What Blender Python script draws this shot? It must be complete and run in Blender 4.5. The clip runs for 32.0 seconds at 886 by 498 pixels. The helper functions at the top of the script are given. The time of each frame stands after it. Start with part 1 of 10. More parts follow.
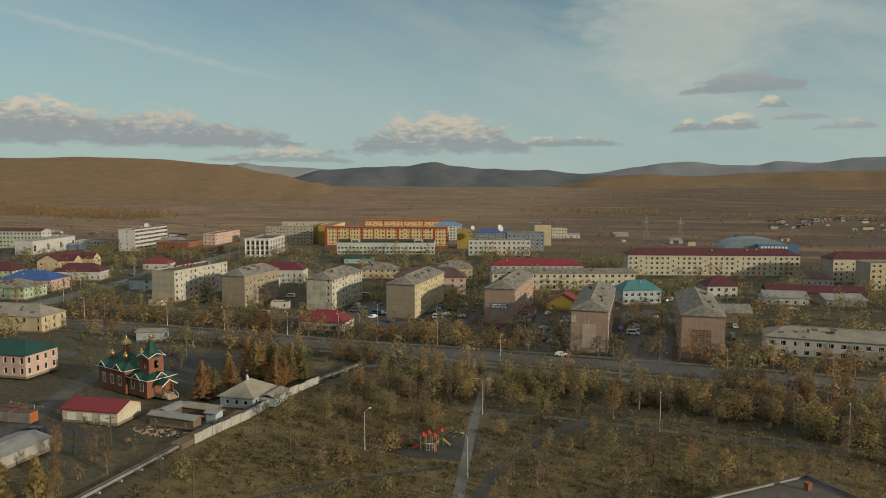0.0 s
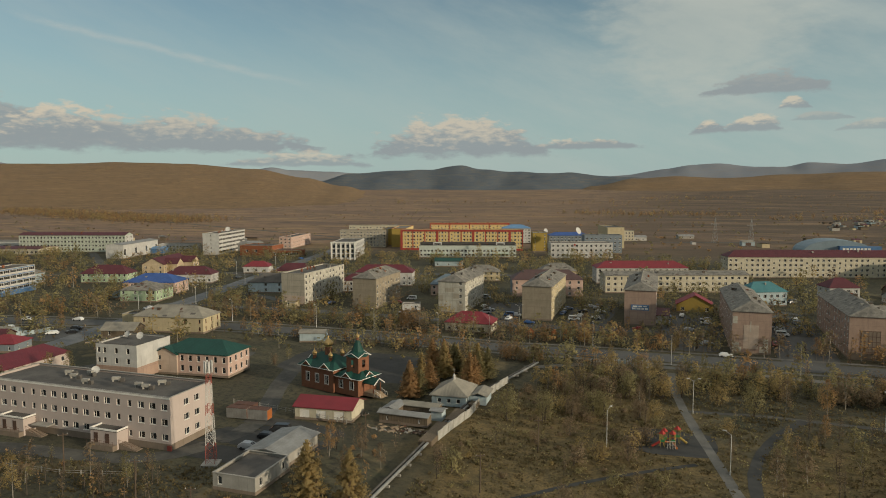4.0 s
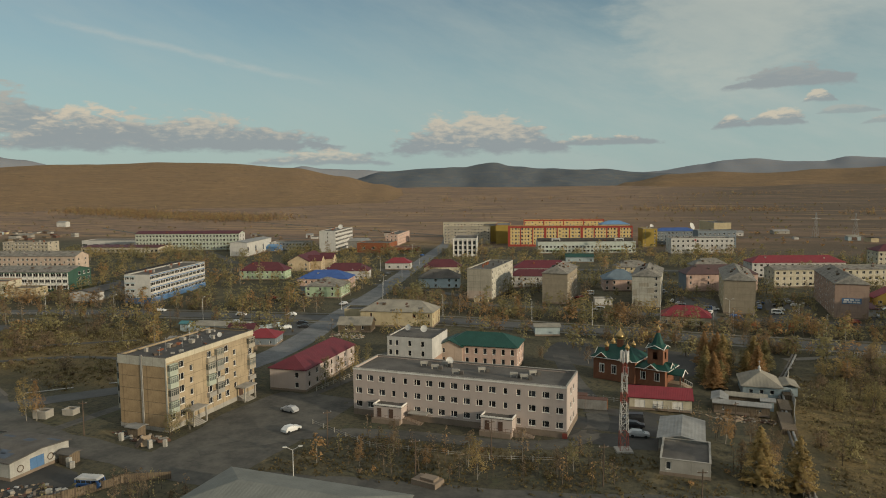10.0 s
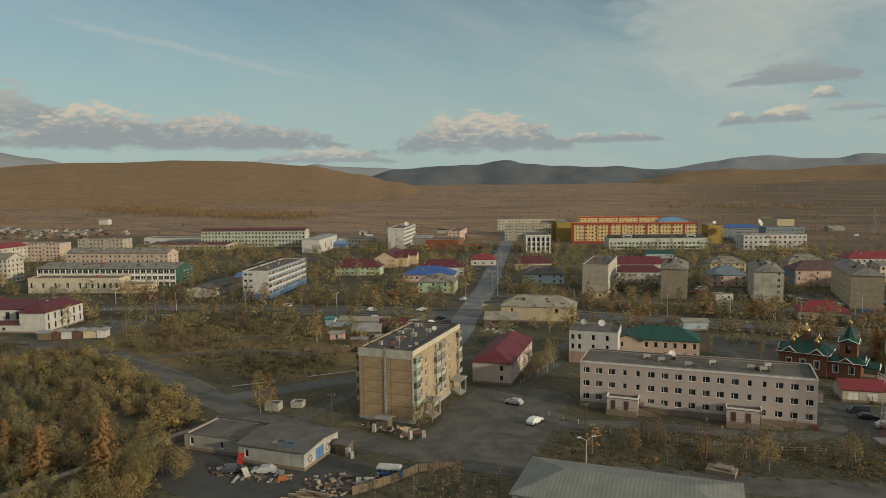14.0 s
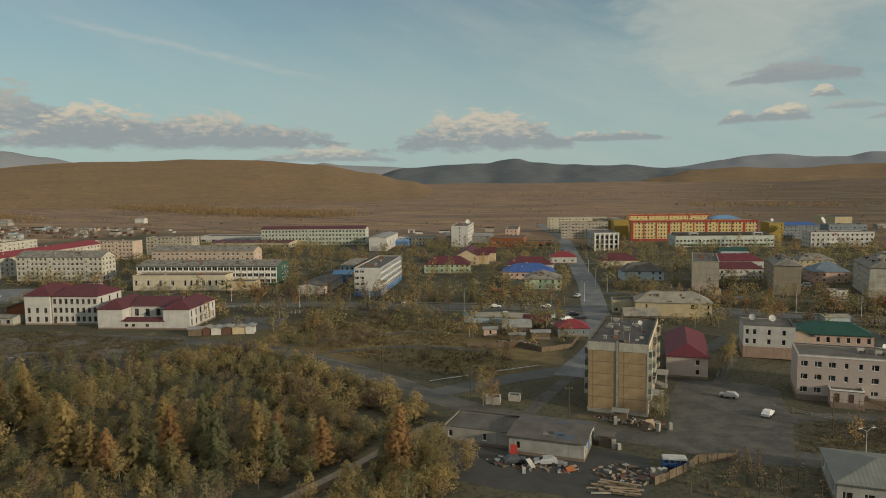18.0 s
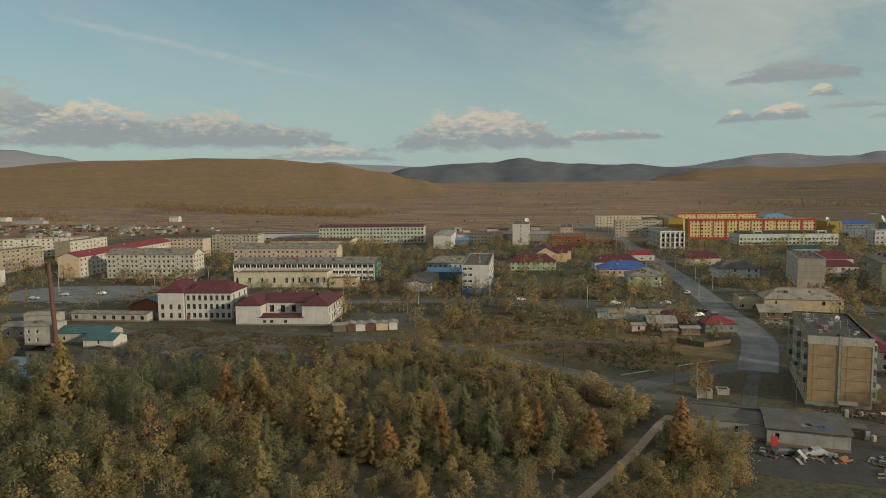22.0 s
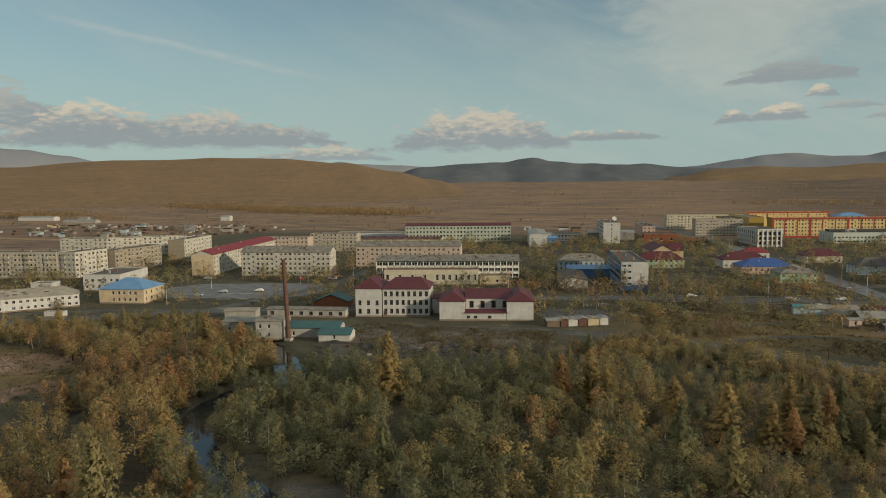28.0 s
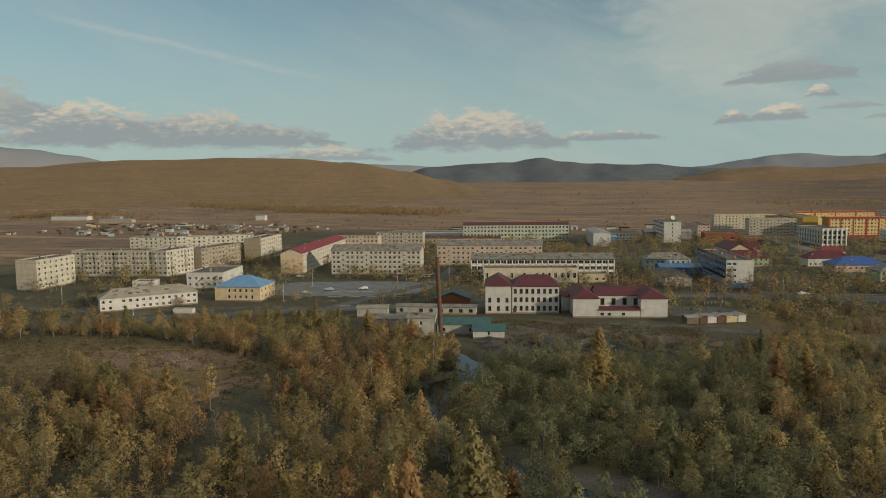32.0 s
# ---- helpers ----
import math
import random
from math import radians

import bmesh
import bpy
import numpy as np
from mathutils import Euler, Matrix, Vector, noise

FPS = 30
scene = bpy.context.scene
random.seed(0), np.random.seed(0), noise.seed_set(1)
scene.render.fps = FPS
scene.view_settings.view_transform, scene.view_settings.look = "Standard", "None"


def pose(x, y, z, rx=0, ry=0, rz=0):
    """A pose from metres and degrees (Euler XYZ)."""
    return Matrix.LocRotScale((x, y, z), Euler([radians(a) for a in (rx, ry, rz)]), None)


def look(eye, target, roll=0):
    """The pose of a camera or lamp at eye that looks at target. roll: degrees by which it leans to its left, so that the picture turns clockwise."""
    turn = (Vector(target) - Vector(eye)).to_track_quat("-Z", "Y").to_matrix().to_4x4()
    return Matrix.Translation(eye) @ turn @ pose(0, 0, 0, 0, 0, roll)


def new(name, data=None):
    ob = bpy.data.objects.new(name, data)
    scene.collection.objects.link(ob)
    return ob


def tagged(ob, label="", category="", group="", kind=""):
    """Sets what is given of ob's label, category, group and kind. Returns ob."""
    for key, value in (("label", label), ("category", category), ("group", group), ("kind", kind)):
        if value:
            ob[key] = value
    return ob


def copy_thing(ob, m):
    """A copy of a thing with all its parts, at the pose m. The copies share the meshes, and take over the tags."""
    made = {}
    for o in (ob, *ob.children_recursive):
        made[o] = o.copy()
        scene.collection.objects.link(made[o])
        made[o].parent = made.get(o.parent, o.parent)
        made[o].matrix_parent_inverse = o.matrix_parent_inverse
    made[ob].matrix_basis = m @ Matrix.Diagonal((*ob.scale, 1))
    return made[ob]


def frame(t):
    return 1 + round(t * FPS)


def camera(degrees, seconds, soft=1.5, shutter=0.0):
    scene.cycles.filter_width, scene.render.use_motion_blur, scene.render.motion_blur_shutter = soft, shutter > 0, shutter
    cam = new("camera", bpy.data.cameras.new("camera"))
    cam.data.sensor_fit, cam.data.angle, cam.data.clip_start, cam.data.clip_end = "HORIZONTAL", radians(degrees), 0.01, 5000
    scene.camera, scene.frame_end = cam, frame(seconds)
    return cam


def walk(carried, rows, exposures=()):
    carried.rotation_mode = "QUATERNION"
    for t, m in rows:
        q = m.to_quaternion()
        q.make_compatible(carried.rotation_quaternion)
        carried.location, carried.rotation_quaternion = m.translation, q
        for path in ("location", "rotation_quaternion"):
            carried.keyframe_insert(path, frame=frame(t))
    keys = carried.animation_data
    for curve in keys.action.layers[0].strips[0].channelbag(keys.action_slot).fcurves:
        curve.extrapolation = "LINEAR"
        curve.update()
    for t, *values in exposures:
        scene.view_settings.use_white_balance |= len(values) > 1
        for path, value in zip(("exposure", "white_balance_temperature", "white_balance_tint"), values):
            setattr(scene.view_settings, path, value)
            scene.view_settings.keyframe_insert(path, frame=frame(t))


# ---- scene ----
cam = camera(65.2, 32.0, soft=1.0)
# seconds, eye x y z, yaw, pitch, roll
PATH = [
    (0, 1.53, 0.34, 52.22, 17.071, -5.201, -0.109),
    (0.5, -3.98, -1.87, 52.22, 17.241, -5.169, -0.095),
    (1, -9.51, -4.10, 52.22, 17.428, -5.134, -0.075),
    (1.5, -15.07, -6.34, 52.22, 17.622, -5.095, -0.050),
    (2, -20.66, -8.60, 52.22, 17.818, -5.054, -0.019),
    (2.5, -26.28, -10.87, 52.22, 18.016, -5.016, 0.018),
    (3, -31.92, -13.15, 52.22, 18.211, -4.984, 0.060),
    (3.5, -37.59, -15.46, 52.22, 18.401, -4.957, 0.110),
    (5.5, -60.54, -24.83, 52.22, 19.102, -4.899, 0.370),
    (6, -66.33, -27.20, 52.22, 19.269, -4.906, 0.426),
    (6.5, -72.15, -29.60, 52.22, 19.430, -4.920, 0.474),
    (7, -77.98, -32.00, 52.22, 19.581, -4.941, 0.514),
    (7.5, -83.84, -34.42, 52.22, 19.717, -4.965, 0.546),
    (8, -89.71, -36.85, 52.22, 19.839, -4.991, 0.570),
    (8.5, -95.61, -39.28, 52.22, 19.948, -5.021, 0.587),
    (9, -101.52, -41.73, 52.22, 20.046, -5.054, 0.601),
    (9.5, -107.45, -44.19, 52.22, 20.135, -5.089, 0.614),
    (10, -113.39, -46.65, 52.22, 20.216, -5.123, 0.628),
    (10.5, -119.34, -49.12, 52.22, 20.289, -5.154, 0.644),
    (11, -125.31, -51.59, 52.22, 20.356, -5.180, 0.661),
    (11.5, -131.29, -54.07, 52.22, 20.413, -5.202, 0.679),
    (12, -137.27, -56.56, 52.22, 20.462, -5.221, 0.695),
    (12.5, -143.26, -59.05, 52.22, 20.502, -5.241, 0.708),
    (13, -149.24, -61.54, 52.22, 20.533, -5.262, 0.717),
    (13.5, -155.23, -64.04, 52.22, 20.558, -5.285, 0.724),
    (14, -161.22, -66.54, 52.23, 20.579, -5.307, 0.728),
    (14.5, -167.21, -69.04, 52.23, 20.596, -5.326, 0.731),
    (16.5, -191.14, -79.06, 52.24, 20.606, -5.367, 0.767),
    (17, -197.11, -81.56, 52.24, 20.601, -5.378, 0.778),
    (17.5, -203.06, -84.06, 52.24, 20.594, -5.390, 0.785),
    (18, -209.01, -86.55, 52.24, 20.587, -5.402, 0.790),
    (18.5, -214.95, -89.04, 52.24, 20.578, -5.416, 0.791),
    (19, -220.89, -91.52, 52.24, 20.567, -5.430, 0.789),
    (19.5, -226.81, -94.01, 52.24, 20.553, -5.445, 0.783),
    (20, -232.73, -96.49, 52.24, 20.537, -5.459, 0.775),
    (20.5, -238.65, -98.97, 52.24, 20.521, -5.469, 0.766),
    (21, -244.56, -101.45, 52.24, 20.507, -5.475, 0.758),
    (21.5, -250.46, -103.93, 52.24, 20.495, -5.476, 0.750),
    (22, -256.37, -106.41, 52.24, 20.485, -5.475, 0.744),
    (22.5, -262.27, -108.90, 52.24, 20.474, -5.475, 0.738),
    (23, -268.18, -111.39, 52.24, 20.460, -5.476, 0.732),
    (23.5, -274.09, -113.89, 52.24, 20.444, -5.480, 0.725),
    (24, -280.00, -116.39, 52.24, 20.427, -5.486, 0.719),
    (24.5, -285.91, -118.90, 52.24, 20.412, -5.491, 0.715),
    (25, -291.82, -121.41, 52.24, 20.399, -5.494, 0.712),
    (25.5, -297.74, -123.93, 52.24, 20.388, -5.494, 0.711),
    (27.5, -321.41, -134.05, 52.24, 20.343, -5.475, 0.730),
    (28, -327.33, -136.59, 52.24, 20.331, -5.476, 0.732),
    (28.5, -333.25, -139.13, 52.24, 20.318, -5.480, 0.732),
    (29, -339.16, -141.67, 52.24, 20.305, -5.486, 0.730),
    (29.5, -345.08, -144.22, 52.24, 20.293, -5.492, 0.727),
    (30, -350.99, -146.76, 52.24, 20.286, -5.494, 0.723),
    (30.5, -356.91, -149.31, 52.24, 20.284, -5.494, 0.718),
    (31, -362.82, -151.86, 52.24, 20.286, -5.490, 0.714),
    (31.5, -368.73, -154.41, 52.24, 20.289, -5.483, 0.710),
    (32, -374.64, -156.96, 52.24, 20.287, -5.471, 0.707),
]
walk(cam, [(t, pose(x, y, z, 90 + pitch, roll, yaw)) for t, x, y, z, yaw, pitch, roll in PATH], [(0, 0.25, 6600, 8), (32, 0.25, 6600, 8)])

# ---- light ----
SUN_AZ, SUN_EL = 104.0, 13.0  # degrees clockwise from +y, above the horizon
sun = new("sun", bpy.data.lights.new("sun", "SUN"))
sun.data.energy, sun.data.angle, sun.data.color = 2.9, radians(1.5), (1.0, 0.87, 0.67)
sun_way = Vector((math.sin(radians(SUN_AZ)) * math.cos(radians(SUN_EL)), math.cos(radians(SUN_AZ)) * math.cos(radians(SUN_EL)), math.sin(radians(SUN_EL))))
sun.matrix_world = look(sun_way * 300, (0, 0, 0))

world = bpy.data.worlds.new("sky")
scene.world = world
world.use_nodes = True
wn, wl = world.node_tree.nodes, world.node_tree.links
wn.clear()


def wmath(op, a, b=None, c=None, clamp=False):
    n = wn.new("ShaderNodeMath")
    n.operation, n.use_clamp = op, clamp
    for i, v in enumerate((a, b, c)):
        if v is None:
            continue
        if isinstance(v, (int, float)):
            n.inputs[i].default_value = v
        else:
            wl.new(v, n.inputs[i])
    return n.outputs[0]


def wstep(v, lo, hi):
    n = wn.new("ShaderNodeMapRange")
    n.interpolation_type = "SMOOTHSTEP"
    wl.new(v, n.inputs[0])
    n.inputs[1].default_value, n.inputs[2].default_value = lo, hi
    return n.outputs[0]


def wmix(f, a, b):
    n = wn.new("ShaderNodeMix")
    n.data_type = "RGBA"
    for sock, v in ((n.inputs[0], f), (n.inputs[6], a), (n.inputs[7], b)):
        if isinstance(v, (int, float)):
            sock.default_value = v
        elif isinstance(v, tuple):
            sock.default_value = (*v, 1)
        else:
            wl.new(v, sock)
    return n.outputs[2]


def wnoise(vec, scale, detail, rough=0.55):
    n = wn.new("ShaderNodeTexNoise")
    n.inputs["Scale"].default_value, n.inputs["Detail"].default_value, n.inputs["Roughness"].default_value = scale, detail, rough
    wl.new(vec, n.inputs["Vector"])
    return n.outputs[0]


sky = wn.new("ShaderNodeTexSky")
sky.sky_type, sky.sun_disc = "NISHITA", False
sky.sun_elevation, sky.sun_rotation = radians(SUN_EL), radians(SUN_AZ)
sky.air_density, sky.dust_density, sky.ozone_density = 1.0, 0.6, 2.0
SKY = 0.13
dirn = wn.new("ShaderNodeTexCoord").outputs["Generated"]
sep = wn.new("ShaderNodeSeparateXYZ")
wl.new(dirn, sep.inputs[0])
azim = wmath("MULTIPLY", wmath("ARCTAN2", sep.outputs[0], sep.outputs[1]), 57.2958)
elev = wmath("MULTIPLY", wmath("ARCSINE", sep.outputs[2]), 57.2958)
flat = wn.new("ShaderNodeCombineXYZ")
wl.new(azim, flat.inputs[0]), wl.new(wmath("MULTIPLY", elev, 2.6), flat.inputs[1])
fine = wmath("SUBTRACT", wnoise(flat.outputs[0], 0.55, 6, 0.6), 0.5)
broad = wmath("SUBTRACT", wnoise(flat.outputs[0], 0.16, 4, 0.55), 0.5)
sheet = wn.new("ShaderNodeCombineXYZ")
wl.new(wmath("ADD", azim, wmath("MULTIPLY", elev, 1.6)), sheet.inputs[0]), wl.new(wmath("MULTIPLY", elev, 1.5), sheet.inputs[1])
veil_noise = wnoise(sheet.outputs[0], 0.075, 7, 0.62)
# high thin veils, thicker to the east
veil = wmath("MULTIPLY", wstep(veil_noise, 0.28, 0.80), wmath("ADD", 0.42, wmath("MULTIPLY", wstep(azim, -28.0, 4.0), 0.58)))
veil = wmath("MULTIPLY", veil, 0.80)
haze = wmath("MULTIPLY", wstep(elev, 20.0, 0.0), 0.80)
# the sky over a low sun: clear teal above, pale near the ground
base_sky = wn.new("ShaderNodeVectorMath")
base_sky.operation = "MULTIPLY"
wl.new(sky.outputs[0], base_sky.inputs[0])
base_sky.inputs[1].default_value = (SKY * 0.92, SKY * 0.95, SKY * 0.86)
col = base_sky.outputs[0]
col = wmix(haze, col, (0.45, 0.62, 0.65))
col = wmix(veil, col, (0.60, 0.66, 0.62))
# unseen bright veil overhead, added to lift the ambient light
over = wmath("MULTIPLY", wstep(elev, 17.0, 50.0), wstep(veil_noise, 0.2, 0.55))
col = wmix(wmath("MULTIPLY", over, 0.85), col, (1.05, 1.06, 1.00))
# a bright milky patch to the east and a thin old vapour trail
patch_d = wmath("ADD", wmath("POWER", wmath("DIVIDE", wmath("ADD", wmath("SUBTRACT", azim, 1.5), wmath("MULTIPLY", broad, 7.0)), 8.5), 2.0), wmath("POWER", wmath("DIVIDE", wmath("SUBTRACT", elev, 12.5), 6.5), 2.0))
milky = wmath("MULTIPLY", wstep(wmath("ADD", patch_d, wmath("MULTIPLY", fine, -1.2)), 1.25, 0.05), 0.55)
col = wmix(milky, col, (0.66, 0.69, 0.62))
trail = wmath("ABSOLUTE", wmath("SUBTRACT", elev, wmath("ADD", wmath("SUBTRACT", 11.6, wmath("MULTIPLY", wmath("ADD", azim, 47.0), 0.19)), wmath("MULTIPLY", broad, 0.8))))
trail = wmath("MULTIPLY", wmath("MULTIPLY", wstep(trail, 0.42, 0.0), wstep(fine, -0.3, 0.15)), wmath("MULTIPLY", wstep(azim, -51.0, -47.0), wstep(azim, -27.0, -36.0)))
col = wmix(wmath("MULTIPLY", trail, 0.38), col, (0.68, 0.70, 0.66))
# cumulus banks with flat bases: azimuth, elevation of the base, half width, height, warm part, cover
CLOUDS = [
    (-53.5, 3.9, 7.5, 3.4, 0.40, 0.95), (-41.5, 3.0, 13.5, 3.0, 0.75, 0.97), (-47.0, 3.6, 4.5, 2.8, 1.0, 0.95), (-30.5, 1.9, 6.5, 1.15, 0.95, 0.8),
    (-17.8, 2.75, 8.8, 3.3, 0.85, 0.97), (-7.0, 3.2, 5.4, 1.0, 1.0, 0.92), (5.9, 7.0, 4.6, 1.7, 0.15, 0.97), (2.3, 4.2, 1.5, 1.2, 1.3, 0.95), (5.3, 4.3, 2.6, 1.2, 1.2, 0.9), (8.0, 5.8, 1.2, 0.9, 1.3, 0.85),
    (9.8, 4.9, 2.4, 0.6, 0.4, 0.6), (12.8, 4.1, 2.2, 0.8, 0.7, 0.6), (24.0, 4.0, 7.0, 2.0, 0.6, 0.9), (-72.0, 4.0, 9.0, 2.4, 0.6, 0.9), (48.0, 5.0, 9.0, 2.2, 0.7, 0.9), (-100.0, 5.0, 12.0, 2.5, 0.5, 0.8),
    (160.0, 5.0, 14.0, 3.0, 0.4, 0.8), (-150.0, 6.0, 14.0, 3.0, 0.4, 0.8),
]
curl = wmath("SUBTRACT", wnoise(flat.outputs[0], 1.1, 5, 0.6), 0.5)
for az, el, half, tall, warm, cover in CLOUDS:
    u = wmath("DIVIDE", wmath("SUBTRACT", azim, az), half)
    v = wmath("DIVIDE", wmath("SUBTRACT", elev, el), tall)
    heap = wmath("MULTIPLY", wmath("SUBTRACT", 1.0, wmath("MULTIPLY", u, u)), 1.05)
    d = wmath("SUBTRACT", wmath("ADD", heap, wmath("ADD", wmath("MULTIPLY", fine, 1.5), wmath("MULTIPLY", broad, 1.5))), v)
    foot = wstep(wmath("ADD", v, wmath("MULTIPLY", fine, 0.5)), -0.10, 0.10)
    mask = wmath("MULTIPLY", wmath("MULTIPLY", wstep(d, 0.0, 0.32), foot), cover)
    lit = wmath("MULTIPLY", wstep(wmath("ADD", wmath("SUBTRACT", v, wmath("MULTIPLY", u, 0.16)), wmath("ADD", wmath("MULTIPLY", curl, 1.5), wmath("MULTIPLY", broad, 1.0))), 0.25, 0.90), warm, clamp=True)
    col = wmix(mask, col, wmix(lit, (0.385, 0.435, 0.455), (0.80, 0.715, 0.575)))
bg = wn.new("ShaderNodeBackground")
wl.new(col, bg.inputs[0])
bg.inputs[1].default_value = 0.62
wl.new(bg.outputs[0], wn.new("ShaderNodeOutputWorld").inputs[0])

# ---- materials ----
MATS = {}


def surface(name, c1, c2, scale=0.6, rough=0.85, bump=0.15, metal=0.0, fine_scale=9.0, streak=0.0, vary=0.0, spec=0.3, seam=None, ribs=None, contrast=1.0):
    """A worn surface: two colours mixed by broad and fine noise in metres, with relief; streak: rain marks; seam: panel joints (wide, high); ribs: sheet ribs a metre along x or y."""
    m = bpy.data.materials.new(name)
    m.use_nodes = True
    nt, ln = m.node_tree.nodes, m.node_tree.links
    b = nt["Principled BSDF"]
    tc = nt.new("ShaderNodeTexCoord")

    def mathn(op, a, bb):
        n = nt.new("ShaderNodeMath")
        n.operation = op
        for i, v in enumerate((a, bb)):
            if isinstance(v, (int, float)):
                n.inputs[i].default_value = v
            else:
                ln.new(v, n.inputs[i])
        return n.outputs[0]

    def noisen(s, detail, vec=None):
        n = nt.new("ShaderNodeTexNoise")
        n.inputs["Scale"].default_value, n.inputs["Detail"].default_value, n.inputs["Roughness"].default_value = s, detail, 0.62
        ln.new(vec or tc.outputs["Object"], n.inputs["Vector"])
        return n.outputs[0]

    def mixn(f, a, bb):
        n = nt.new("ShaderNodeMix")
        n.data_type = "RGBA"
        for sock, v in ((n.inputs[0], f), (n.inputs[6], a), (n.inputs[7], bb)):
            if isinstance(v, (int, float)):
                sock.default_value = v
            elif isinstance(v, tuple):
                sock.default_value = (*v, 1)
            else:
                ln.new(v, sock)
        return n.outputs[2]

    def ramp(v, lo, hi):
        n = nt.new("ShaderNodeMapRange")
        n.interpolation_type = "SMOOTHSTEP"
        ln.new(v, n.inputs[0])
        n.inputs[1].default_value, n.inputs[2].default_value = lo, hi
        return n.outputs[0]

    big, small = noisen(scale, 4), noisen(fine_scale, 5)
    f = mathn("ADD", mathn("MULTIPLY", ramp(big, 0.5 - 0.22 / contrast, 0.5 + 0.22 / contrast), 0.7), mathn("MULTIPLY", ramp(small, 0.3, 0.7), 0.3))
    col_out = mixn(f, c1, c2)
    if streak:
        mp = nt.new("ShaderNodeMapping")
        mp.inputs["Scale"].default_value = (1.6, 1.6, 0.13)
        ln.new(tc.outputs["Object"], mp.inputs["Vector"])
        sf = mathn("MULTIPLY", ramp(noisen(1.0, 5, mp.outputs[0]), 0.52, 0.78), streak)
        col_out = mixn(sf, col_out, tuple(0.45 * x for x in c1))
    height = mathn("ADD", mathn("MULTIPLY", big, 0.4), small)
    if seam:
        sx = nt.new("ShaderNodeSeparateXYZ")
        ln.new(tc.outputs["Object"], sx.inputs[0])
        run = mathn("ADD", sx.outputs[0], sx.outputs[1])
        lines = None
        for v, size in ((run, seam[0]), (sx.outputs[2], seam[1])):
            if not size:
                continue
            w = mathn("ABSOLUTE", mathn("SUBTRACT", mathn("FRACT", mathn("DIVIDE", v, size), 0), 0.5), 0)
            line = ramp(mathn("MULTIPLY", w, size), size / 2 - 0.09, size / 2 - 0.03)
            lines = line if lines is None else mathn("MAXIMUM", lines, line)
        col_out = mixn(mathn("MULTIPLY", lines, seam[2]), col_out, tuple(0.35 * x for x in c1))
        height = mathn("SUBTRACT", height, mathn("MULTIPLY", lines, 0.8))
    if ribs:
        sx = nt.new("ShaderNodeSeparateXYZ")
        ln.new(tc.outputs["Object"], sx.inputs[0])
        wave = mathn("SINE", mathn("MULTIPLY", sx.outputs[0 if ribs[0] == "x" else 1], 6.2832 * ribs[1]), 0)
        height = mathn("ADD", height, mathn("MULTIPLY", wave, 0.5))
    if vary:
        oi = nt.new("ShaderNodeObjectInfo")
        hs = nt.new("ShaderNodeHueSaturation")
        ln.new(mathn("ADD", mathn("MULTIPLY", oi.outputs["Random"], vary), 1 - vary / 2), hs.inputs["Value"])
        ln.new(col_out, hs.inputs["Color"])
        col_out = hs.outputs[0]
    ln.new(col_out, b.inputs["Base Color"])
    b.inputs["Roughness"].default_value, b.inputs["Metallic"].default_value = rough, metal
    b.inputs["Specular IOR Level"].default_value = spec
    if bump:
        bn = nt.new("ShaderNodeBump")
        bn.inputs["Strength"].default_value, bn.inputs["Distance"].default_value = bump, 0.05
        ln.new(height, bn.inputs["Height"])
        ln.new(bn.outputs[0], b.inputs["Normal"])
    MATS[name] = m
    return m


def shade(c, k):
    return tuple(x * k for x in c)


def paint(name, c, seam=None, streak=0.5, dirt=0.72):
    c = shade(c, 0.88)
    return surface(name, c, shade(c, dirt), 0.35, 0.88, 0.2, streak=streak, seam=seam)


paint("wall_white", (0.575, 0.55, 0.505))
paint("wall_panel_white", (0.57, 0.525, 0.43), (3.2, 2.8, 0.45), 0.7, 0.62)
paint("wall_cream", (0.60, 0.53, 0.39), (3.2, 2.8, 0.35))
paint("wall_grey_panel", (0.45, 0.395, 0.305), (3.2, 2.8, 0.6), 0.8)
paint("wall_brown_panel", (0.34, 0.28, 0.20), (0, 2.8, 0.35), 0.5)
paint("wall_pink_brown", (0.42, 0.29, 0.22), (0, 2.8, 0.25), 0.7)
paint("gable_brick", (0.47, 0.325, 0.18), (0, 2.75, 0.9), 1.0, 0.62)
paint("wall_tan", (0.45, 0.35, 0.225), (3.1, 2.75, 0.6), 0.9, 0.6)
paint("wall_rose", (0.50, 0.41, 0.36), None, 0.15, 0.9)
paint("wall_pink", (0.60, 0.42, 0.34))
paint("wall_salmon", (0.54, 0.42, 0.33))
paint("wall_peach", (0.62, 0.48, 0.31), (0, 2.8, 0.2))
paint("wall_yellow", (0.68, 0.50, 0.22), None, 0.2, 0.85)
paint("wall_ochre", (0.36, 0.25, 0.06), None, 0.2, 0.85)
paint("wall_red", (0.37, 0.065, 0.045), None, 0.2, 0.8)
paint("wall_mint", (0.42, 0.52, 0.34), None, 0.4)
paint("wall_mint_white", (0.56, 0.59, 0.52), None, 0.4)
paint("wall_mint_pale", (0.47, 0.51, 0.41), None, 0.4)
# pale blue brightened in colour to offset a block's shade on one house
paint("wall_pale_blue_bright", (0.58, 0.66, 0.68), None, 0.4)
paint("wall_pale_blue", (0.42, 0.49, 0.50), None, 0.4)
paint("wall_blue", (0.10, 0.20, 0.36), None, 0.4)
paint("wall_dark_green", (0.05, 0.11, 0.08), None, 0.3)
paint("wall_grey_blue", (0.22, 0.25, 0.27), None, 0.3)
paint("wall_sand", (0.55, 0.45, 0.28), None, 0.3)
paint("wall_brick", (0.30, 0.105, 0.05), (0, 0.6, 0.2), 0.3)
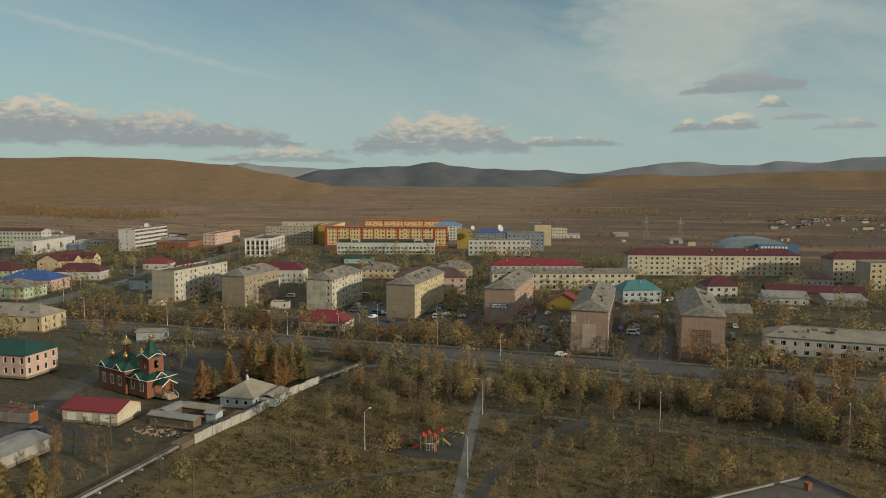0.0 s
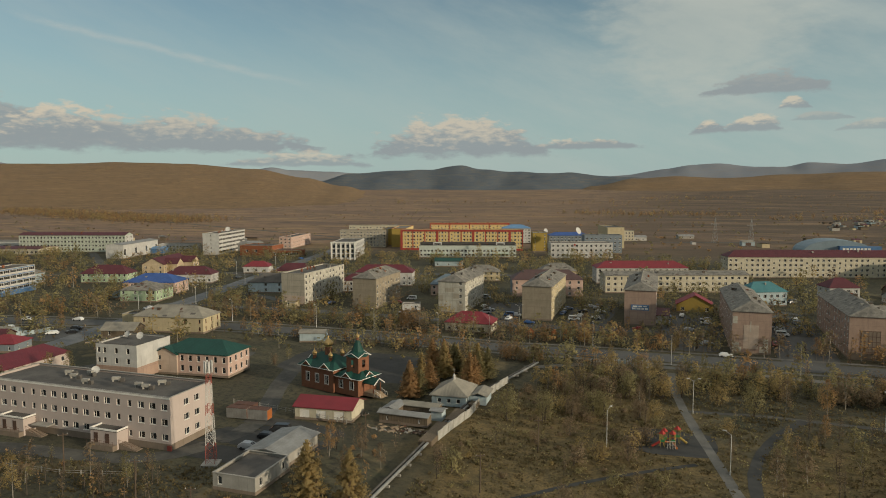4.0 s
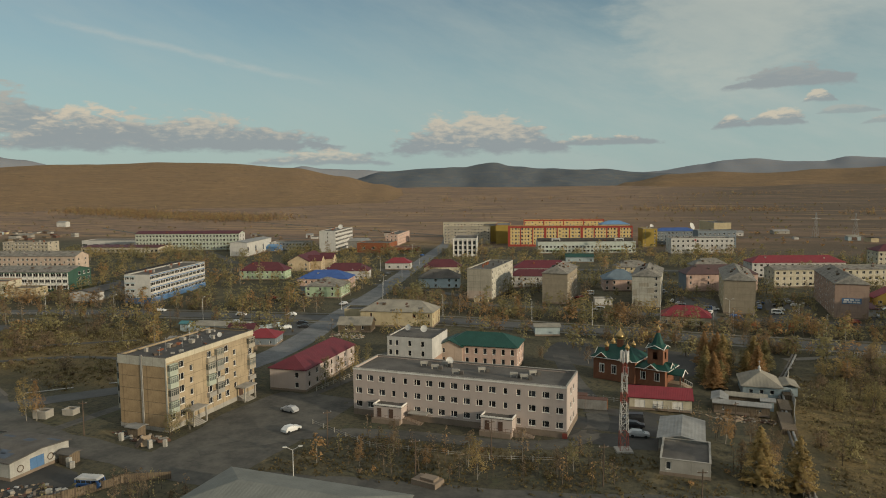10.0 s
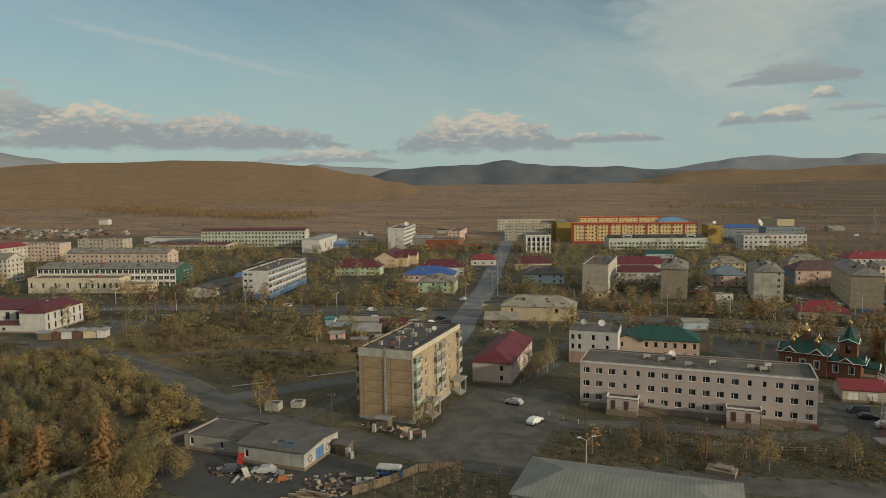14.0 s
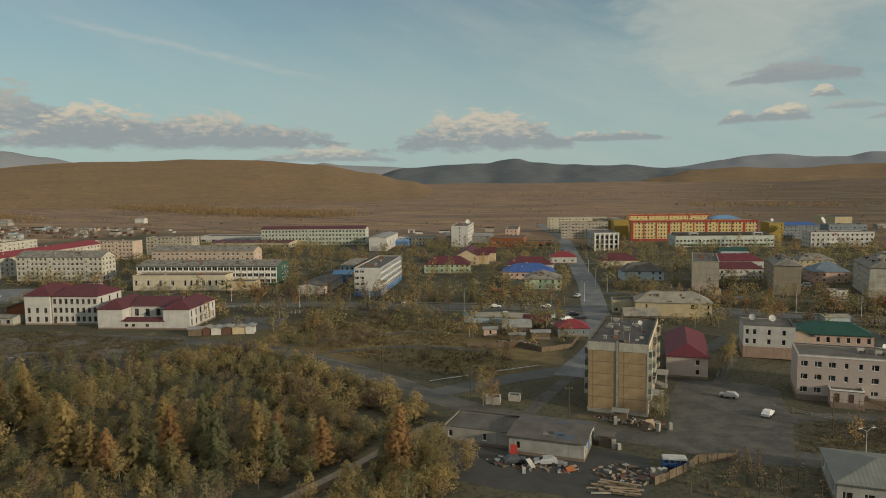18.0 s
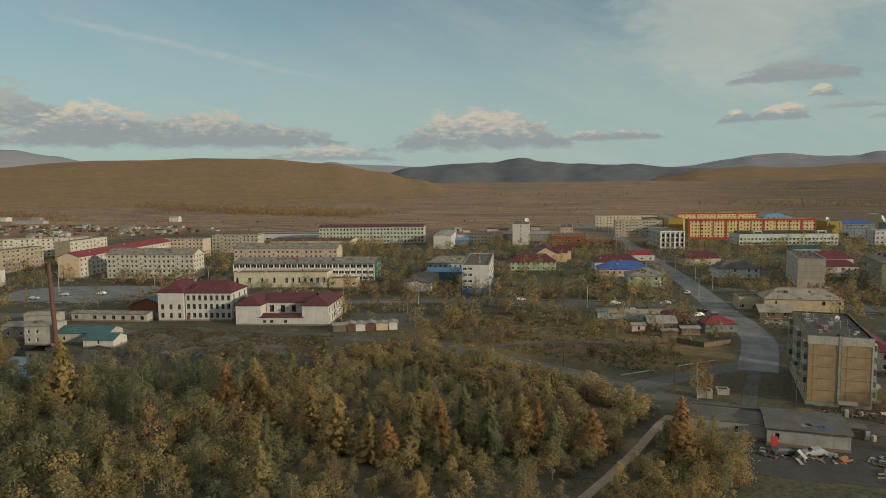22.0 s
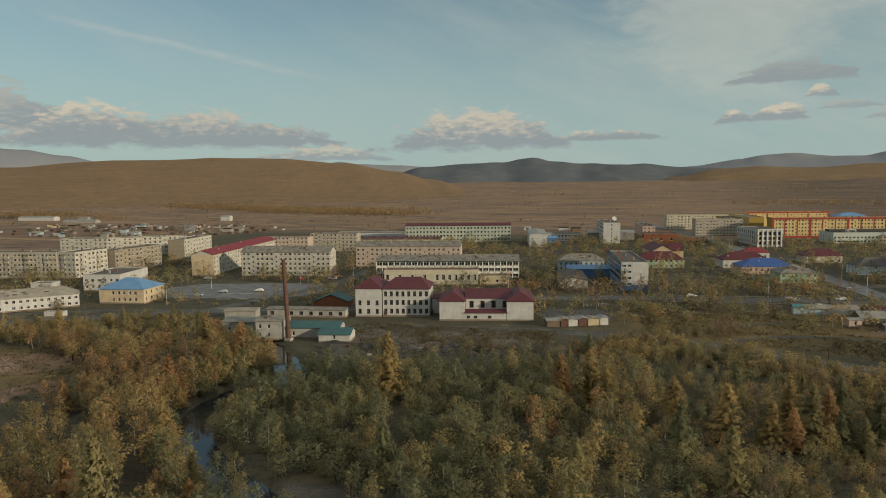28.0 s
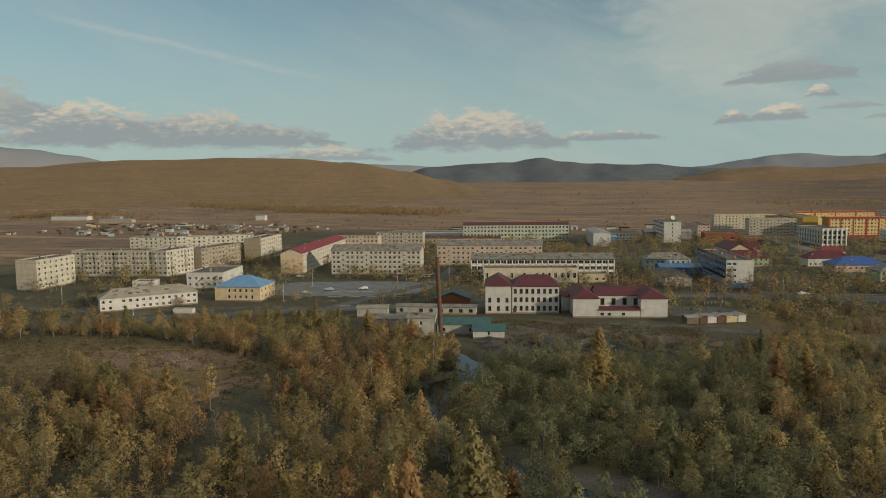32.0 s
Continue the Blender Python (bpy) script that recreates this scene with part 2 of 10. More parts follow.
paint("wall_log", (0.28, 0.120, 0.066), (0, 0.3, 0.5), 0.1)
paint("wall_wood", (0.20, 0.15, 0.10), (0.4, 0, 0.5), 0.6)
paint("concrete", (0.40, 0.37, 0.32), None, 0.7, 0.65)
paint("fence_white", (0.46, 0.44, 0.39), None, 0.6, 0.6)
paint("plinth", (0.26, 0.20, 0.15), None, 0.5)
surface("trim_white", (0.72, 0.69, 0.63), (0.58, 0.54, 0.48), 0.8, 0.7, 0.05)
surface("coping", (0.36, 0.335, 0.29), (0.22, 0.20, 0.17), 0.8, 0.85, 0.1)
surface("roof_slate", (0.255, 0.23, 0.19), (0.080, 0.075, 0.066), 0.55, 0.9, 0.5, streak=0.5, ribs=("y", 1.2))
surface("roof_slate_pale", (0.285, 0.255, 0.20), (0.165, 0.15, 0.122), 0.3, 0.9, 0.5, ribs=("x", 1.2))
surface("roof_bitumen", (0.125, 0.112, 0.097), (0.058, 0.052, 0.046), 0.22, 0.92, 0.25)
surface("roof_red", (0.205, 0.027, 0.034), (0.145, 0.021, 0.026), 0.4, 0.55, 0.4, ribs=("x", 2.5), spec=0.2)
surface("roof_burgundy", (0.100, 0.026, 0.031), (0.066, 0.019, 0.023), 0.4, 0.6, 0.35, ribs=("x", 2.5), spec=0.2)
surface("roof_wine", (0.125, 0.024, 0.032), (0.085, 0.019, 0.025), 0.4, 0.6, 0.35, ribs=("x", 2.5), spec=0.2)
surface("roof_brown", (0.10, 0.055, 0.05), (0.065, 0.04, 0.038), 0.4, 0.7, 0.35, ribs=("x", 2.5))
surface("roof_blue", (0.042, 0.092, 0.27), (0.028, 0.064, 0.19), 0.4, 0.55, 0.35, ribs=("x", 2.5), spec=0.2)
surface("roof_blue_grey", (0.135, 0.175, 0.20), (0.085, 0.11, 0.13), 0.4, 0.75, 0.35, ribs=("x", 2.0), streak=0.4)
surface("roof_lightblue", (0.13, 0.25, 0.40), (0.09, 0.18, 0.30), 0.4, 0.55, 0.35, ribs=("x", 2.5), spec=0.2)
surface("roof_green", (0.014, 0.062, 0.047), (0.010, 0.042, 0.033), 0.4, 0.55, 0.35, ribs=("x", 2.5), spec=0.2)
surface("roof_teal", (0.046, 0.108, 0.110), (0.032, 0.075, 0.078), 0.4, 0.6, 0.35, ribs=("x", 2.5), spec=0.2)
surface("roof_cyan", (0.062, 0.175, 0.185), (0.045, 0.13, 0.14), 0.4, 0.6, 0.35, ribs=("x", 2.5), spec=0.2)
surface("roof_zinc", (0.29, 0.285, 0.265), (0.17, 0.16, 0.145), 0.4, 0.6, 0.4, metal=0.2, ribs=("x", 1.5))
surface("roof_dark", (0.088, 0.080, 0.072), (0.042, 0.039, 0.036), 0.35, 0.92, 0.3)
surface("roof_dome", (0.20, 0.25, 0.275), (0.15, 0.19, 0.21), 0.2, 0.6, 0.2)
surface("felt_blue", (0.085, 0.105, 0.135), (0.055, 0.065, 0.082), 0.5, 0.85, 0.3)
surface("roof_pale_sheet", (0.185, 0.185, 0.160), (0.125, 0.126, 0.110), 0.25, 0.7, 0.4, ribs=("x", 1.5), streak=0.4)
surface("steel", (0.45, 0.44, 0.42), (0.30, 0.29, 0.27), 1.0, 0.5, 0.1, metal=0.6)
surface("steel_white", (0.52, 0.50, 0.46), (0.38, 0.36, 0.33), 1.0, 0.55, 0.1)
surface("steel_red", (0.30, 0.07, 0.05), (0.20, 0.05, 0.038), 1.0, 0.6, 0.1)
surface("rust", (0.13, 0.065, 0.045), (0.075, 0.04, 0.03), 0.5, 0.85, 0.3)
surface("gold", (0.50, 0.345, 0.15), (0.36, 0.235, 0.10), 0.8, 0.42, 0.05, metal=1.0)
surface("wood_pale", (0.36, 0.27, 0.18), (0.23, 0.17, 0.11), 1.5, 0.8, 0.3)
surface("wood_dark", (0.12, 0.085, 0.06), (0.07, 0.05, 0.035), 1.5, 0.85, 0.3)
surface("door_brown", (0.10, 0.06, 0.04), (0.07, 0.04, 0.03), 1.5, 0.6, 0.1)
surface("tyre", (0.02, 0.02, 0.02), (0.03, 0.03, 0.03), 3.0, 0.85, 0.1)
surface("asphalt", (0.104, 0.102, 0.097), (0.062, 0.061, 0.058), 0.09, 0.95, 0.3, fine_scale=1.4)
surface("asphalt_pale", (0.175, 0.178, 0.178), (0.085, 0.087, 0.088), 0.14, 0.95, 0.3, fine_scale=1.4)
surface("pave", (0.165, 0.155, 0.135), (0.10, 0.094, 0.082), 0.2, 0.95, 0.3, fine_scale=1.4)
surface("red_soil", (0.20, 0.125, 0.078), (0.125, 0.082, 0.052), 0.35, 0.95, 0.3)
surface("dirt_road", (0.106, 0.099, 0.083), (0.046, 0.044, 0.040), 0.16, 0.95, 0.6, fine_scale=1.0, contrast=1.3)
surface("yard_dirt", (0.062, 0.060, 0.054), (0.036, 0.035, 0.033), 0.10, 0.95, 0.5, fine_scale=0.9)
surface("ash_ground", (0.138, 0.116, 0.088), (0.066, 0.058, 0.050), 0.10, 0.95, 0.5, fine_scale=0.8, contrast=1.5)
surface("gravel_bank", (0.15, 0.13, 0.11), (0.09, 0.08, 0.065), 0.3, 0.95, 0.6, fine_scale=4.0)
surface("bark", (0.13, 0.10, 0.075), (0.07, 0.055, 0.04), 3.0, 0.9, 0.4)
surface("bark_birch", (0.30, 0.27, 0.22), (0.15, 0.13, 0.105), 2.0, 0.85, 0.3)
surface("plastic_red", (0.36, 0.035, 0.022), (0.27, 0.028, 0.02), 1.0, 0.5, 0.05)
surface("plastic_orange", (0.36, 0.12, 0.035), (0.28, 0.09, 0.03), 1.0, 0.5, 0.05)
surface("plastic_green", (0.03, 0.16, 0.06), (0.02, 0.12, 0.05), 1.0, 0.5, 0.05)
surface("plastic_yellow", (0.36, 0.26, 0.06), (0.28, 0.20, 0.05), 1.0, 0.5, 0.05)
for cname, c in (("white", (0.68, 0.67, 0.64)), ("silver", (0.36, 0.36, 0.36)), ("black", (0.02, 0.02, 0.022)), ("red", (0.30, 0.03, 0.025)), ("blue", (0.04, 0.10, 0.25)), ("dark", (0.06, 0.065, 0.07))):
    surface("car_" + cname, c, shade(c, 0.85), 1.0, 0.3, 0.0, spec=0.6)


def glass(name, c, rough=0.12):
    m = surface(name, c, shade(c, 0.5), 0.5, rough, 0.0, vary=1.2, spec=0.8)
    return m


glass("glass", (0.035, 0.037, 0.04))
glass("balcony_glass", (0.13, 0.14, 0.125), 0.2)
surface("lamp_glass", (0.6, 0.58, 0.5), (0.5, 0.48, 0.42), 1.0, 0.3, 0.0)


def foliage(name, c1, c2, c3):
    """Leaves whose colour changes from leaf to leaf."""
    m = bpy.data.materials.new(name)
    m.use_nodes = True
    nt, ln = m.node_tree.nodes, m.node_tree.links
    b = nt["Principled BSDF"]
    geo = nt.new("ShaderNodeNewGeometry")
    rampn = nt.new("ShaderNodeValToRGB")
    rampn.color_ramp.elements[0].color, rampn.color_ramp.elements[1].color = (*c1, 1), (*c3, 1)
    e = rampn.color_ramp.elements.new(0.5)
    e.color = (*c2, 1)
    ln.new(geo.outputs["Random Per Island"], rampn.inputs[0])
    tc = nt.new("ShaderNodeTexCoord")
    n = nt.new("ShaderNodeTexNoise")
    n.inputs["Scale"].default_value, n.inputs["Detail"].default_value = 0.17, 3
    ln.new(tc.outputs["Object"], n.inputs["Vector"])
    hs = nt.new("ShaderNodeHueSaturation")
    mr = nt.new("ShaderNodeMapRange")
    mr.inputs[1].default_value, mr.inputs[2].default_value, mr.inputs[3].default_value, mr.inputs[4].default_value = 0.25, 0.75, 0.66, 1.40
    ln.new(n.outputs[0], mr.inputs[0])
    ln.new(mr.outputs[0], hs.inputs["Value"])
    ln.new(rampn.outputs[0], hs.inputs["Color"])
    ln.new(hs.outputs[0], b.inputs["Base Color"])
    b.inputs["Roughness"].default_value, b.inputs["Specular IOR Level"].default_value = 0.75, 0.15
    thin = nt.new("ShaderNodeBsdfTranslucent")
    ln.new(hs.outputs[0], thin.inputs["Color"])
    both = nt.new("ShaderNodeMixShader")
    both.inputs[0].default_value = 0.55
    ln.new(b.outputs[0], both.inputs[1]), ln.new(thin.outputs[0], both.inputs[2])
    ln.new(both.outputs[0], nt["Material Output"].inputs["Surface"])
    MATS[name] = m


foliage("leaf_olive", (0.223, 0.192, 0.094), (0.265, 0.226, 0.109), (0.305, 0.255, 0.120))
foliage("leaf_yellow", (0.311, 0.240, 0.112), (0.376, 0.279, 0.122), (0.436, 0.311, 0.129))
foliage("leaf_orange", (0.311, 0.196, 0.096), (0.365, 0.225, 0.105), (0.420, 0.251, 0.111))
foliage("leaf_green", (0.164, 0.167, 0.090), (0.192, 0.191, 0.101), (0.220, 0.211, 0.110))
foliage("leaf_brown", (0.214, 0.157, 0.100), (0.241, 0.174, 0.108), (0.268, 0.193, 0.117))
foliage("grass_dry", (0.112, 0.086, 0.045), (0.158, 0.118, 0.056), (0.124, 0.106, 0.052))

# ---- mesh helpers ----


class Geo:
    """Collects faces for one mesh, each with the index of its material."""

    def __init__(self):
        self.v, self.f, self.i = [], [], []

    def face(self, pts, mi=0):
        n = len(self.v)
        self.v.extend(pts)
        self.f.append(tuple(range(n, n + len(pts))))
        self.i.append(mi)

    def box(self, x0, y0, z0, x1, y1, z1, mi=0):
        a, b, c, d = (x0, y0), (x1, y0), (x1, y1), (x0, y1)
        lo, hi = [(*p, z0) for p in (a, b, c, d)], [(*p, z1) for p in (a, b, c, d)]
        self.face(lo[::-1], mi), self.face(hi, mi)
        for k in range(4):
            j = (k + 1) % 4
            self.face([lo[k], lo[j], hi[j], hi[k]], mi)

    def taper(self, cx, cy, z0, z1, r0, r1, n=8, mi=0, tx=None, ty=None, cap=True):
        tx, ty = cx if tx is None else tx, cy if ty is None else ty
        ring = [(math.cos(2 * math.pi * k / n), math.sin(2 * math.pi * k / n)) for k in range(n)]
        lo, hi = [(cx + r0 * c, cy + r0 * s, z0) for c, s in ring], [(tx + r1 * c, ty + r1 * s, z1) for c, s in ring]
        for k in range(n):
            j = (k + 1) % n
            self.face([lo[k], lo[j], hi[j], hi[k]], mi)
        if cap:
            self.face(lo[::-1], mi), self.face(hi, mi)

    def lathe(self, cx, cy, prof, n=12, mi=0):
        for (r0, z0), (r1, z1) in zip(prof, prof[1:]):
            self.taper(cx, cy, z0, z1, r0, r1, n, mi, cap=False)

    def bar(self, a, b, r, mi=0, n=4):
        a, b = Vector(a), Vector(b)
        w = (b - a).normalized()
        s = w.orthogonal().normalized()
        t = w.cross(s)
        off = [s * math.cos(2 * math.pi * (k + 0.5) / n) * r + t * math.sin(2 * math.pi * (k + 0.5) / n) * r for k in range(n)]
        for k in range(n):
            j = (k + 1) % n
            self.face([tuple(a + off[k]), tuple(a + off[j]), tuple(b + off[j]), tuple(b + off[k])], mi)
        self.face([tuple(a + o) for o in off[::-1]], mi), self.face([tuple(b + o) for o in off], mi)

    def mesh(self, name, mats, smooth=False):
        me = bpy.data.meshes.new(name)
        me.from_pydata(self.v, [], self.f)
        for m in mats if isinstance(mats, (list, tuple)) else [mats]:
            me.materials.append(MATS[m])
        me.polygons.foreach_set("material_index", self.i)
        if smooth:
            me.polygons.foreach_set("use_smooth", [True] * len(self.f))
        me.update()
        return me


def thing(name, label, category, x, y, z=0.0, rz=0.0, group="", kind=""):
    ob = new(name)
    ob.matrix_basis = pose(x, y, z, 0, 0, rz)
    return tagged(ob, label, category, group, kind)


def part(name, geo, mats, parent, label="", at=(0, 0, 0), rz=0.0, smooth=False):
    me = geo if isinstance(geo, bpy.types.Mesh) else geo.mesh(name, mats, smooth)
    ob = new(name, me)
    ob.parent = parent
    ob.matrix_basis = pose(*at, 0, 0, rz)
    if label:
        ob["label"] = label
    return ob


def solid(name, geo, mats, label, category, x=0, y=0, z=0, rz=0, group="", kind="", smooth=False):
    ob = new(name, geo if isinstance(geo, bpy.types.Mesh) else geo.mesh(name, mats, smooth))
    ob.matrix_basis = pose(x, y, z, 0, 0, rz)
    return tagged(ob, label, category, group, kind)


# ---- ground ----
RIVER = [(-470, 62), (-448, 42), (-431, 25), (-437, 8), (-437, -4), (-433, -15), (-427, -22), (-419, -30), (-410, -36), (-399, -42), (-384, -48), (-360, -58), (-330, -72), (-290, -95)]


def near_line(px, py, line):
    best = 1e9
    for (ax, ay), (bx, by) in zip(line, line[1:]):
        dx, dy = bx - ax, by - ay
        t = max(0.0, min(1.0, ((px - ax) * dx + (py - ay) * dy) / (dx * dx + dy * dy)))
        best = min(best, math.hypot(px - ax - t * dx, py - ay - t * dy))
    return best


def steps(stops):
    out = []
    for (a, b, n) in stops:
        out += [a + (b - a) * k / n for k in range(n)]
    return out + [stops[-1][1]]


xs = steps([(-5200, -1000, 24), (-1000, -480, 26), (-480, -280, 100), (-280, 200, 60), (200, 1200, 12), (1200, 5200, 14)])
ys = steps([(-2500, -260, 12), (-260, -110, 10), (-110, 70, 90), (70, 310, 40), (310, 700, 24), (700, 1500, 20), (1500, 5200, 24)])


def rise_of_plain(x, y):
    """The plain climbs gently towards the hills, reaching eye level to fit the camera's view."""
    u = max(0.0, min(1.0, (math.hypot(x + 190, y + 80) - 1300) / 2600)) if y > -80 else 0.0
    return 51 * u * u * (3 - 2 * u)


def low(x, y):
    """How far the park and the eastern streets sink below the town, fitted to the camera's view."""
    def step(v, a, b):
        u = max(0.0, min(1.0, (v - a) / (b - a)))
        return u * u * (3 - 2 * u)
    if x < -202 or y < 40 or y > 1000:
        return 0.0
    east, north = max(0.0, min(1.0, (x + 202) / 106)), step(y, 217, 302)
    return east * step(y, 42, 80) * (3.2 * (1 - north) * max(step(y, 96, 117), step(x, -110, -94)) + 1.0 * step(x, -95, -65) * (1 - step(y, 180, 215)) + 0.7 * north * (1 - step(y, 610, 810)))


gv = []
for gy in ys:
    for gx in xs:
        z = 0.0
        if -480 < gx < -280 and -110 < gy < 70:
            d = near_line(gx, gy, RIVER) + 1.2 * noise.noise((gx * 0.15, gy * 0.15, 0))
            z = -1.7 * max(0.0, min(1.0, (6.2 - d) / 3.2))
        if gy < 20 and -1000 < gx < 200 and z > -0.01:
            z += (0.35 * noise.noise((gx * 0.04, gy * 0.04, 3.0)) - 0.1) * min(1, (20 - gy) / 20)
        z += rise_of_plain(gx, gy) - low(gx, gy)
        if gy > 1500:
            z += 10 * noise.noise((gx * 0.0012, gy * 0.0012, 5.0)) * min(1, (gy - 1500) / 1500)
        gv.append((gx, gy, z))
nx = len(xs)
gf = [(j * nx + i, j * nx + i + 1, (j + 1) * nx + i + 1, (j + 1) * nx + i) for j in range(len(ys) - 1) for i in range(nx - 1)]
gm = bpy.data.meshes.new("ground")
gm.from_pydata(gv, [], gf)
gm.polygons.foreach_set("use_smooth", [True] * len(gf))


def ground_material(name, town, plain, far_start, meadows=()):
    m = bpy.data.materials.new(name)
    m.use_nodes = True
    nt, ln = m.node_tree.nodes, m.node_tree.links
    b = nt["Principled BSDF"]
    tc = nt.new("ShaderNodeTexCoord")

    def noisen(scale, detail, stretch=None, rough=0.6):
        n = nt.new("ShaderNodeTexNoise")
        n.inputs["Scale"].default_value, n.inputs["Detail"].default_value, n.inputs["Roughness"].default_value = scale, detail, rough
        if stretch:
            mp = nt.new("ShaderNodeMapping")
            mp.inputs["Scale"].default_value, mp.inputs["Rotation"].default_value = stretch, (0, 0, radians(-18))
            ln.new(tc.outputs["Object"], mp.inputs["Vector"])
            ln.new(mp.outputs[0], n.inputs["Vector"])
        else:
            ln.new(tc.outputs["Object"], n.inputs["Vector"])
        return n.outputs[0]

    def ramp(v, lo, hi):
        n = nt.new("ShaderNodeMapRange")
        n.interpolation_type = "SMOOTHSTEP"
        ln.new(v, n.inputs[0])
        n.inputs[1].default_value, n.inputs[2].default_value = lo, hi
        return n.outputs[0]

    def mixn(f, a, bb):
        n = nt.new("ShaderNodeMix")
        n.data_type = "RGBA"
        for sock, v in ((n.inputs[0], f), (n.inputs[6], a), (n.inputs[7], bb)):
            if isinstance(v, tuple):
                sock.default_value = (*v, 1)
            else:
                ln.new(v, sock)
        return n.outputs[2]

    t1 = mixn(ramp(noisen(0.035, 5), 0.40, 0.62), town[0], town[1])
    t2 = mixn(ramp(noisen(0.11, 5), 0.52, 0.70), t1, town[2])
    t3 = mixn(ramp(noisen(0.9, 4), 0.42, 0.72), t2, town[3])
    t3 = mixn(ramp(noisen(0.24, 6, None, 0.7), 0.56, 0.68), t3, town[1])
    t3 = mixn(ramp(noisen(0.055, 6, None, 0.65), 0.57, 0.66), t3, (0.138, 0.111, 0.064))
    p1 = mixn(ramp(noisen(1.0, 5, (0.0022, 0.006, 1)), 0.40, 0.62), plain[0], plain[1])
    p2 = mixn(ramp(noisen(1.0, 6, (0.006, 0.026, 1)), 0.52, 0.60), p1, plain[2])
    p3 = mixn(ramp(noisen(1.0, 6, (0.022, 0.085, 1), 0.72), 0.53, 0.61), p2, plain[3])
    sx = nt.new("ShaderNodeSeparateXYZ")
    ln.new(tc.outputs["Object"], sx.inputs[0])
    scrubby = nt.new("ShaderNodeMath")
    scrubby.operation = "MULTIPLY"
    ln.new(ramp(noisen(1.0, 6, (0.004, 0.011, 1), 0.68), 0.34, 0.56), scrubby.inputs[0])
    ln.new(ramp(sx.outputs[0], -420, 60), scrubby.inputs[1])
    if name == "ground":
        p3 = mixn(scrubby.outputs[0], p3, (0.100, 0.075, 0.053))
    for cx, cy, rx, ry, light, mid, dark in meadows:  # dry grass or gravel, with ragged edges
        mp = nt.new("ShaderNodeMapping")
        mp.inputs["Location"].default_value, mp.inputs["Scale"].default_value = (-cx / rx, -cy / ry, 0), (1 / rx, 1 / ry, 0)
        ln.new(tc.outputs["Object"], mp.inputs["Vector"])
        dist = nt.new("ShaderNodeVectorMath")
        dist.operation = "LENGTH"
        ln.new(mp.outputs[0], dist.inputs[0])
        edge = nt.new("ShaderNodeMath")
        edge.operation = "MULTIPLY_ADD"
        ln.new(noisen(0.06, 5), edge.inputs[0])
        edge.inputs[1].default_value = 1.1
        ln.new(dist.outputs["Value"], edge.inputs[2])
        ochre = mixn(ramp(noisen(0.22, 5), 0.40, 0.62), light, mid)
        ochre = mixn(ramp(noisen(1.5, 4), 0.45, 0.72), ochre, dark)
        t3 = mixn(ramp(edge.outputs[0], 1.75, 1.15), t3, ochre)
    beyond = nt.new("ShaderNodeMath")
    beyond.operation = "MAXIMUM"
    ln.new(ramp(sx.outputs[1], far_start, far_start + 130), beyond.inputs[0])
    ln.new(ramp(sx.outputs[0], -770, -880), beyond.inputs[1])
    colr = mixn(beyond.outputs[0], t3, p3)
    ln.new(colr, b.inputs["Base Color"])
    b.inputs["Roughness"].default_value, b.inputs["Specular IOR Level"].default_value = 0.95, 0.1
    bn = nt.new("ShaderNodeBump")
    bn.inputs["Strength"].default_value, bn.inputs["Distance"].default_value = 0.8, 0.25
    ln.new(noisen(1.3, 6, None, 0.7), bn.inputs["Height"])
    ln.new(bn.outputs[0], b.inputs["Normal"])
    MATS[name] = m
    return m


OCHRE = ((0.172, 0.124, 0.058), (0.122, 0.094, 0.047), (0.070, 0.056, 0.034))
PLAIN = ((0.225, 0.147, 0.096), (0.158, 0.110, 0.082), (0.285, 0.188, 0.104), (0.092, 0.074, 0.052))
ground_material("ground", ((0.072, 0.066, 0.045), (0.099, 0.088, 0.055), (0.069, 0.073, 0.044), (0.042, 0.040, 0.032)), PLAIN, 470, [(*q, *OCHRE) for q in ((-62, 128, 36, 54), (20, 124, 58, 40), (-308, 124, 58, 36), (-270, 108, 26, 20), (-540, 0, 60, 26))] + [(-387, -39, 13, 5, (0.115, 0.104, 0.088), (0.085, 0.077, 0.066), (0.058, 0.053, 0.046)), (-400, 70, 45, 16, (0.075, 0.066, 0.056), (0.052, 0.046, 0.040), (0.095, 0.084, 0.07))])
gm.materials.append(MATS["ground"])
tagged(new("ground", gm), "flat ground of dry autumn grass and bare brown soil", "ground", kind="structure")

# ---- hills ----
HUB = (-190.0, -80.0)


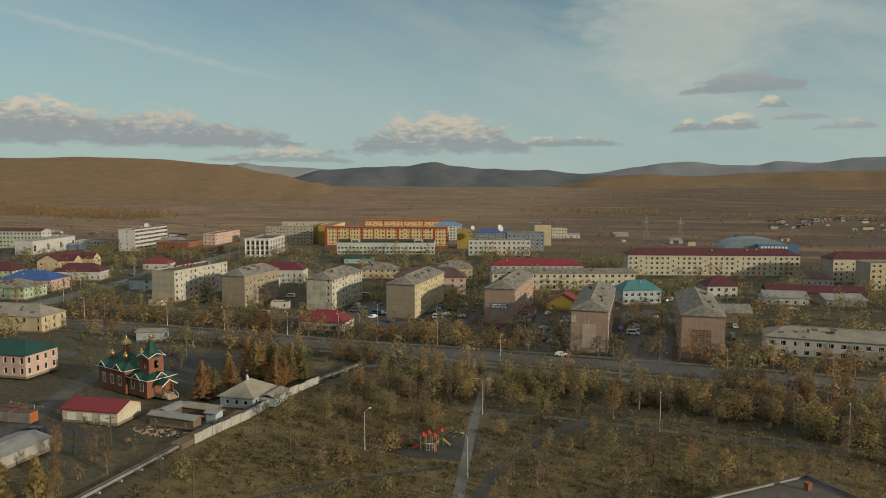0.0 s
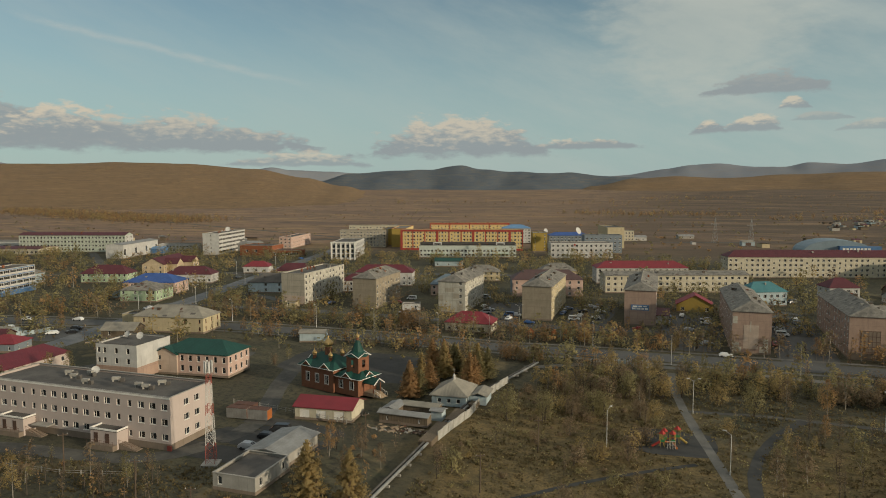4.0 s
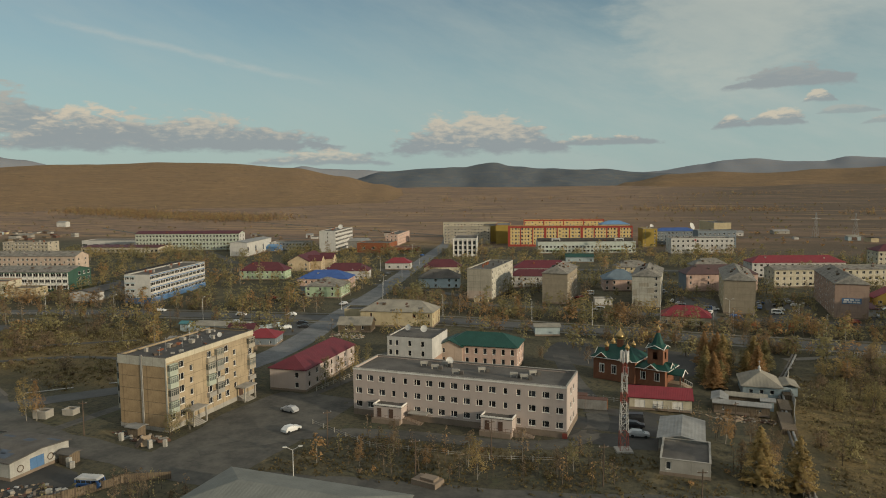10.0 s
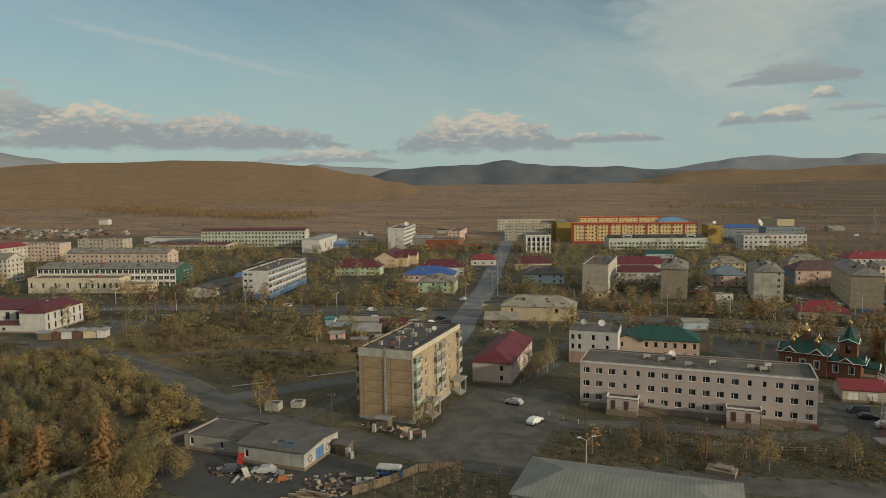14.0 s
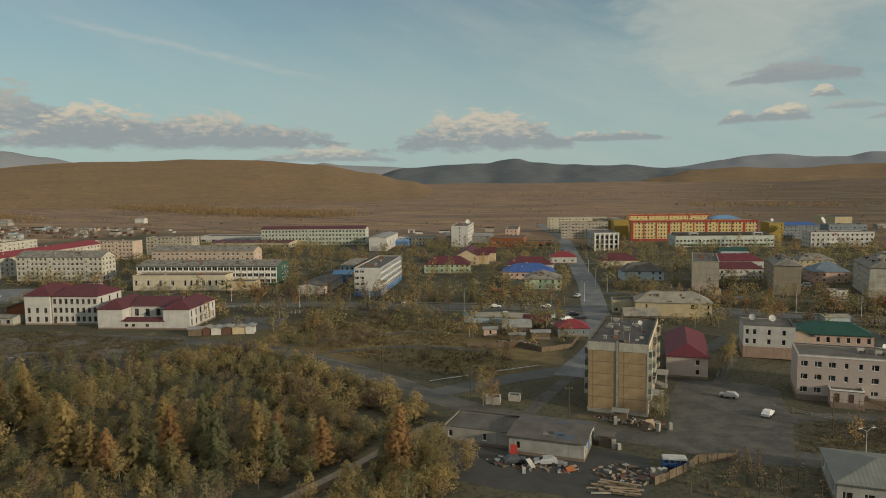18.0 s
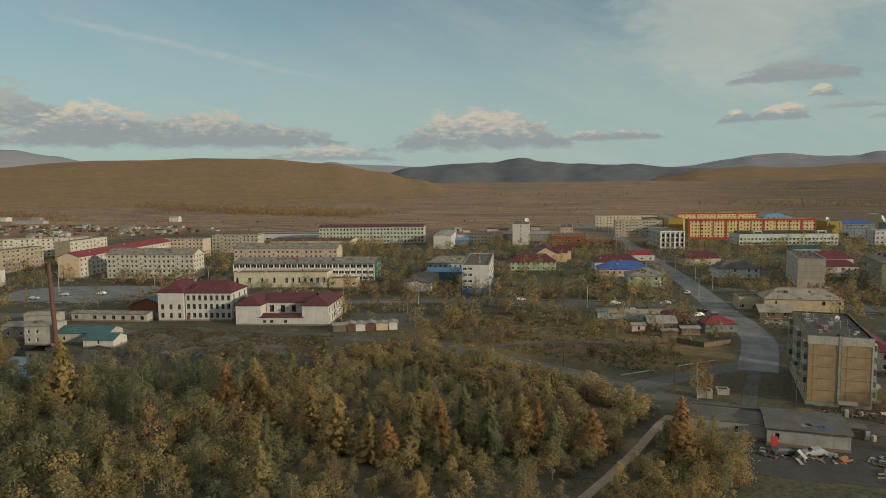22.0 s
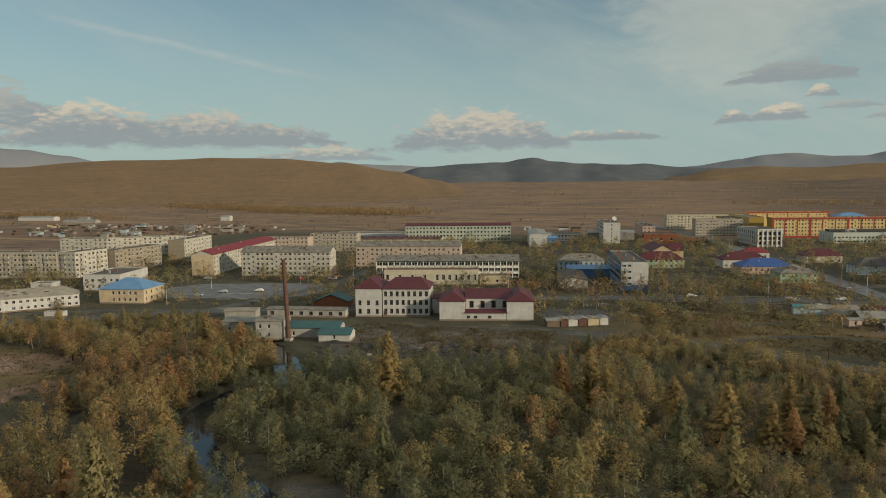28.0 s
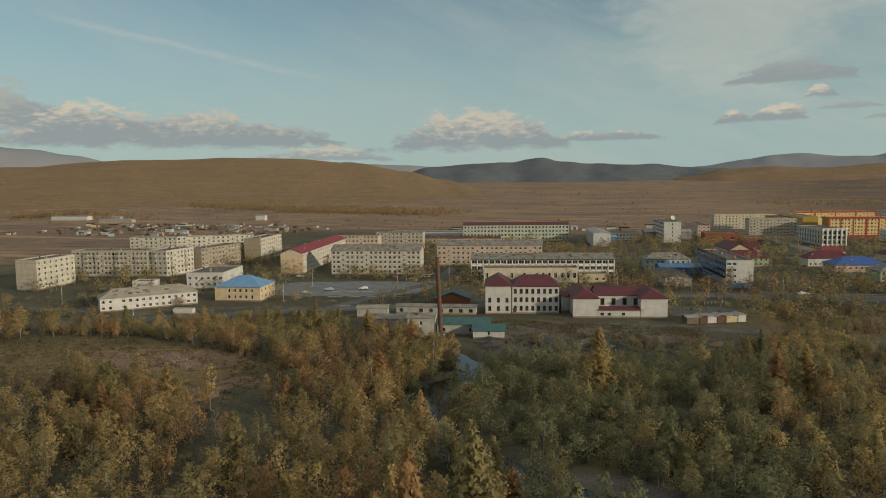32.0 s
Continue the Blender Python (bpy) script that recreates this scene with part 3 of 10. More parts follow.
def hill(name, label, mat, foot, crest, back, profile, rough, seed):
    """A long hill: profile gives azimuth and the height of its crest in degrees above the eye's level; it rises from foot to crest."""
    az0, az1 = profile[0][0], profile[-1][0]
    n, m = 150, 26
    geo_v, geo_f = [], []
    for i in range(n + 1):
        az = az0 + (az1 - az0) * i / n
        for (a, ea), (b, eb) in zip(profile, profile[1:]):
            if a <= az <= b:
                u = (az - a) / (b - a)
                u = u * u * (3 - 2 * u)
                el = ea + (eb - ea) * u
                break
        top = 52 + crest * math.tan(radians(el)) if el > -0.6 else 0
        for j in range(m + 1):
            u = j / m
            if u < 0.75:
                r, k = foot + (crest - foot) * u / 0.75, u / 0.75
                h = top * (k * k * (3 - 2 * k)) ** 0.9
            else:
                k = (u - 0.75) / 0.25
                r, h = crest + (back - crest) * k, top * (1 - 0.5 * k)
            x, y = HUB[0] + r * math.sin(radians(az)), HUB[1] + r * math.cos(radians(az))
            amp = min(1.0, top / 120) * rough * math.sin(math.pi * min(1, u / 0.75)) ** 0.5 if u < 0.75 else 0
            h += amp * (noise.noise((x * 0.0035, y * 0.0035, seed)) + 0.5 * noise.noise((x * 0.009, y * 0.009, seed)))
            geo_v.append((x, y, max(h, -2) - (2 if j == 0 else 0)))
    for i in range(n):
        for j in range(m):
            a = i * (m + 1) + j
            geo_f.append((a, a + m + 1, a + m + 2, a + 1))
    me = bpy.data.meshes.new(name)
    me.from_pydata(geo_v, [], geo_f)
    me.materials.append(MATS[mat])
    me.polygons.foreach_set("use_smooth", [True] * len(geo_f))
    return tagged(new(name, me), label, "hill", kind="structure")


ground_material("hill_brown", PLAIN, ((0.200, 0.128, 0.068), (0.155, 0.102, 0.060), (0.235, 0.152, 0.078), (0.115, 0.084, 0.050)), -9000)
# the middle ridge's shade is put into these dark base colours
ground_material("hill_shaded", PLAIN, ((0.080, 0.096, 0.114), (0.098, 0.106, 0.110), (0.150, 0.132, 0.104), (0.066, 0.084, 0.106)), -9000)
# distance haze on the mountains is painted as pale bluish base colour
ground_material("hill_hazed", PLAIN, ((0.185, 0.200, 0.222), (0.200, 0.200, 0.206), (0.215, 0.200, 0.190), (0.160, 0.182, 0.210)), -9000)
hill("hill_west", "broad rounded brown hill covered with autumn steppe", "hill_brown", 1650, 3300, 3900,
     [(-76, 0.4), (-62, 1.0), (-55, 1.35), (-48, 1.85), (-41, 2.05), (-36, 2.0), (-31, 1.62), (-27, 0.95), (-24, 0.3), (-21, -0.4), (-18, -1.0)], 10, 1.0)
hill("hill_middle", "dark ridge in shadow behind the plain", "hill_shaded", 3300, 4300, 4700,
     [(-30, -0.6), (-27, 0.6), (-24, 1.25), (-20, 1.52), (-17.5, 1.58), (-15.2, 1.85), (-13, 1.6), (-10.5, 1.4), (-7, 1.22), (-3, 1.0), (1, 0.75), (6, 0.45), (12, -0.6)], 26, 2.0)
hill("hill_east", "low brown foothills in evening light", "hill_brown", 2600, 4000, 4600,
     [(-7, -0.8), (-4, 0.25), (-1, 0.8), (2, 0.95), (6, 0.8), (10, 0.95), (15, 1.1), (22, 1.2), (40, 0.9), (60, -0.6)], 16, 3.0)
hill("mountain_east", "distant grey-brown mountain range", "hill_hazed", 4150, 4600, 4780,
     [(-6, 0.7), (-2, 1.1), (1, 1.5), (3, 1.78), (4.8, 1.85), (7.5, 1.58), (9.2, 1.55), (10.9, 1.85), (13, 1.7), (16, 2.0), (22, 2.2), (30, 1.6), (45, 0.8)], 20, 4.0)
hill("mountain_north", "pale blue-grey mountains on the horizon", "hill_hazed", 4450, 4700, 4800,
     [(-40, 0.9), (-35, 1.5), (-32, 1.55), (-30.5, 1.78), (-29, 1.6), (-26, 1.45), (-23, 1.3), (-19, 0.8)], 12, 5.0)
hill("mountain_west", "pale mountain shoulder beyond the brown hill", "hill_hazed", 3900, 4500, 4750,
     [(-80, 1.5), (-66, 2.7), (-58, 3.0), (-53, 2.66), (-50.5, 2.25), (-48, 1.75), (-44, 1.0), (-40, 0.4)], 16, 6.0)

# ---- river ----


def ribbon(name, line, width, z, mat, label, category, kind="structure", wobble=0.0, seed=0):
    """A strip along a line of points, laid just above the ground."""
    pts = []
    for (ax, ay), (bx, by) in zip(line, line[1:]):
        n = max(1, int(math.hypot(bx - ax, by - ay) / 6))
        pts += [(ax + (bx - ax) * k / n, ay + (by - ay) * k / n) for k in range(n)]
    pts.append(line[-1])
    for _ in range(3):
        pts = [pts[0]] + [tuple((a[k] + 2 * b[k] + c[k]) / 4 for k in (0, 1)) for a, b, c in zip(pts, pts[1:], pts[2:])] + [pts[-1]]
    geo = Geo()
    vs = []
    for k, p in enumerate(pts):
        a, b = Vector(pts[max(0, k - 1)]), Vector(pts[min(len(pts) - 1, k + 1)])
        w = (b - a).normalized()
        s = Vector((-w.y, w.x))
        wl_, wr_ = (width / 2 + wobble * noise.noise((p[0] * 0.2, p[1] * 0.2, seed + q)) for q in (0, 7))
        row = [Vector(p) + s * wl_, Vector(p), Vector(p) - s * wr_]
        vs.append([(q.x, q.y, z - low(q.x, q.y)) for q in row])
    for r0, r1 in zip(vs, vs[1:]):
        for k in (0, 1):
            geo.face([r0[k], r0[k + 1], r1[k + 1], r1[k]])
    return tagged(new(name, geo.mesh(name, mat)), label, category, kind=kind)


surface("water", (0.018, 0.022, 0.024), (0.012, 0.015, 0.016), 0.05, 0.06, 0.03, fine_scale=1.5, spec=0.6)
ribbon("water", RIVER[:-1], 11, -0.95, "water", "narrow dark river reflecting the sky", "river")

# ---- roads ----
MAIN = [(148.5, 201.6), (63.6, 215.4), (21.1, 217.5), (-63.8, 217.5), (-144.3, 212.3), (-205, 205), (-251, 197), (-307, 187), (-348, 181), (-390, 169), (-437, 147), (-470, 112), (-520, 96), (-600, 40), (-660, 0)]
STREET = [(-241.5, 96), (-240.4, 108), (-238.4, 124), (-238.2, 141), (-242.5, 165), (-248.7, 190.7), (-256.5, 232), (-263.8, 268.4), (-280.8, 339.3), (-305.6, 446.3), (-330, 550), (-353, 620), (-400, 760)]
DIRT = [(-470, 78), (-456, 82), (-418, 94), (-375, 100), (-339, 100), (-319, 92), (-290, 79), (-270, 67), (-256, 61), (-239, 58), (-225, 56), (-211, 55), (-197, 52), (-185, 55), (-150, 60), (-120, 66), (-99.2, 75.1)]
LINK = [(-272, 68.5), (-270, 73), (-265.4, 79.3), (-259, 85.7), (-252.6, 93.5), (-243, 103)]
ROADS = [(MAIN, 11), (STREET, 10.5), (DIRT, 8.0), (LINK, 7.0)]
ribbon("road", MAIN, 11, 0.06, "asphalt", "worn grey asphalt main road through the town", "road", wobble=0.5)
ribbon("road", STREET, 10.5, 0.075, "asphalt_pale", "worn asphalt street leading to the plain", "road", wobble=0.5)
ribbon("road", DIRT, 8, 0.05, "dirt_road", "dusty dirt road along the wood", "road", wobble=1.2)
ribbon("road", LINK, 7, 0.065, "asphalt", "dusty dirt road joining the street", "road", wobble=1.0)
ribbon("pavement", [(p[0], p[1] + 8.6) for p in MAIN[:9]], 2.0, 0.10, "pave", "cracked concrete pavement beside the road", "pavement", wobble=0.3)
ribbon("pavement", [(p[0], p[1] - 8.6) for p in MAIN[:9]], 2.0, 0.10, "pave", "cracked concrete pavement beside the road", "pavement", wobble=0.3)
ribbon("road_edge", [(-330, 97.5), (-319, 94.5), (-305, 90), (-291, 83.5), (-279, 77.5)], 0.9, 0.09, "gravel_bank", "low pale gravel bank along the dirt road", "road edge", wobble=0.4, seed=3)
PATHS = [([(-242, 97), (-243.5, 84), (-244.6, 74.9), (-245.5, 62)], 3.2, "dirt_road"), ([(-43.6, 199.5), (-42.4, 178.6), (-38, 152.6), (-33.7, 129.8), (-29.3, 106.1), (-25.6, 84.9)], 2.2, "pave"), ([(-39.1, 164.5), (-20.7, 166.7), (2, 164.5), (25.9, 163.4), (49.6, 162.4), (97.3, 158)], 2.0, "dirt_road"),
         ([(-12.5, 165.5), (-16.5, 160), (-20.4, 153), (-25, 140.7), (-28, 127), (-28.5, 115), (-27.5, 104)], 2.4, "yard_dirt"), ([(-72, 100), (-62, 111), (-50, 121), (-38, 129)], 1.2, "yard_dirt"), ([(-87.1, 192.1), (-63.8, 205.9), (-31.9, 204.8), (10.5, 201.6)], 3.0, "pave"),
         ([(-318, 100), (-306, 112), (-290, 118), (-270, 116)], 3.0, "dirt_road"), ([(-336, 105), (-320, 125), (-296, 140)], 2.5, "dirt_road"),
         ([(-206, 62), (-190, 80), (-176, 84), (-140, 86), (-131.3, 95.2), (-135.8, 124.3), (-144.3, 139.1), (-153.7, 169)], 5.0, "dirt_road"), ([(-241, 130), (-215, 128), (-205, 140), (-200, 165), (-172.1, 172.1)], 5.0, "dirt_road"),
         ([(-205, 100), (-200, 130)], 2.5, "dirt_road"), ([(-660, 60), (-600, 62), (-560, 88), (-520, 98)], 5.0, "dirt_road"), ([(-700, 620), (-560, 560), (-360, 640)], 6.0, "dirt_road"),
         ([(-1600, 1250), (-900, 950), (-350, 640), (300.4, 761.1), (1400, 900)], 7.0, "dirt_road"), ([(-900, 700), (-600, 520), (-420, 360), (-290, 345)], 6.0, "dirt_road"), ([(-292, 352), (-180.2, 385.5), (-60.8, 410.4), (121.6, 466.2)], 7.0, "asphalt"),
         ([(-266, 240), (-180.7, 246.9), (-41.6, 255.5), (62.1, 258.8)], 6.0, "asphalt"), ([(-277, 290), (-230, 272), (-215, 262)], 5.0, "asphalt"), ([(-520, 98), (-505, 180), (-515, 240)], 7.0, "asphalt"), ([(-470, 112), (-440, 240), (-400, 330), (-292, 356)], 6.0, "dirt_road")]
for k, (line, wide, mat) in enumerate(PATHS):
    ribbon("footpath" if wide < 3 else "lane", line, wide, 0.035 + 0.002 * k, mat, "narrow " + ("concrete footpath with worn edges" if mat == "pave" else "trodden track of bare soil" if wide < 3 else "lane worn by cars"), "path", wobble=0.35, seed=k)


def patch(label, cx, cy, rx, ry, mat, z, seed, rz=0):
    """A yard with an uneven outline."""
    geo, n = Geo(), 36
    ring = []
    for k in range(n):
        a = 2 * math.pi * k / n
        sq = 1 / max(abs(math.cos(a)), abs(math.sin(a))) ** 0.6
        r = sq * (1 + 0.12 * noise.noise((math.cos(a) * 2, math.sin(a) * 2, seed)))
        ring.append((rx * r * math.cos(a), ry * r * math.sin(a), 0))
    c, s = math.cos(radians(rz)), math.sin(radians(rz))
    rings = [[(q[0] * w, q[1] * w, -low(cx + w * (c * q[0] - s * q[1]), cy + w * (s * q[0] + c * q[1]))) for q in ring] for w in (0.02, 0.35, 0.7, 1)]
    for lo_, hi_ in zip(rings, rings[1:]):
        for k in range(n):
            geo.face([lo_[k], hi_[k], hi_[(k + 1) % n], lo_[(k + 1) % n]])
    geo.face(rings[0])
    ob = tagged(new("yard", geo.mesh("yard", mat)), label, "yard", kind="structure")
    ob.matrix_basis = pose(cx, cy, z, 0, 0, rz)


patch("bare dusty yard before the apartment block", -203, 78, 13, 26, "dirt_road", 0.021, 1)
patch("dark parking yard between apartment blocks", -76.5, 275.4, 9, 26, "asphalt", 0.022, 2)
patch("dark parking yard between apartment blocks", -113.9, 272.5, 9, 24, "asphalt", 0.023, 3)
patch("dark parking yard between apartment blocks", -37.3, 258.8, 11, 30, "asphalt", 0.024, 4)
patch("dark parking yard between apartment blocks", -1.1, 262.9, 10, 45, "asphalt", 0.025, 5)
patch("open pale asphalt square before the apartment blocks", -540, 150, 42, 24, "asphalt_pale", 0.026, 6, 16)
patch("bare churchyard of packed soil", -132.9, 174.4, 26, 16, "yard_dirt", 0.027, 7)
patch("rough yard of ash and dry grass behind the school", -410, 78, 34, 13, "ash_ground", 0.028, 8, 8)
patch("bare yard around the garage and sheds", -125.3, 106.8, 14, 16, "yard_dirt", 0.029, 9)
patch("littered dark yard beside the workshop", -236, 36, 20, 12, "yard_dirt", 0.030, 10)
patch("concrete yard behind the white school", -372, 132, 14, 12, "asphalt", 0.032, 12, 16)
patch("car park at the street corner", -256, 174, 9, 12, "asphalt", 0.033, 14)
patch("trampled soil round the playground", -43.4, 140.7, 10, 8, "yard_dirt", 0.034, 15)

patch("bare reddish soil of a cleared plot in the wood", -527, 6, 27, 13, "red_soil", 0.035, 16, 18)
patch("bare reddish soil of a cleared plot in the wood", -490, -13, 12, 6, "red_soil", 0.036, 17, 75)
# worn white kerb marks on the square
for k, (kx, ky, kl) in enumerate([(-536, 123, 7), (-527, 126, 6), (-518, 128, 6), (-509, 130, 7), (-543, 137, 5), (-535, 139, 6), (-527, 141, 5), (-519, 103, 5)]):
    g = Geo()
    g.box(0, 0, 0.0, kl, 0.35, 0.22)
    ob = part("kerb", g, "coping", None, "", (kx, ky, 0))
    ob.rotation_euler[2] = math.radians(15)
    tagged(ob, "low white-painted concrete kerb on the asphalt square", "kerb", "kerbs on the square")

# ---- buildings ----
FOOT = []  # footprints kept clear of plants: x, y, angle, width, depth
WINDOWS = {}


def window_mesh(w, h, frame):
    key = (round(w, 2), round(h, 2), frame)
    if key not in WINDOWS:
        g, t = Geo(), 0.075
        g.face([(-w / 2, 0.15, 0), (w / 2, 0.15, 0), (w / 2, 0.15, h), (-w / 2, 0.15, h)], 1)
        for x0, x1, z0, z1 in ((-w / 2, w / 2, 0, t), (-w / 2, w / 2, h - t, h), (-w / 2, -w / 2 + t, t, h - t), (w / 2 - t, w / 2, t, h - t)):
            g.box(x0, 0.09, z0, x1, 0.17, z1)
        if w > 2.4:
            for k in range(1, int(w / 1.3)):
                x = -w / 2 + k * w / int(w / 1.3)
                g.box(x - t / 2, 0.10, t, x + t / 2, 0.16, h - t)
        elif w > 1.1:
            x = -w / 2 + w * 0.36
            g.box(x - t / 2, 0.10, t, x + t / 2, 0.16, h - t)
        g.box(-w / 2 - 0.06, -0.08, -0.07, w / 2 + 0.06, 0.14, -0.005)
        WINDOWS[key] = g.mesh("window", [frame, "glass"])
    return WINDOWS[key]


def facade(geo, o, d, length, z0, z1, ops, mi=0, deep=0.18):
    """A wall face with openings (x0, x1, z0, z1) cut through it, with reveals."""
    inn = (-d[1], d[0])  # inwards

    def at(u, z, k=0.0):
        return (o[0] + d[0] * u + inn[0] * k, o[1] + d[1] * u + inn[1] * k, z)

    ops = [p for p in ops if p[0] > 0.02 and p[1] < length - 0.02 and p[3] < z1]
    us = sorted({0.0, length, *[round(p[0], 3) for p in ops], *[round(p[1], 3) for p in ops]})
    for ua, ub in zip(us, us[1:]):
        um = (ua + ub) / 2
        holes = sorted((p[2], p[3]) for p in ops if p[0] <= um <= p[1])
        z = z0
        for a, b in holes:
            if a > z + 0.001:
                geo.face([at(ua, z), at(ub, z), at(ub, a), at(ua, a)], mi)
            z = max(z, b)
        if z < z1 - 0.001:
            geo.face([at(ua, z), at(ub, z), at(ub, z1), at(ua, z1)], mi)
    for a, b, c, e in ops:
        geo.face([at(a, c), at(a, c, deep), at(a, e, deep), at(a, e)], mi)
        geo.face([at(b, c, deep), at(b, c), at(b, e), at(b, e, deep)], mi)
        geo.face([at(a, c), at(b, c), at(b, c, deep), at(a, c, deep)], mi)
        geo.face([at(a, e, deep), at(b, e, deep), at(b, e), at(a, e)], mi)


def roof_geo(kind, W, D, rise, over=0.45, thick=0.16, axis=None, hip=None):
    axis = axis or ("x" if W >= D else "y")
    g = Geo()
    x0, x1, y0, y1 = -over, W + over, -over, D + over
    if axis == "x":
        run = (hip if hip is not None else D / 2) if kind == "hip" else 0.0
        a, b = (x0 + run, D / 2, rise), (x1 - run, D / 2, rise)
        tops = [[(x0, y0, 0), (x1, y0, 0), b, a], [(x1, y1, 0), (x0, y1, 0), a, b]]
        ends = [[(x1, y0, 0), (x1, y1, 0), b], [(x0, y1, 0), (x0, y0, 0), a]]
    else:
        run = (hip if hip is not None else W / 2) if kind == "hip" else 0.0
        a, b = (W / 2, y0 + run, rise), (W / 2, y1 - run, rise)
        tops = [[(x0, y1, 0), (x0, y0, 0), a, b], [(x1, y0, 0), (x1, y1, 0), b, a]]
        ends = [[(x0, y0, 0), (x1, y0, 0), a], [(x1, y1, 0), (x0, y1, 0), b]]
    for t in tops:
        g.face([(p[0], p[1], p[2] + thick) for p in t]), g.face([p for p in t[::-1]])
    if kind == "hip":
        for t in ends:
            g.face([(p[0], p[1], p[2] + thick) for p in t])
        rim = [(x0, y0), (x1, y0), (x1, y1), (x0, y1)]
        for p, q in zip(rim, rim[1:] + rim[:1]):
            g.face([(*p, 0), (*q, 0), (*q, thick), (*p, thick)])
        g.face([(*p, 0) for p in rim[::-1]])
    else:
        for t in tops:
            for p, q in zip(t, t[1:] + t[:1]):
                g.face([p, q, (q[0], q[1], q[2] + thick), (p[0], p[1], p[2] + thick)])
    return g, axis


def columns(pattern, length, rows, storey, sill, w, h):
    """Openings for a row of columns: w wide, n narrow, s stair light half a storey up, t tall, v ribbon, b balcony, d door below, u upper floors only, . none."""
    out, cell = [], length / max(1, len(pattern))
    for k, ch in enumerate(pattern):
        c = cell * (k + 0.5)
        for r in range(rows):
            z = sill + r * storey
            if ch == "w" or ch == "b":
                out.append((c, w, z, h, ch, r))
            elif ch == "n":
                out.append((c, w * 0.58, z, h, ch, r))
            elif ch == "t":
                out.append((c, w, z - 0.2, h + 0.6, ch, r))
            elif ch == "v":
                out.append((c, cell - 0.35, z, h, ch, r))
            elif ch == "s" and r < rows - 1:
                out.append((c, w * 0.62, z + storey * 0.45, h * 0.9, ch, r))
            elif ch == "d" and r > 0:
                out.append((c, w, z, h, ch, r))
            elif ch == "u" and r > 0:
                out.append((c, w * 0.8, z, h, ch, r))
    return out


def roof_wear(rf, W, D, rise, ax, kind, rnd, over=0.45, thick=0.16):
    """Replaced and slipped sheets, a ridge cap and hatches on a slate roof."""
    g = Geo()
    L, half = (W, D / 2) if ax == "x" else (D, W / 2)
    run = half if kind == "hip" else 0.5

    def spot(u, s, v, up):  # along the ridge, side, share of the slope from the eave
        z = rise * v + thick + up
        c = half - s * (half + over) * (1 - v)
        return (u, c, z) if ax == "x" else (c, u, z)

    for _ in range(int(L * half / 9)):
        v0 = rnd.uniform(0.03, 0.85)
        v1 = v0 + rnd.choice((0.1, 0.14, 0.2))
        if v1 > 0.97:
            continue
        u0 = rnd.uniform(run * v1 + 0.3, L - run * v1 - 2.5)
        u1, s = u0 + rnd.uniform(0.7, 2.2), rnd.choice((-1, 1))
        q = [spot(u0, s, v0, 0.025), spot(u1, s, v0, 0.025), spot(u1, s, v1, 0.025), spot(u0, s, v1, 0.025)]
        flip = (s > 0) == (ax == "x")
        g.face(q if flip else q[::-1], rnd.choice((0, 0, 0, 1, 1, 2)))
    a, b = spot(run, 1, 1, 0.03), spot(L - run, 1, 1, 0.03)
    g.bar(a, b, 0.17, 1)
    tagged(part("slate_patch", g, ["roof_bitumen", "roof_slate_pale", "rust"], rf), kind="stuff")
    for k in range(2 if L > 25 else 1):
        h = Geo()
        h.box(-0.55, -0.55, -0.5, 0.55, 0.55, 0.7), h.box(-0.7, -0.7, 0.7, 0.7, 0.7, 0.82, 1)
        part("roof_hatch", h, ["wood_dark", "roof_slate"], rf, "", spot(L * (0.3 + 0.4 * k), rnd.choice((-1, 1)), 0.6, 0))


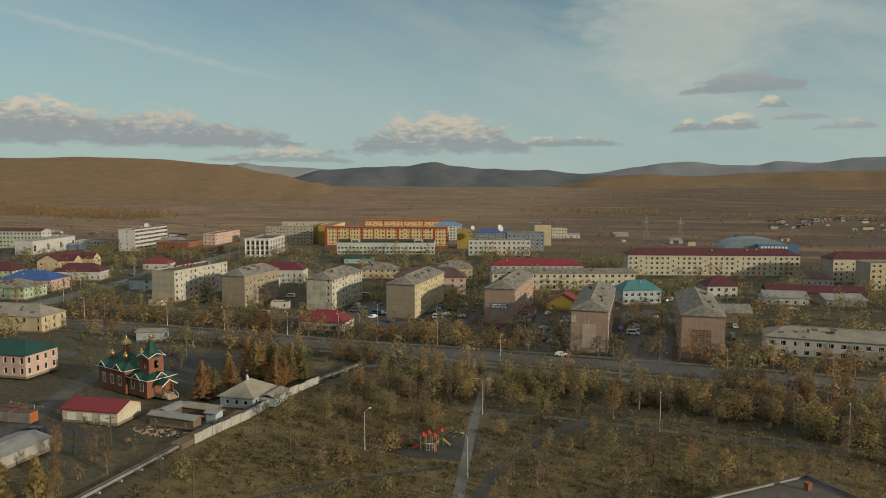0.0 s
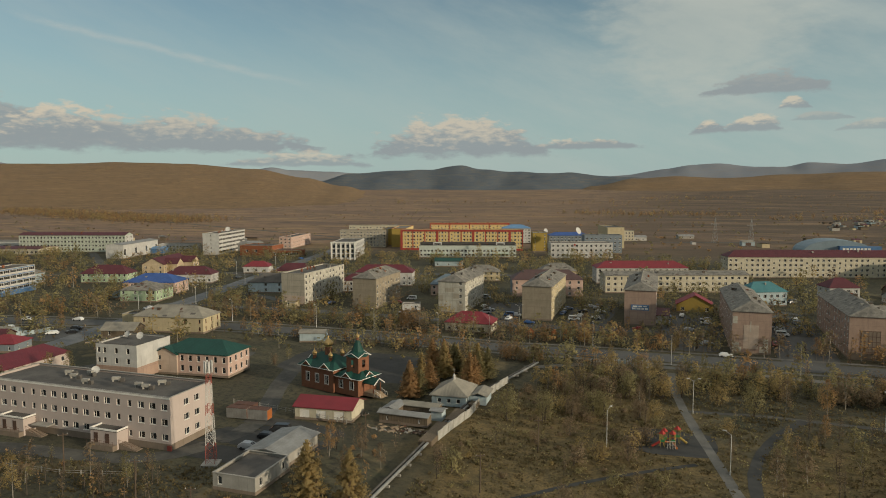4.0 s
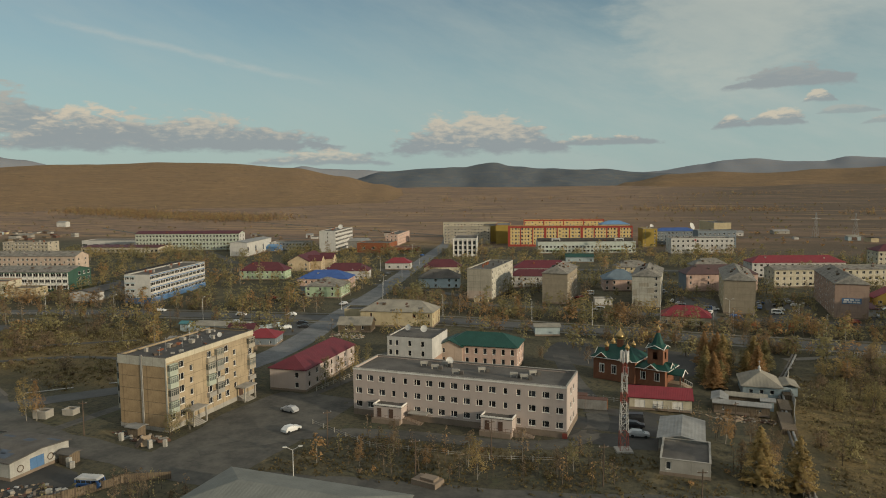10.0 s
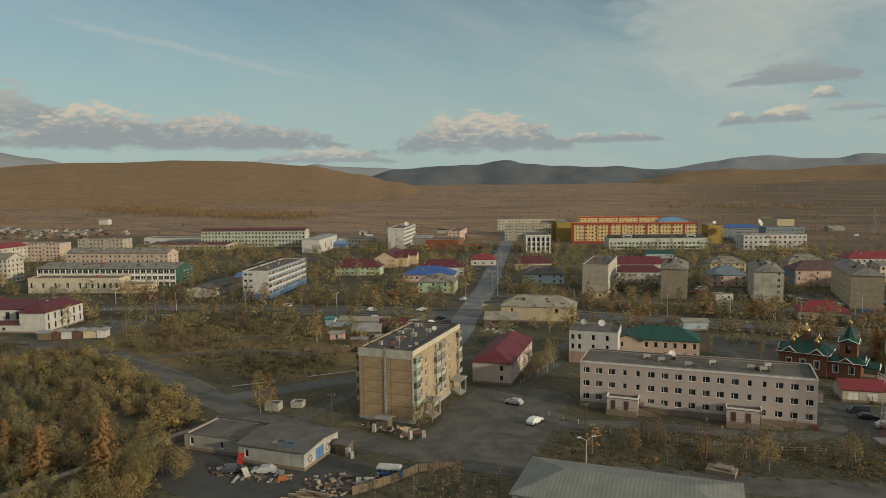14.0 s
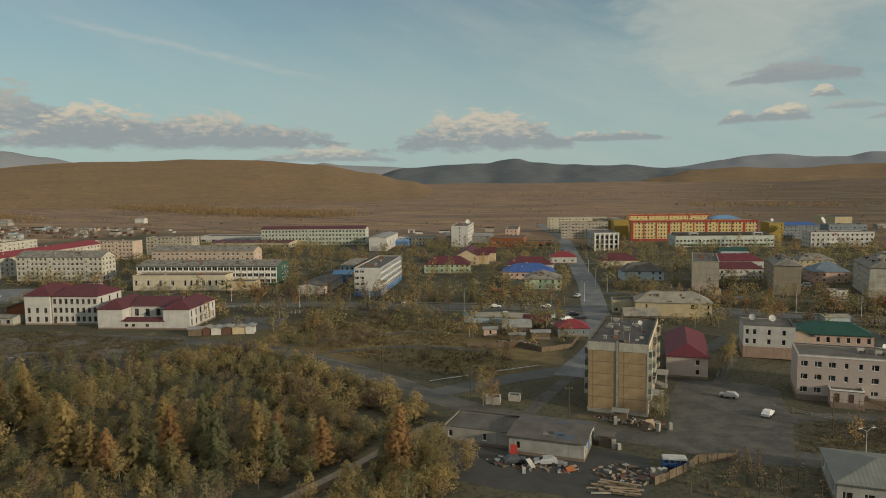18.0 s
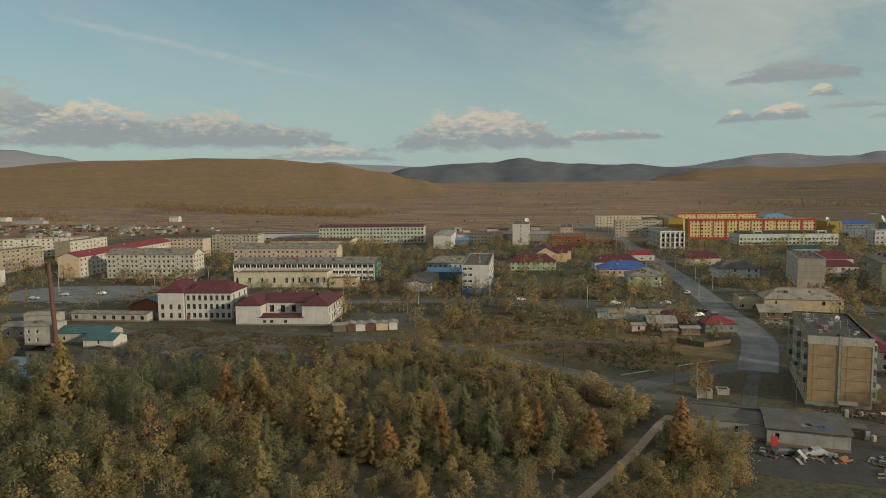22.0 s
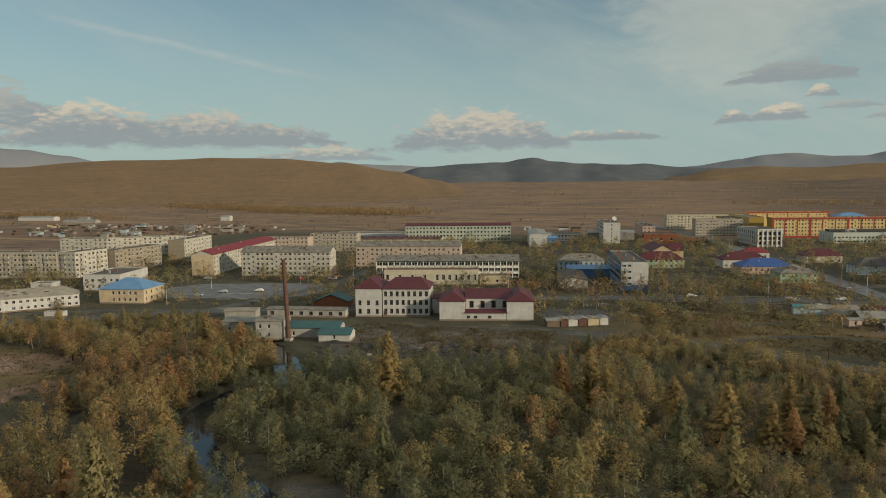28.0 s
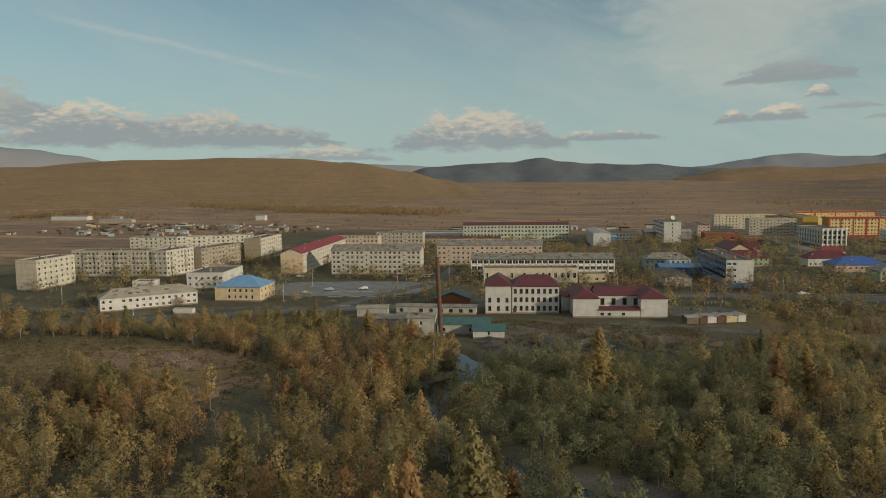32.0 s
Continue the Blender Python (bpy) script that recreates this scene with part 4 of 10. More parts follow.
def building(name, label, category, x, y, rz, W, D, H, wall, roof=("flat", "roof_bitumen"), f="", r="", l="", b="", rows=2, storey=2.8, sill=1.1, win=(1.5, 1.45), frame="trim_white",
             plinth=0.6, plinth_mat="plinth", group="", vents=0, balcony=None, end_wall=None, doors=(), clear=1.5, seed=0, split=False):
    """One building: walls with cut openings, plinth, roof and its windows, each a part. x, y: its front left corner; the front looks along -y before the turn rz."""
    t = thing(name, label, category, x, y, 0, rz, group)
    FOOT.append((x, y, rz, W, D, clear))
    rnd = random.Random(seed + int(abs(x) * 7 + abs(y)))
    g = Geo()
    sides = (("f", (0, 0), (1, 0), W, f, 0), ("r", (W, 0), (0, 1), D, r, 90), ("b", (W, D), (-1, 0), W, b, 180), ("l", (0, D), (0, -1), D, l, -90))
    for tag, o, d, length, pattern, turn in sides:
        cols = columns(pattern, length, rows, storey, sill, *win) if pattern else []
        ops = [(c - w / 2, c + w / 2, z, z + h) for c, w, z, h, ch, k in cols]
        mine = [q for q in doors if q[0] == tag]
        ops += [(q[1] - q[2] / 2, q[1] + q[2] / 2, 0.15, 0.15 + q[3]) for q in mine]
        facade(g, o, d, length, 0, H, ops, 1 if (end_wall and tag in end_wall[1]) else 0)
        for c, w, z, h, ch, k in cols:
            if z + h >= H or c - w / 2 <= 0.02 or c + w / 2 >= length - 0.02:
                continue
            spot = (o[0] + d[0] * c, o[1] + d[1] * c, z)
            win_ob = part("window", window_mesh(w, h, frame), None, t, "", spot, turn)
            if ch == "b" and balcony and k > 0:
                bg_ = Geo()
                bw = w + 0.9
                bg_.box(-bw / 2, -0.8, -0.95, bw / 2, 0.0, -0.8)
                bg_.box(-bw / 2, -0.8, -0.8, bw / 2, -0.73, 0.15), bg_.box(-bw / 2, -0.73, -0.8, -bw / 2 + 0.07, 0, 0.15), bg_.box(bw / 2 - 0.07, -0.73, -0.8, bw / 2, 0, 0.15)
                if rnd.random() < balcony[1]:
                    bg_.face([(-bw / 2 + 0.05, -0.74, 0.15), (bw / 2 - 0.05, -0.74, 0.15), (bw / 2 - 0.05, -0.74, 1.45), (-bw / 2 + 0.05, -0.74, 1.45)], 1)
                    for xs_ in (-bw / 2 + 0.03, bw / 2 - 0.03):
                        bg_.face([(xs_, -0.74, 0.15), (xs_, 0, 0.15), (xs_, 0, 1.45), (xs_, -0.74, 1.45)], 1)
                    for q in range(5):
                        xq = -bw / 2 + q * (bw - 0.07) / 4
                        bg_.box(xq, -0.8, 0.15, xq + 0.09, -0.72, 1.45)
                    bg_.box(-bw / 2 - 0.05, -0.85, 1.45, bw / 2 + 0.05, 0, 1.55)
                    bg_.box(-bw / 2, -0.8, 0.95, bw / 2, -0.75, 1.02)
                part("balcony", bg_, [rnd.choice(balcony[0]), "balcony_glass"], t, "", spot, turn)
        for q in mine:
            dg = Geo()
            dg.box(-q[2] / 2, 0.06, 0, q[2] / 2, 0.12, q[3]), dg.box(-0.03, 0.02, 0, 0.03, 0.06, q[3]), dg.box(0.1, 0.0, 1.0, 0.14, 0.06, 1.15)
            part("door", dg, q[4] if len(q) > 4 else "door_brown", t, "", (o[0] + d[0] * q[1], o[1] + d[1] * q[1], 0.15), turn)
    kind = roof[0]
    wm = [wall] + ([end_wall[0]] if end_wall else [])
    if kind == "flat":
        g.face([(0.3, 0.3, H - 0.02), (W - 0.3, 0.3, H - 0.02), (W - 0.3, 0.3, H - 0.5), (0.3, 0.3, H - 0.5)][::-1])
    if kind == "gable":
        ax = roof[3] if len(roof) > 3 else ("x" if W >= D else "y")
        if ax == "x":
            g.face([(W, 0, H), (W, D, H), (W, D / 2, H + roof[2])], 0), g.face([(0, D, H), (0, 0, H), (0, D / 2, H + roof[2])], 0)
        else:
            g.face([(0, 0, H), (W, 0, H), (W / 2, 0, H + roof[2])], 0), g.face([(W, D, H), (0, D, H), (W / 2, D, H + roof[2])], 0)
    part("wall", g, wm, t)
    if plinth:
        p = Geo()
        for q in ((-0.06, -0.06, W + 0.06, 0.0), (-0.06, D, W + 0.06, D + 0.06), (-0.06, 0, 0, D), (W, 0, W + 0.06, D)):
            p.box(q[0], q[1], 0, q[2], q[3], plinth)
        part("plinth", p, plinth_mat, t)
    if kind == "flat":
        s = Geo()
        s.box(0.25, 0.25, H - 0.75, W - 0.25, D - 0.25, H - 0.45)
        rf = part("roof", s, roof[1], t)
        c = Geo()
        for q in ((-0.08, -0.08, W + 0.08, 0.3), (-0.08, D - 0.3, W + 0.08, D + 0.08), (-0.08, 0.3, 0.3, D - 0.3), (W - 0.3, 0.3, W + 0.08, D - 0.3)):
            c.box(q[0], q[1], H, q[2], q[3], H + 0.1)
        part("coping", c, roof[2] if len(roof) > 2 else "coping", t)
        base = H - 0.45
    else:
        rg, ax = roof_geo(kind, W, D, roof[2], axis=roof[3] if len(roof) > 3 else None, hip=roof[4] if len(roof) > 4 else None)
        rf = part("roof", rg, roof[1], t, "", (0, 0, H))
        if roof[1].startswith("roof_slate") and H > 5:
            roof_wear(rf, W, D, roof[2], ax, kind, rnd)
        base = H + 0.1
    for k in range(vents):
        v = Geo()
        vw, vh = rnd.uniform(0.5, 0.9), rnd.uniform(0.9, 1.5)
        if kind == "flat":
            px, py = rnd.uniform(0.15, 0.85) * W, rnd.uniform(0.2, 0.8) * D
            zz = 0
        else:
            u, sgn = rnd.uniform(0.12, 0.88), rnd.choice((-1, 1))
            off = rnd.uniform(0.08, 0.3)
            px, py = (u * W, D * (0.5 + sgn * off)) if ax == "x" else (W * (0.5 + sgn * off), u * D)
            zz = roof[2] * (1 - 2 * off) - 0.4
        v.box(-vw / 2, -vw / 2, 0, vw / 2, vw / 2, vh), v.box(-vw / 2 - 0.1, -vw / 2 - 0.1, vh, vw / 2 + 0.1, vw / 2 + 0.1, vh + 0.12)
        part("chimney", v, rnd.choice(["coping", "wall_brick", "roof_bitumen"]), rf, "", (px, py, base + zz if kind == "flat" else zz))
    return t


G_ROOF = ("hip", "roof_slate", 3.0, "y", 4.0)
BLK = dict(rows=5, storey=2.72, sill=1.25, win=(1.45, 1.4), group="five-storey apartment blocks along the road", vents=7)
LONG10, LONG12 = "wnswwsnwwsnw", "wwsnwwswwnsww"
building("apartment_block", "five-storey white panel apartment block with flat roof and stained blank gable", "apartment block", -213.6, 256.5, 1, 11.8, 41, 14.4, "wall_panel_white", r=LONG10, l=LONG10, end_wall=("wall_grey_panel", "f"), **BLK)
building("apartment_block", "five-storey brown-grey apartment block with grey slate hip roof", "apartment block", -178.7, 258.6, 1, 11.3, 29.2, 13.5, "wall_brown_panel", G_ROOF, r="wnswwsnww", l="wnswwsnww", **BLK)
building("apartment_block", "five-storey whitewashed panel apartment block with cracked gable and slate roof", "apartment block", -140, 263.2, 1, 11.9, 32.5, 13.6, "wall_panel_white", G_ROOF, f="..u", r="wnswwsnwww", l="wnswwsnwww", **{**BLK, "rows": 5})
building("apartment_block", "five-storey grey plastered apartment block with blank gable and slate roof", "apartment block", -102.9, 261.8, 1, 12.2, 43.3, 14.0, "wall_sand", G_ROOF, r=LONG10, l=LONG10, end_wall=("wall_brown_panel", "f"), **BLK)
shop = building("apartment_block", "five-storey pinkish-brown apartment block with a shop sign and slate roof", "apartment block", -61.9, 262.9, 1, 12.0, 47.4, 14.0, "wall_pink_brown", G_ROOF, r=LONG10, l=LONG10, **BLK)
building("apartment_block", "five-storey streaked brown apartment block with patched slate roof", "apartment block", -24.5, 230.7, 1, 12.1, 55.0, 14.2, "wall_pink_brown", ("hip", "roof_slate", 3.2, "y", 4.0), r=LONG12, l=LONG12, **BLK)
building("apartment_block", "five-storey brown apartment block with brick-patched gable and damaged roof", "apartment block", 10.5, 232.6, 1, 13.1, 48.6, 14.0, "wall_pink_brown", ("hip", "roof_slate", 3.2, "y", 4.0), r=LONG12, l=LONG12, **BLK)

# row along the east
building("terrace_block", "long three-storey white block with red metal roof", "apartment block", -84.6, 374.5, 17, 50.7, 13.2, 8.7, "wall_white", ("hip", "roof_red", 3.4), f="wwwwwwwwwwwwwww", r="www", l="www", rows=3, storey=2.8, sill=1.0, vents=5)
building("terrace_block", "long three-storey cream block with low grey roof", "apartment block", -76.5, 339.5, 19, 73.0, 12.2, 8.9, "wall_cream", ("gable", "roof_slate", 1.6), f="wwnwwwnwwwwwnwwwnwwwww", l="www", r="www", rows=3, storey=2.85, sill=1.0, vents=6)
building("apartment_block", "very long four-storey cream apartment block with dark red roof", "apartment block", -13.5, 422.6, 15, 100.3, 13.2, 12.4, "wall_cream", ("hip", "roof_burgundy", 3.6), f="wwsnwwwwsnwwwwsnwwwwsnwwwwsnwwww", l="www", r="www", rows=4, storey=2.85, sill=1.2, vents=8)
building("apartment_block", "four-storey cream apartment block with dark red hip roof", "apartment block", 95.7, 425.6, 16, 56.8, 13.2, 13.2, "wall_cream", ("hip", "roof_burgundy", 3.6), f="wwsnwwwwsnwwwwsnww", l="", rows=4, storey=2.85, sill=1.2, vents=4, end_wall=("wall_grey_panel", "l"))
building("apartment_block", "five-storey yellowish apartment block with flat roof", "apartment block", 106.4, 397.3, 16, 48.6, 13.2, 14.4, "wall_sand", f="wwswwwwswwwwsww", l="", rows=5, storey=2.75, sill=1.2, vents=4, end_wall=("wall_grey_panel", "l"))
building("depot", "low white building with dark brown hip roof", "building", 73.8, 404.9, 6, 18.7, 12.2, 4.3, "wall_white", ("hip", "roof_brown", 2.6), f="wwwwwww", rows=1, sill=1.4, win=(1.2, 1.3))
building("workshop", "low pale workshop with weathered sheet roof", "workshop", 49.3, 336.4, 6, 18.2, 12.2, 3.4, "wall_white", ("gable", "roof_zinc", 2.5), f="wwwwn", rows=1, sill=1.0, win=(1.3, 1.3))
building("workshop", "low weathered workshop with patched sheet roof", "workshop", 74.5, 338.5, 14, 17.2, 12.2, 3.0, "concrete", ("gable", "roof_zinc", 2.2), f="wn.ww", rows=1, sill=1.0, win=(1.3, 1.2))
building("barn", "long low barn with dark red roof", "barn", 52.7, 354.7, 4, 42.6, 10.1, 3.6, "wall_wood", ("gable", "roof_burgundy", 3.0), f="n.n.n", rows=1, sill=1.2, win=(1.0, 1.0))
building("boarding_house", "long two-storey whitewashed house with grey slate hip roof", "house", 37, 243.4, -3, 65.2, 12.6, 6.3, "wall_white", ("hip", "roof_slate_pale", 2.7), f="wwnwwwwwdwwwwwnwwww", l="www", rows=2, sill=1.0, vents=5)
building("house", "two-storey pale blue house with turquoise hip roof", "house", -11.4, 316.2, 26, 18.2, 11.1, 6.5, "wall_pale_blue", ("hip", "roof_cyan", 4.0), f="wwdwww", l="ww", r="ww", rows=2, sill=1.1, vents=2)
building("house", "two-storey white house with dark red and grey hip roof", "house", 25.9, 345.6, 18, 14.2, 11.1, 6.1, "wall_white", ("hip", "roof_burgundy", 4.2), f="wwww", l="ww", rows=2, sill=1.0)
building("house", "low ochre house with bright red gable roof", "house", -42.1, 292.9, 1, 14.7, 10.1, 3.4, "wall_ochre", ("gable", "roof_red", 4.2, "y"), f="w.w", l="ww", rows=1, sill=1.0)
building("barn", "grey wooden barn with slate roof", "barn", 26.3, 288.4, 14, 12.7, 8.1, 3.6, "wall_wood", ("gable", "roof_slate", 3.0), f="..n.", rows=1)

# north side of the town
school = building("school", "long two-storey pale mint school with flat roof and green entrances", "school", -229, 477, 16, 74, 24, 9.4, "wall_mint_white", f="wwwwwwwwwwwwwwwwwwwwwwwwww", l="ww.ww", r="ww.ww", rows=2, storey=3.1, sill=1.5, win=(1.7, 1.6), plinth=0.8, vents=3)
building("apartment_block", "five-storey yellow apartment block with red bands and red roof edge", "apartment block", -268, 535, 12.5, 105, 13, 17.6, "wall_yellow", ("flat", "roof_slate", "wall_red"), f="wnwnwnwsnwnwnwnwsnwnwnwnwsnwnwnwnwsnwnw", l="", r="wwnww", rows=5, storey=3.05, sill=2.2, win=(1.6, 1.6), end_wall=("wall_ochre", "l"), vents=9)
building("apartment_block", "five-storey yellow and red apartment wing with red roof", "apartment block", -285, 556, 14, 13, 55, 17.2, "wall_yellow", ("flat", "roof_slate", "wall_red"), f="", l="wnwsnwnwsnwnw", rows=5, storey=3.05, sill=2.0, end_wall=("wall_ochre", "f"))
building("apartment_block", "five-storey yellow and red apartment block behind another", "apartment block", -281.5, 648, 15, 81, 13, 17.6, "wall_yellow", ("flat", "roof_slate", "wall_red"), f="wnwsnwnwsnwnwsnwnwsnwnw", rows=2, storey=2.9, sill=11.0, vents=9)
building("apartment_block", "five-storey white apartment block with blue roof", "apartment block", -201, 630, 16, 27, 18, 14.6, "wall_white", ("hip", "roof_lightblue", 3.2), f="wnwwnwwnw", r="wnwwn", rows=5, storey=2.75, sill=1.2, vents=3)
building("apartment_block", "five-storey ochre block end with pale flat roof", "apartment block", -157, 557, 16, 12, 20, 15.8, "wall_ochre", ("flat", "roof_slate_pale"), f="n.w", r="wwww", rows=5, storey=2.85, sill=1.4, win=(1.2, 1.4), vents=2)
building("shed", "low pale shed with dark green sheet roof", "shed", -197.5, 423, 14, 18.5, 9, 3.6, "wall_pale_blue", ("gable", "roof_green", 2.0), f="w.w.w", rows=1, sill=1.0, win=(1.2, 1.2))
building("apartment_block", "four-storey grey-blue block with bright blue roof", "apartment block", -147.4, 582.1, 17, 34.2, 13.1, 12.1, "wall_grey_blue", ("hip", "roof_blue", 2.6), f="wwnwwwnwwwn", l="ww", rows=4, storey=2.8, sill=1.2, end_wall=("wall_sand", "l"))
admin = building("town_hall", "three-storey white town hall with red star on its front", "town hall", -132.4, 502.4, 17, 46.5, 15.2, 12.1, "wall_white", f="wwwwwwwwwwwww", l="www", r="www", rows=3, storey=3.5, sill=2.0, win=(1.6, 1.7), vents=3)
building("annex", "grey annex with flat roof behind the town hall", "building", -113.4, 551.7, 17, 30.4, 14.2, 15.2, "wall_grey_blue", f="wwwwwwww", rows=4, storey=3.2, sill=2, vents=4)
building("apartment_block", "tall blank beige gable of an apartment block", "apartment block", -100.3, 607.9, 18, 14.8, 40.5, 18.8, "wall_sand", r="wwwwwwww", rows=5, storey=3.0, sill=2.0)
building("house", "small three-storey cream house on the town edge", "house", -97.2, 695.2, 18, 15.1, 14.1, 10.6, "wall_cream", f="wwwww", rows=3, storey=3.2, sill=1.2)
culture = building("culture_house", "concrete culture house with tall windows between white pillars", "hall", -285.5, 442, 16, 17.4, 46, 13.2, "wall_white", f="ttttt", r="tttttttttt", l="tttttttttt", rows=3, storey=3.6, sill=2.0, win=(1.9, 2.0), frame="wall_grey_blue", vents=2)
building("apartment_block", "five-storey tan panel apartment block", "apartment block", -331, 545, 14, 42, 13, 15.6, "wall_grey_panel", f="wwswwwwswwwwsw", l="www", rows=5, storey=2.8, sill=1.4, vents=4)
building("apartment_block", "five-storey cream apartment block beyond the street", "apartment block", -360, 622, 14, 62, 13, 15.6, "wall_cream", f="wwswwwwswwwwswwwws", l="www", rows=5, storey=2.85, sill=1.4, vents=4)
building("apartment_block", "five-storey ochre blank-ended apartment block", "apartment block", -303, 575, 15, 13, 36, 15.6, "wall_ochre", l="wwswwws", rows=5)
building("office_tower", "white five-storey office slab with blank end and satellite dish", "office", -402, 445, 13, 13.6, 54, 17.6, "wall_white", f="..n..", r="vvvvvvvv", l="vvvvvvvv", rows=5, storey=3.25, sill=1.9, win=(1.4, 1.7), vents=6)
building("college", "long four-storey pale green college with dark red roof edge", "school", -570, 422, 16, 92, 14, 14.4, "wall_mint_pale", ("gable", "roof_burgundy", 2.2), f="wwwwwwwwwwwwwwwwwwwwwwdwwwwwwww", r="ww", rows=4, storey=3.3, sill=1.6, win=(1.7, 1.8), end_wall=("wall_white", "lr"), vents=5)
building("gymnasium", "low white sports hall with dark windows", "hall", -648, 437, 14, 70, 22, 6.4, "wall_white", f="v.v.v.v.v.v.v", rows=1, sill=1.0, win=(2, 2.2))
building("workshop", "long low grey workshop with many windows", "workshop", -601, 393, 12, 70, 28, 4.8, "wall_cream", ("gable", "roof_burgundy", 1.0), f="wwwwwwwwwwwwwwwwww", r="wwwwww", rows=1, sill=1.3, win=(2.0, 1.8))
building("hall", "tall white hall with blank front and side windows", "hall", -453, 397, 15, 13.6, 56, 10.8, "wall_white", ("gable", "roof_zinc", 1.0), r="t..t..t..t", rows=1, sill=3.0, win=(3.0, 4.0))
building("clinic", "two-storey white building with blue roof parts", "building", -454, 455, 14, 32, 12, 7.2, "wall_white", f="wwwwwwwwwww", rows=2, storey=3.2, sill=1.2, plinth_mat="wall_blue")
building("blue_shed", "low shed with blue metal roof", "shed", -458, 440, 14, 18, 10, 4.2, "wall_blue", ("gable", "roof_lightblue", 1.5), f="w.w", rows=1)
building("boiler_hall", "red brick hall with stepped roofs", "hall", -370, 449, 8, 27, 22, 8.4, "wall_brick", f=".w.w.w.", r="w.w.w", rows=1, sill=3.2, win=(2.4, 2.0), vents=2)
building("canopy_building", "red brick low wing with dark canopy", "building", -343, 452, 8, 22, 14, 5.0, "wall_brick", f="vvv", rows=1, sill=1.2, win=(2, 2))
building("house", "three-storey pink house with flat roof", "house", -376, 516, 12, 11, 56, 10.4, "wall_pink", f="www", r="wwwwwwwwwww", rows=3, storey=3.1, sill=1.6, vents=4)
building("hall", "grey storage hall beside the brick hall", "hall", -420, 480, 12, 40, 16, 6.4, "roof_zinc", ("gable", "roof_zinc", 2.0), f="", rows=1)

# houses in the middle of the town
HS = dict(rows=2, storey=2.7, sill=1.0, win=(1.2, 1.45))
building("house", "long cream house with burgundy roof and three gables", "house", -356, 327, 14, 14, 35, 6.2, "wall_peach", ("gable", "roof_burgundy", 4.0, "y"), f="w.w", r="w.w.w.w", **HS)
building("house", "cream cross wing with burgundy gable roof", "house", -346, 334, 14, 9, 9, 6.2, "wall_peach", ("gable", "roof_burgundy", 3.4, "x"), r="ww", **HS)
building("house", "cream cross wing with burgundy gable roof", "house", -346, 349, 14, 9, 9, 6.2, "wall_peach", ("gable", "roof_burgundy", 3.4, "x"), r="ww", **HS)
building("house", "two-storey pale green house with burgundy hip roof", "house", -361, 285, 16, 26.5, 12.5, 5.2, "wall_mint", ("hip", "roof_burgundy", 4.4), f="wwwwwwwww", r="www", vents=2, **HS)
building("house", "two-storey white house with burgundy hip roof", "house", -314, 298, 18, 26, 12, 5.0, "wall_white", ("hip", "roof_burgundy", 4.0), f="wwwwwwwww", r="www", vents=2, **HS)
building("house", "two-storey pinkish house with bright blue hip roof", "house", -306, 258.5, 15, 26.5, 16, 5.9, "wall_pink", ("hip", "roof_blue", 3.8), f="wwwwwwwww", r="wwww", l="www", vents=3, **HS)
building("house", "two-storey pale green house with grey slate hip roof", "house", -289.5, 239, 13, 17.6, 16, 5.4, "wall_mint", ("hip", "roof_slate", 3.4), f="w.w.ww", r="wwwww", l="www", vents=2, **HS)
building("house", "two-storey pale blue house with dark grey hip roof", "house", -248, 281, 16, 21, 13, 5.4, "wall_pale_blue_bright", ("hip", "roof_bitumen", 4.0), f="..w.ww", r="ww", l="www", vents=2, **HS)
building("shop", "grey-blue shop with low flat roof beside the blue house", "shop", -300, 245, 13, 12, 6, 3.2, "wall_pale_blue", f="w.w", rows=1)
building("house", "two-storey cream house with patched grey hip roof", "house", -233, 186, 8, 28, 12.5, 5.7, "wall_sand", ("hip", "roof_slate_pale", 3.4), f=".n.....d.n", r="nnn", l="nn", vents=3, frame="wall_brick", **HS)
building("house", "two-storey white house with burgundy hip roof and many windows", "house", -204, 298, 13, 25, 9.5, 6.0, "wall_white", ("hip", "roof_burgundy", 3.0), f="wwwnnwww", r="ww", l="ww", vents=2, **HS)
building("house", "two-storey white house with burgundy hip roof behind another", "house", -207.5, 321, 15, 31, 12, 7.4, "wall_white", ("hip", "roof_wine", 3.6), f="wwwwwwwwww", r="www", l="ww", vents=2, **HS)
building("house", "two-storey pink house with faded blue-grey roof", "house", -156.9, 300.7, 13, 17.1, 14.1, 5.8, "wall_pink", ("hip", "roof_blue_grey", 4.4), f="ww.ww", l="wwww", r="www", vents=2, **HS)
building("house", "tall pink house with dark brown hip roof", "house", -118.4, 311.7, 17, 34.4, 13.2, 8.5, "wall_pink", ("hip", "roof_brown", 4.2), f="u.u..uww", l="", r="www", vents=3, end_wall=("wall_grey_blue", "l"), **{**HS, "rows": 3})
building("house", "two-storey cream house with grey slate roof", "house", -156.9, 359.1, 17, 20.1, 12.1, 5.2, "wall_sand", ("hip", "roof_slate", 3.4), f="wwwwww", l="ww", r="ww", vents=2, **HS)
building("house", "two-storey cream house with grey slate roof", "house", -115.3, 369.2, 17, 20.2, 12.1, 6.4, "wall_sand", ("hip", "roof_slate", 3.8), f="wwwwww", l="ww", r="ww", vents=2, **HS)
building("shop", "low cream shop with bright red hip roof", "shop", -126, 230.6, 2, 17.8, 11.0, 3.7, "wall_cream", ("hip", "roof_red", 3.6), f="wwwwwd", r="ww", l="ww", rows=1, sill=1.0, win=(1.2, 1.3), doors=(("f", 14.5, 1.2, 2.2),))
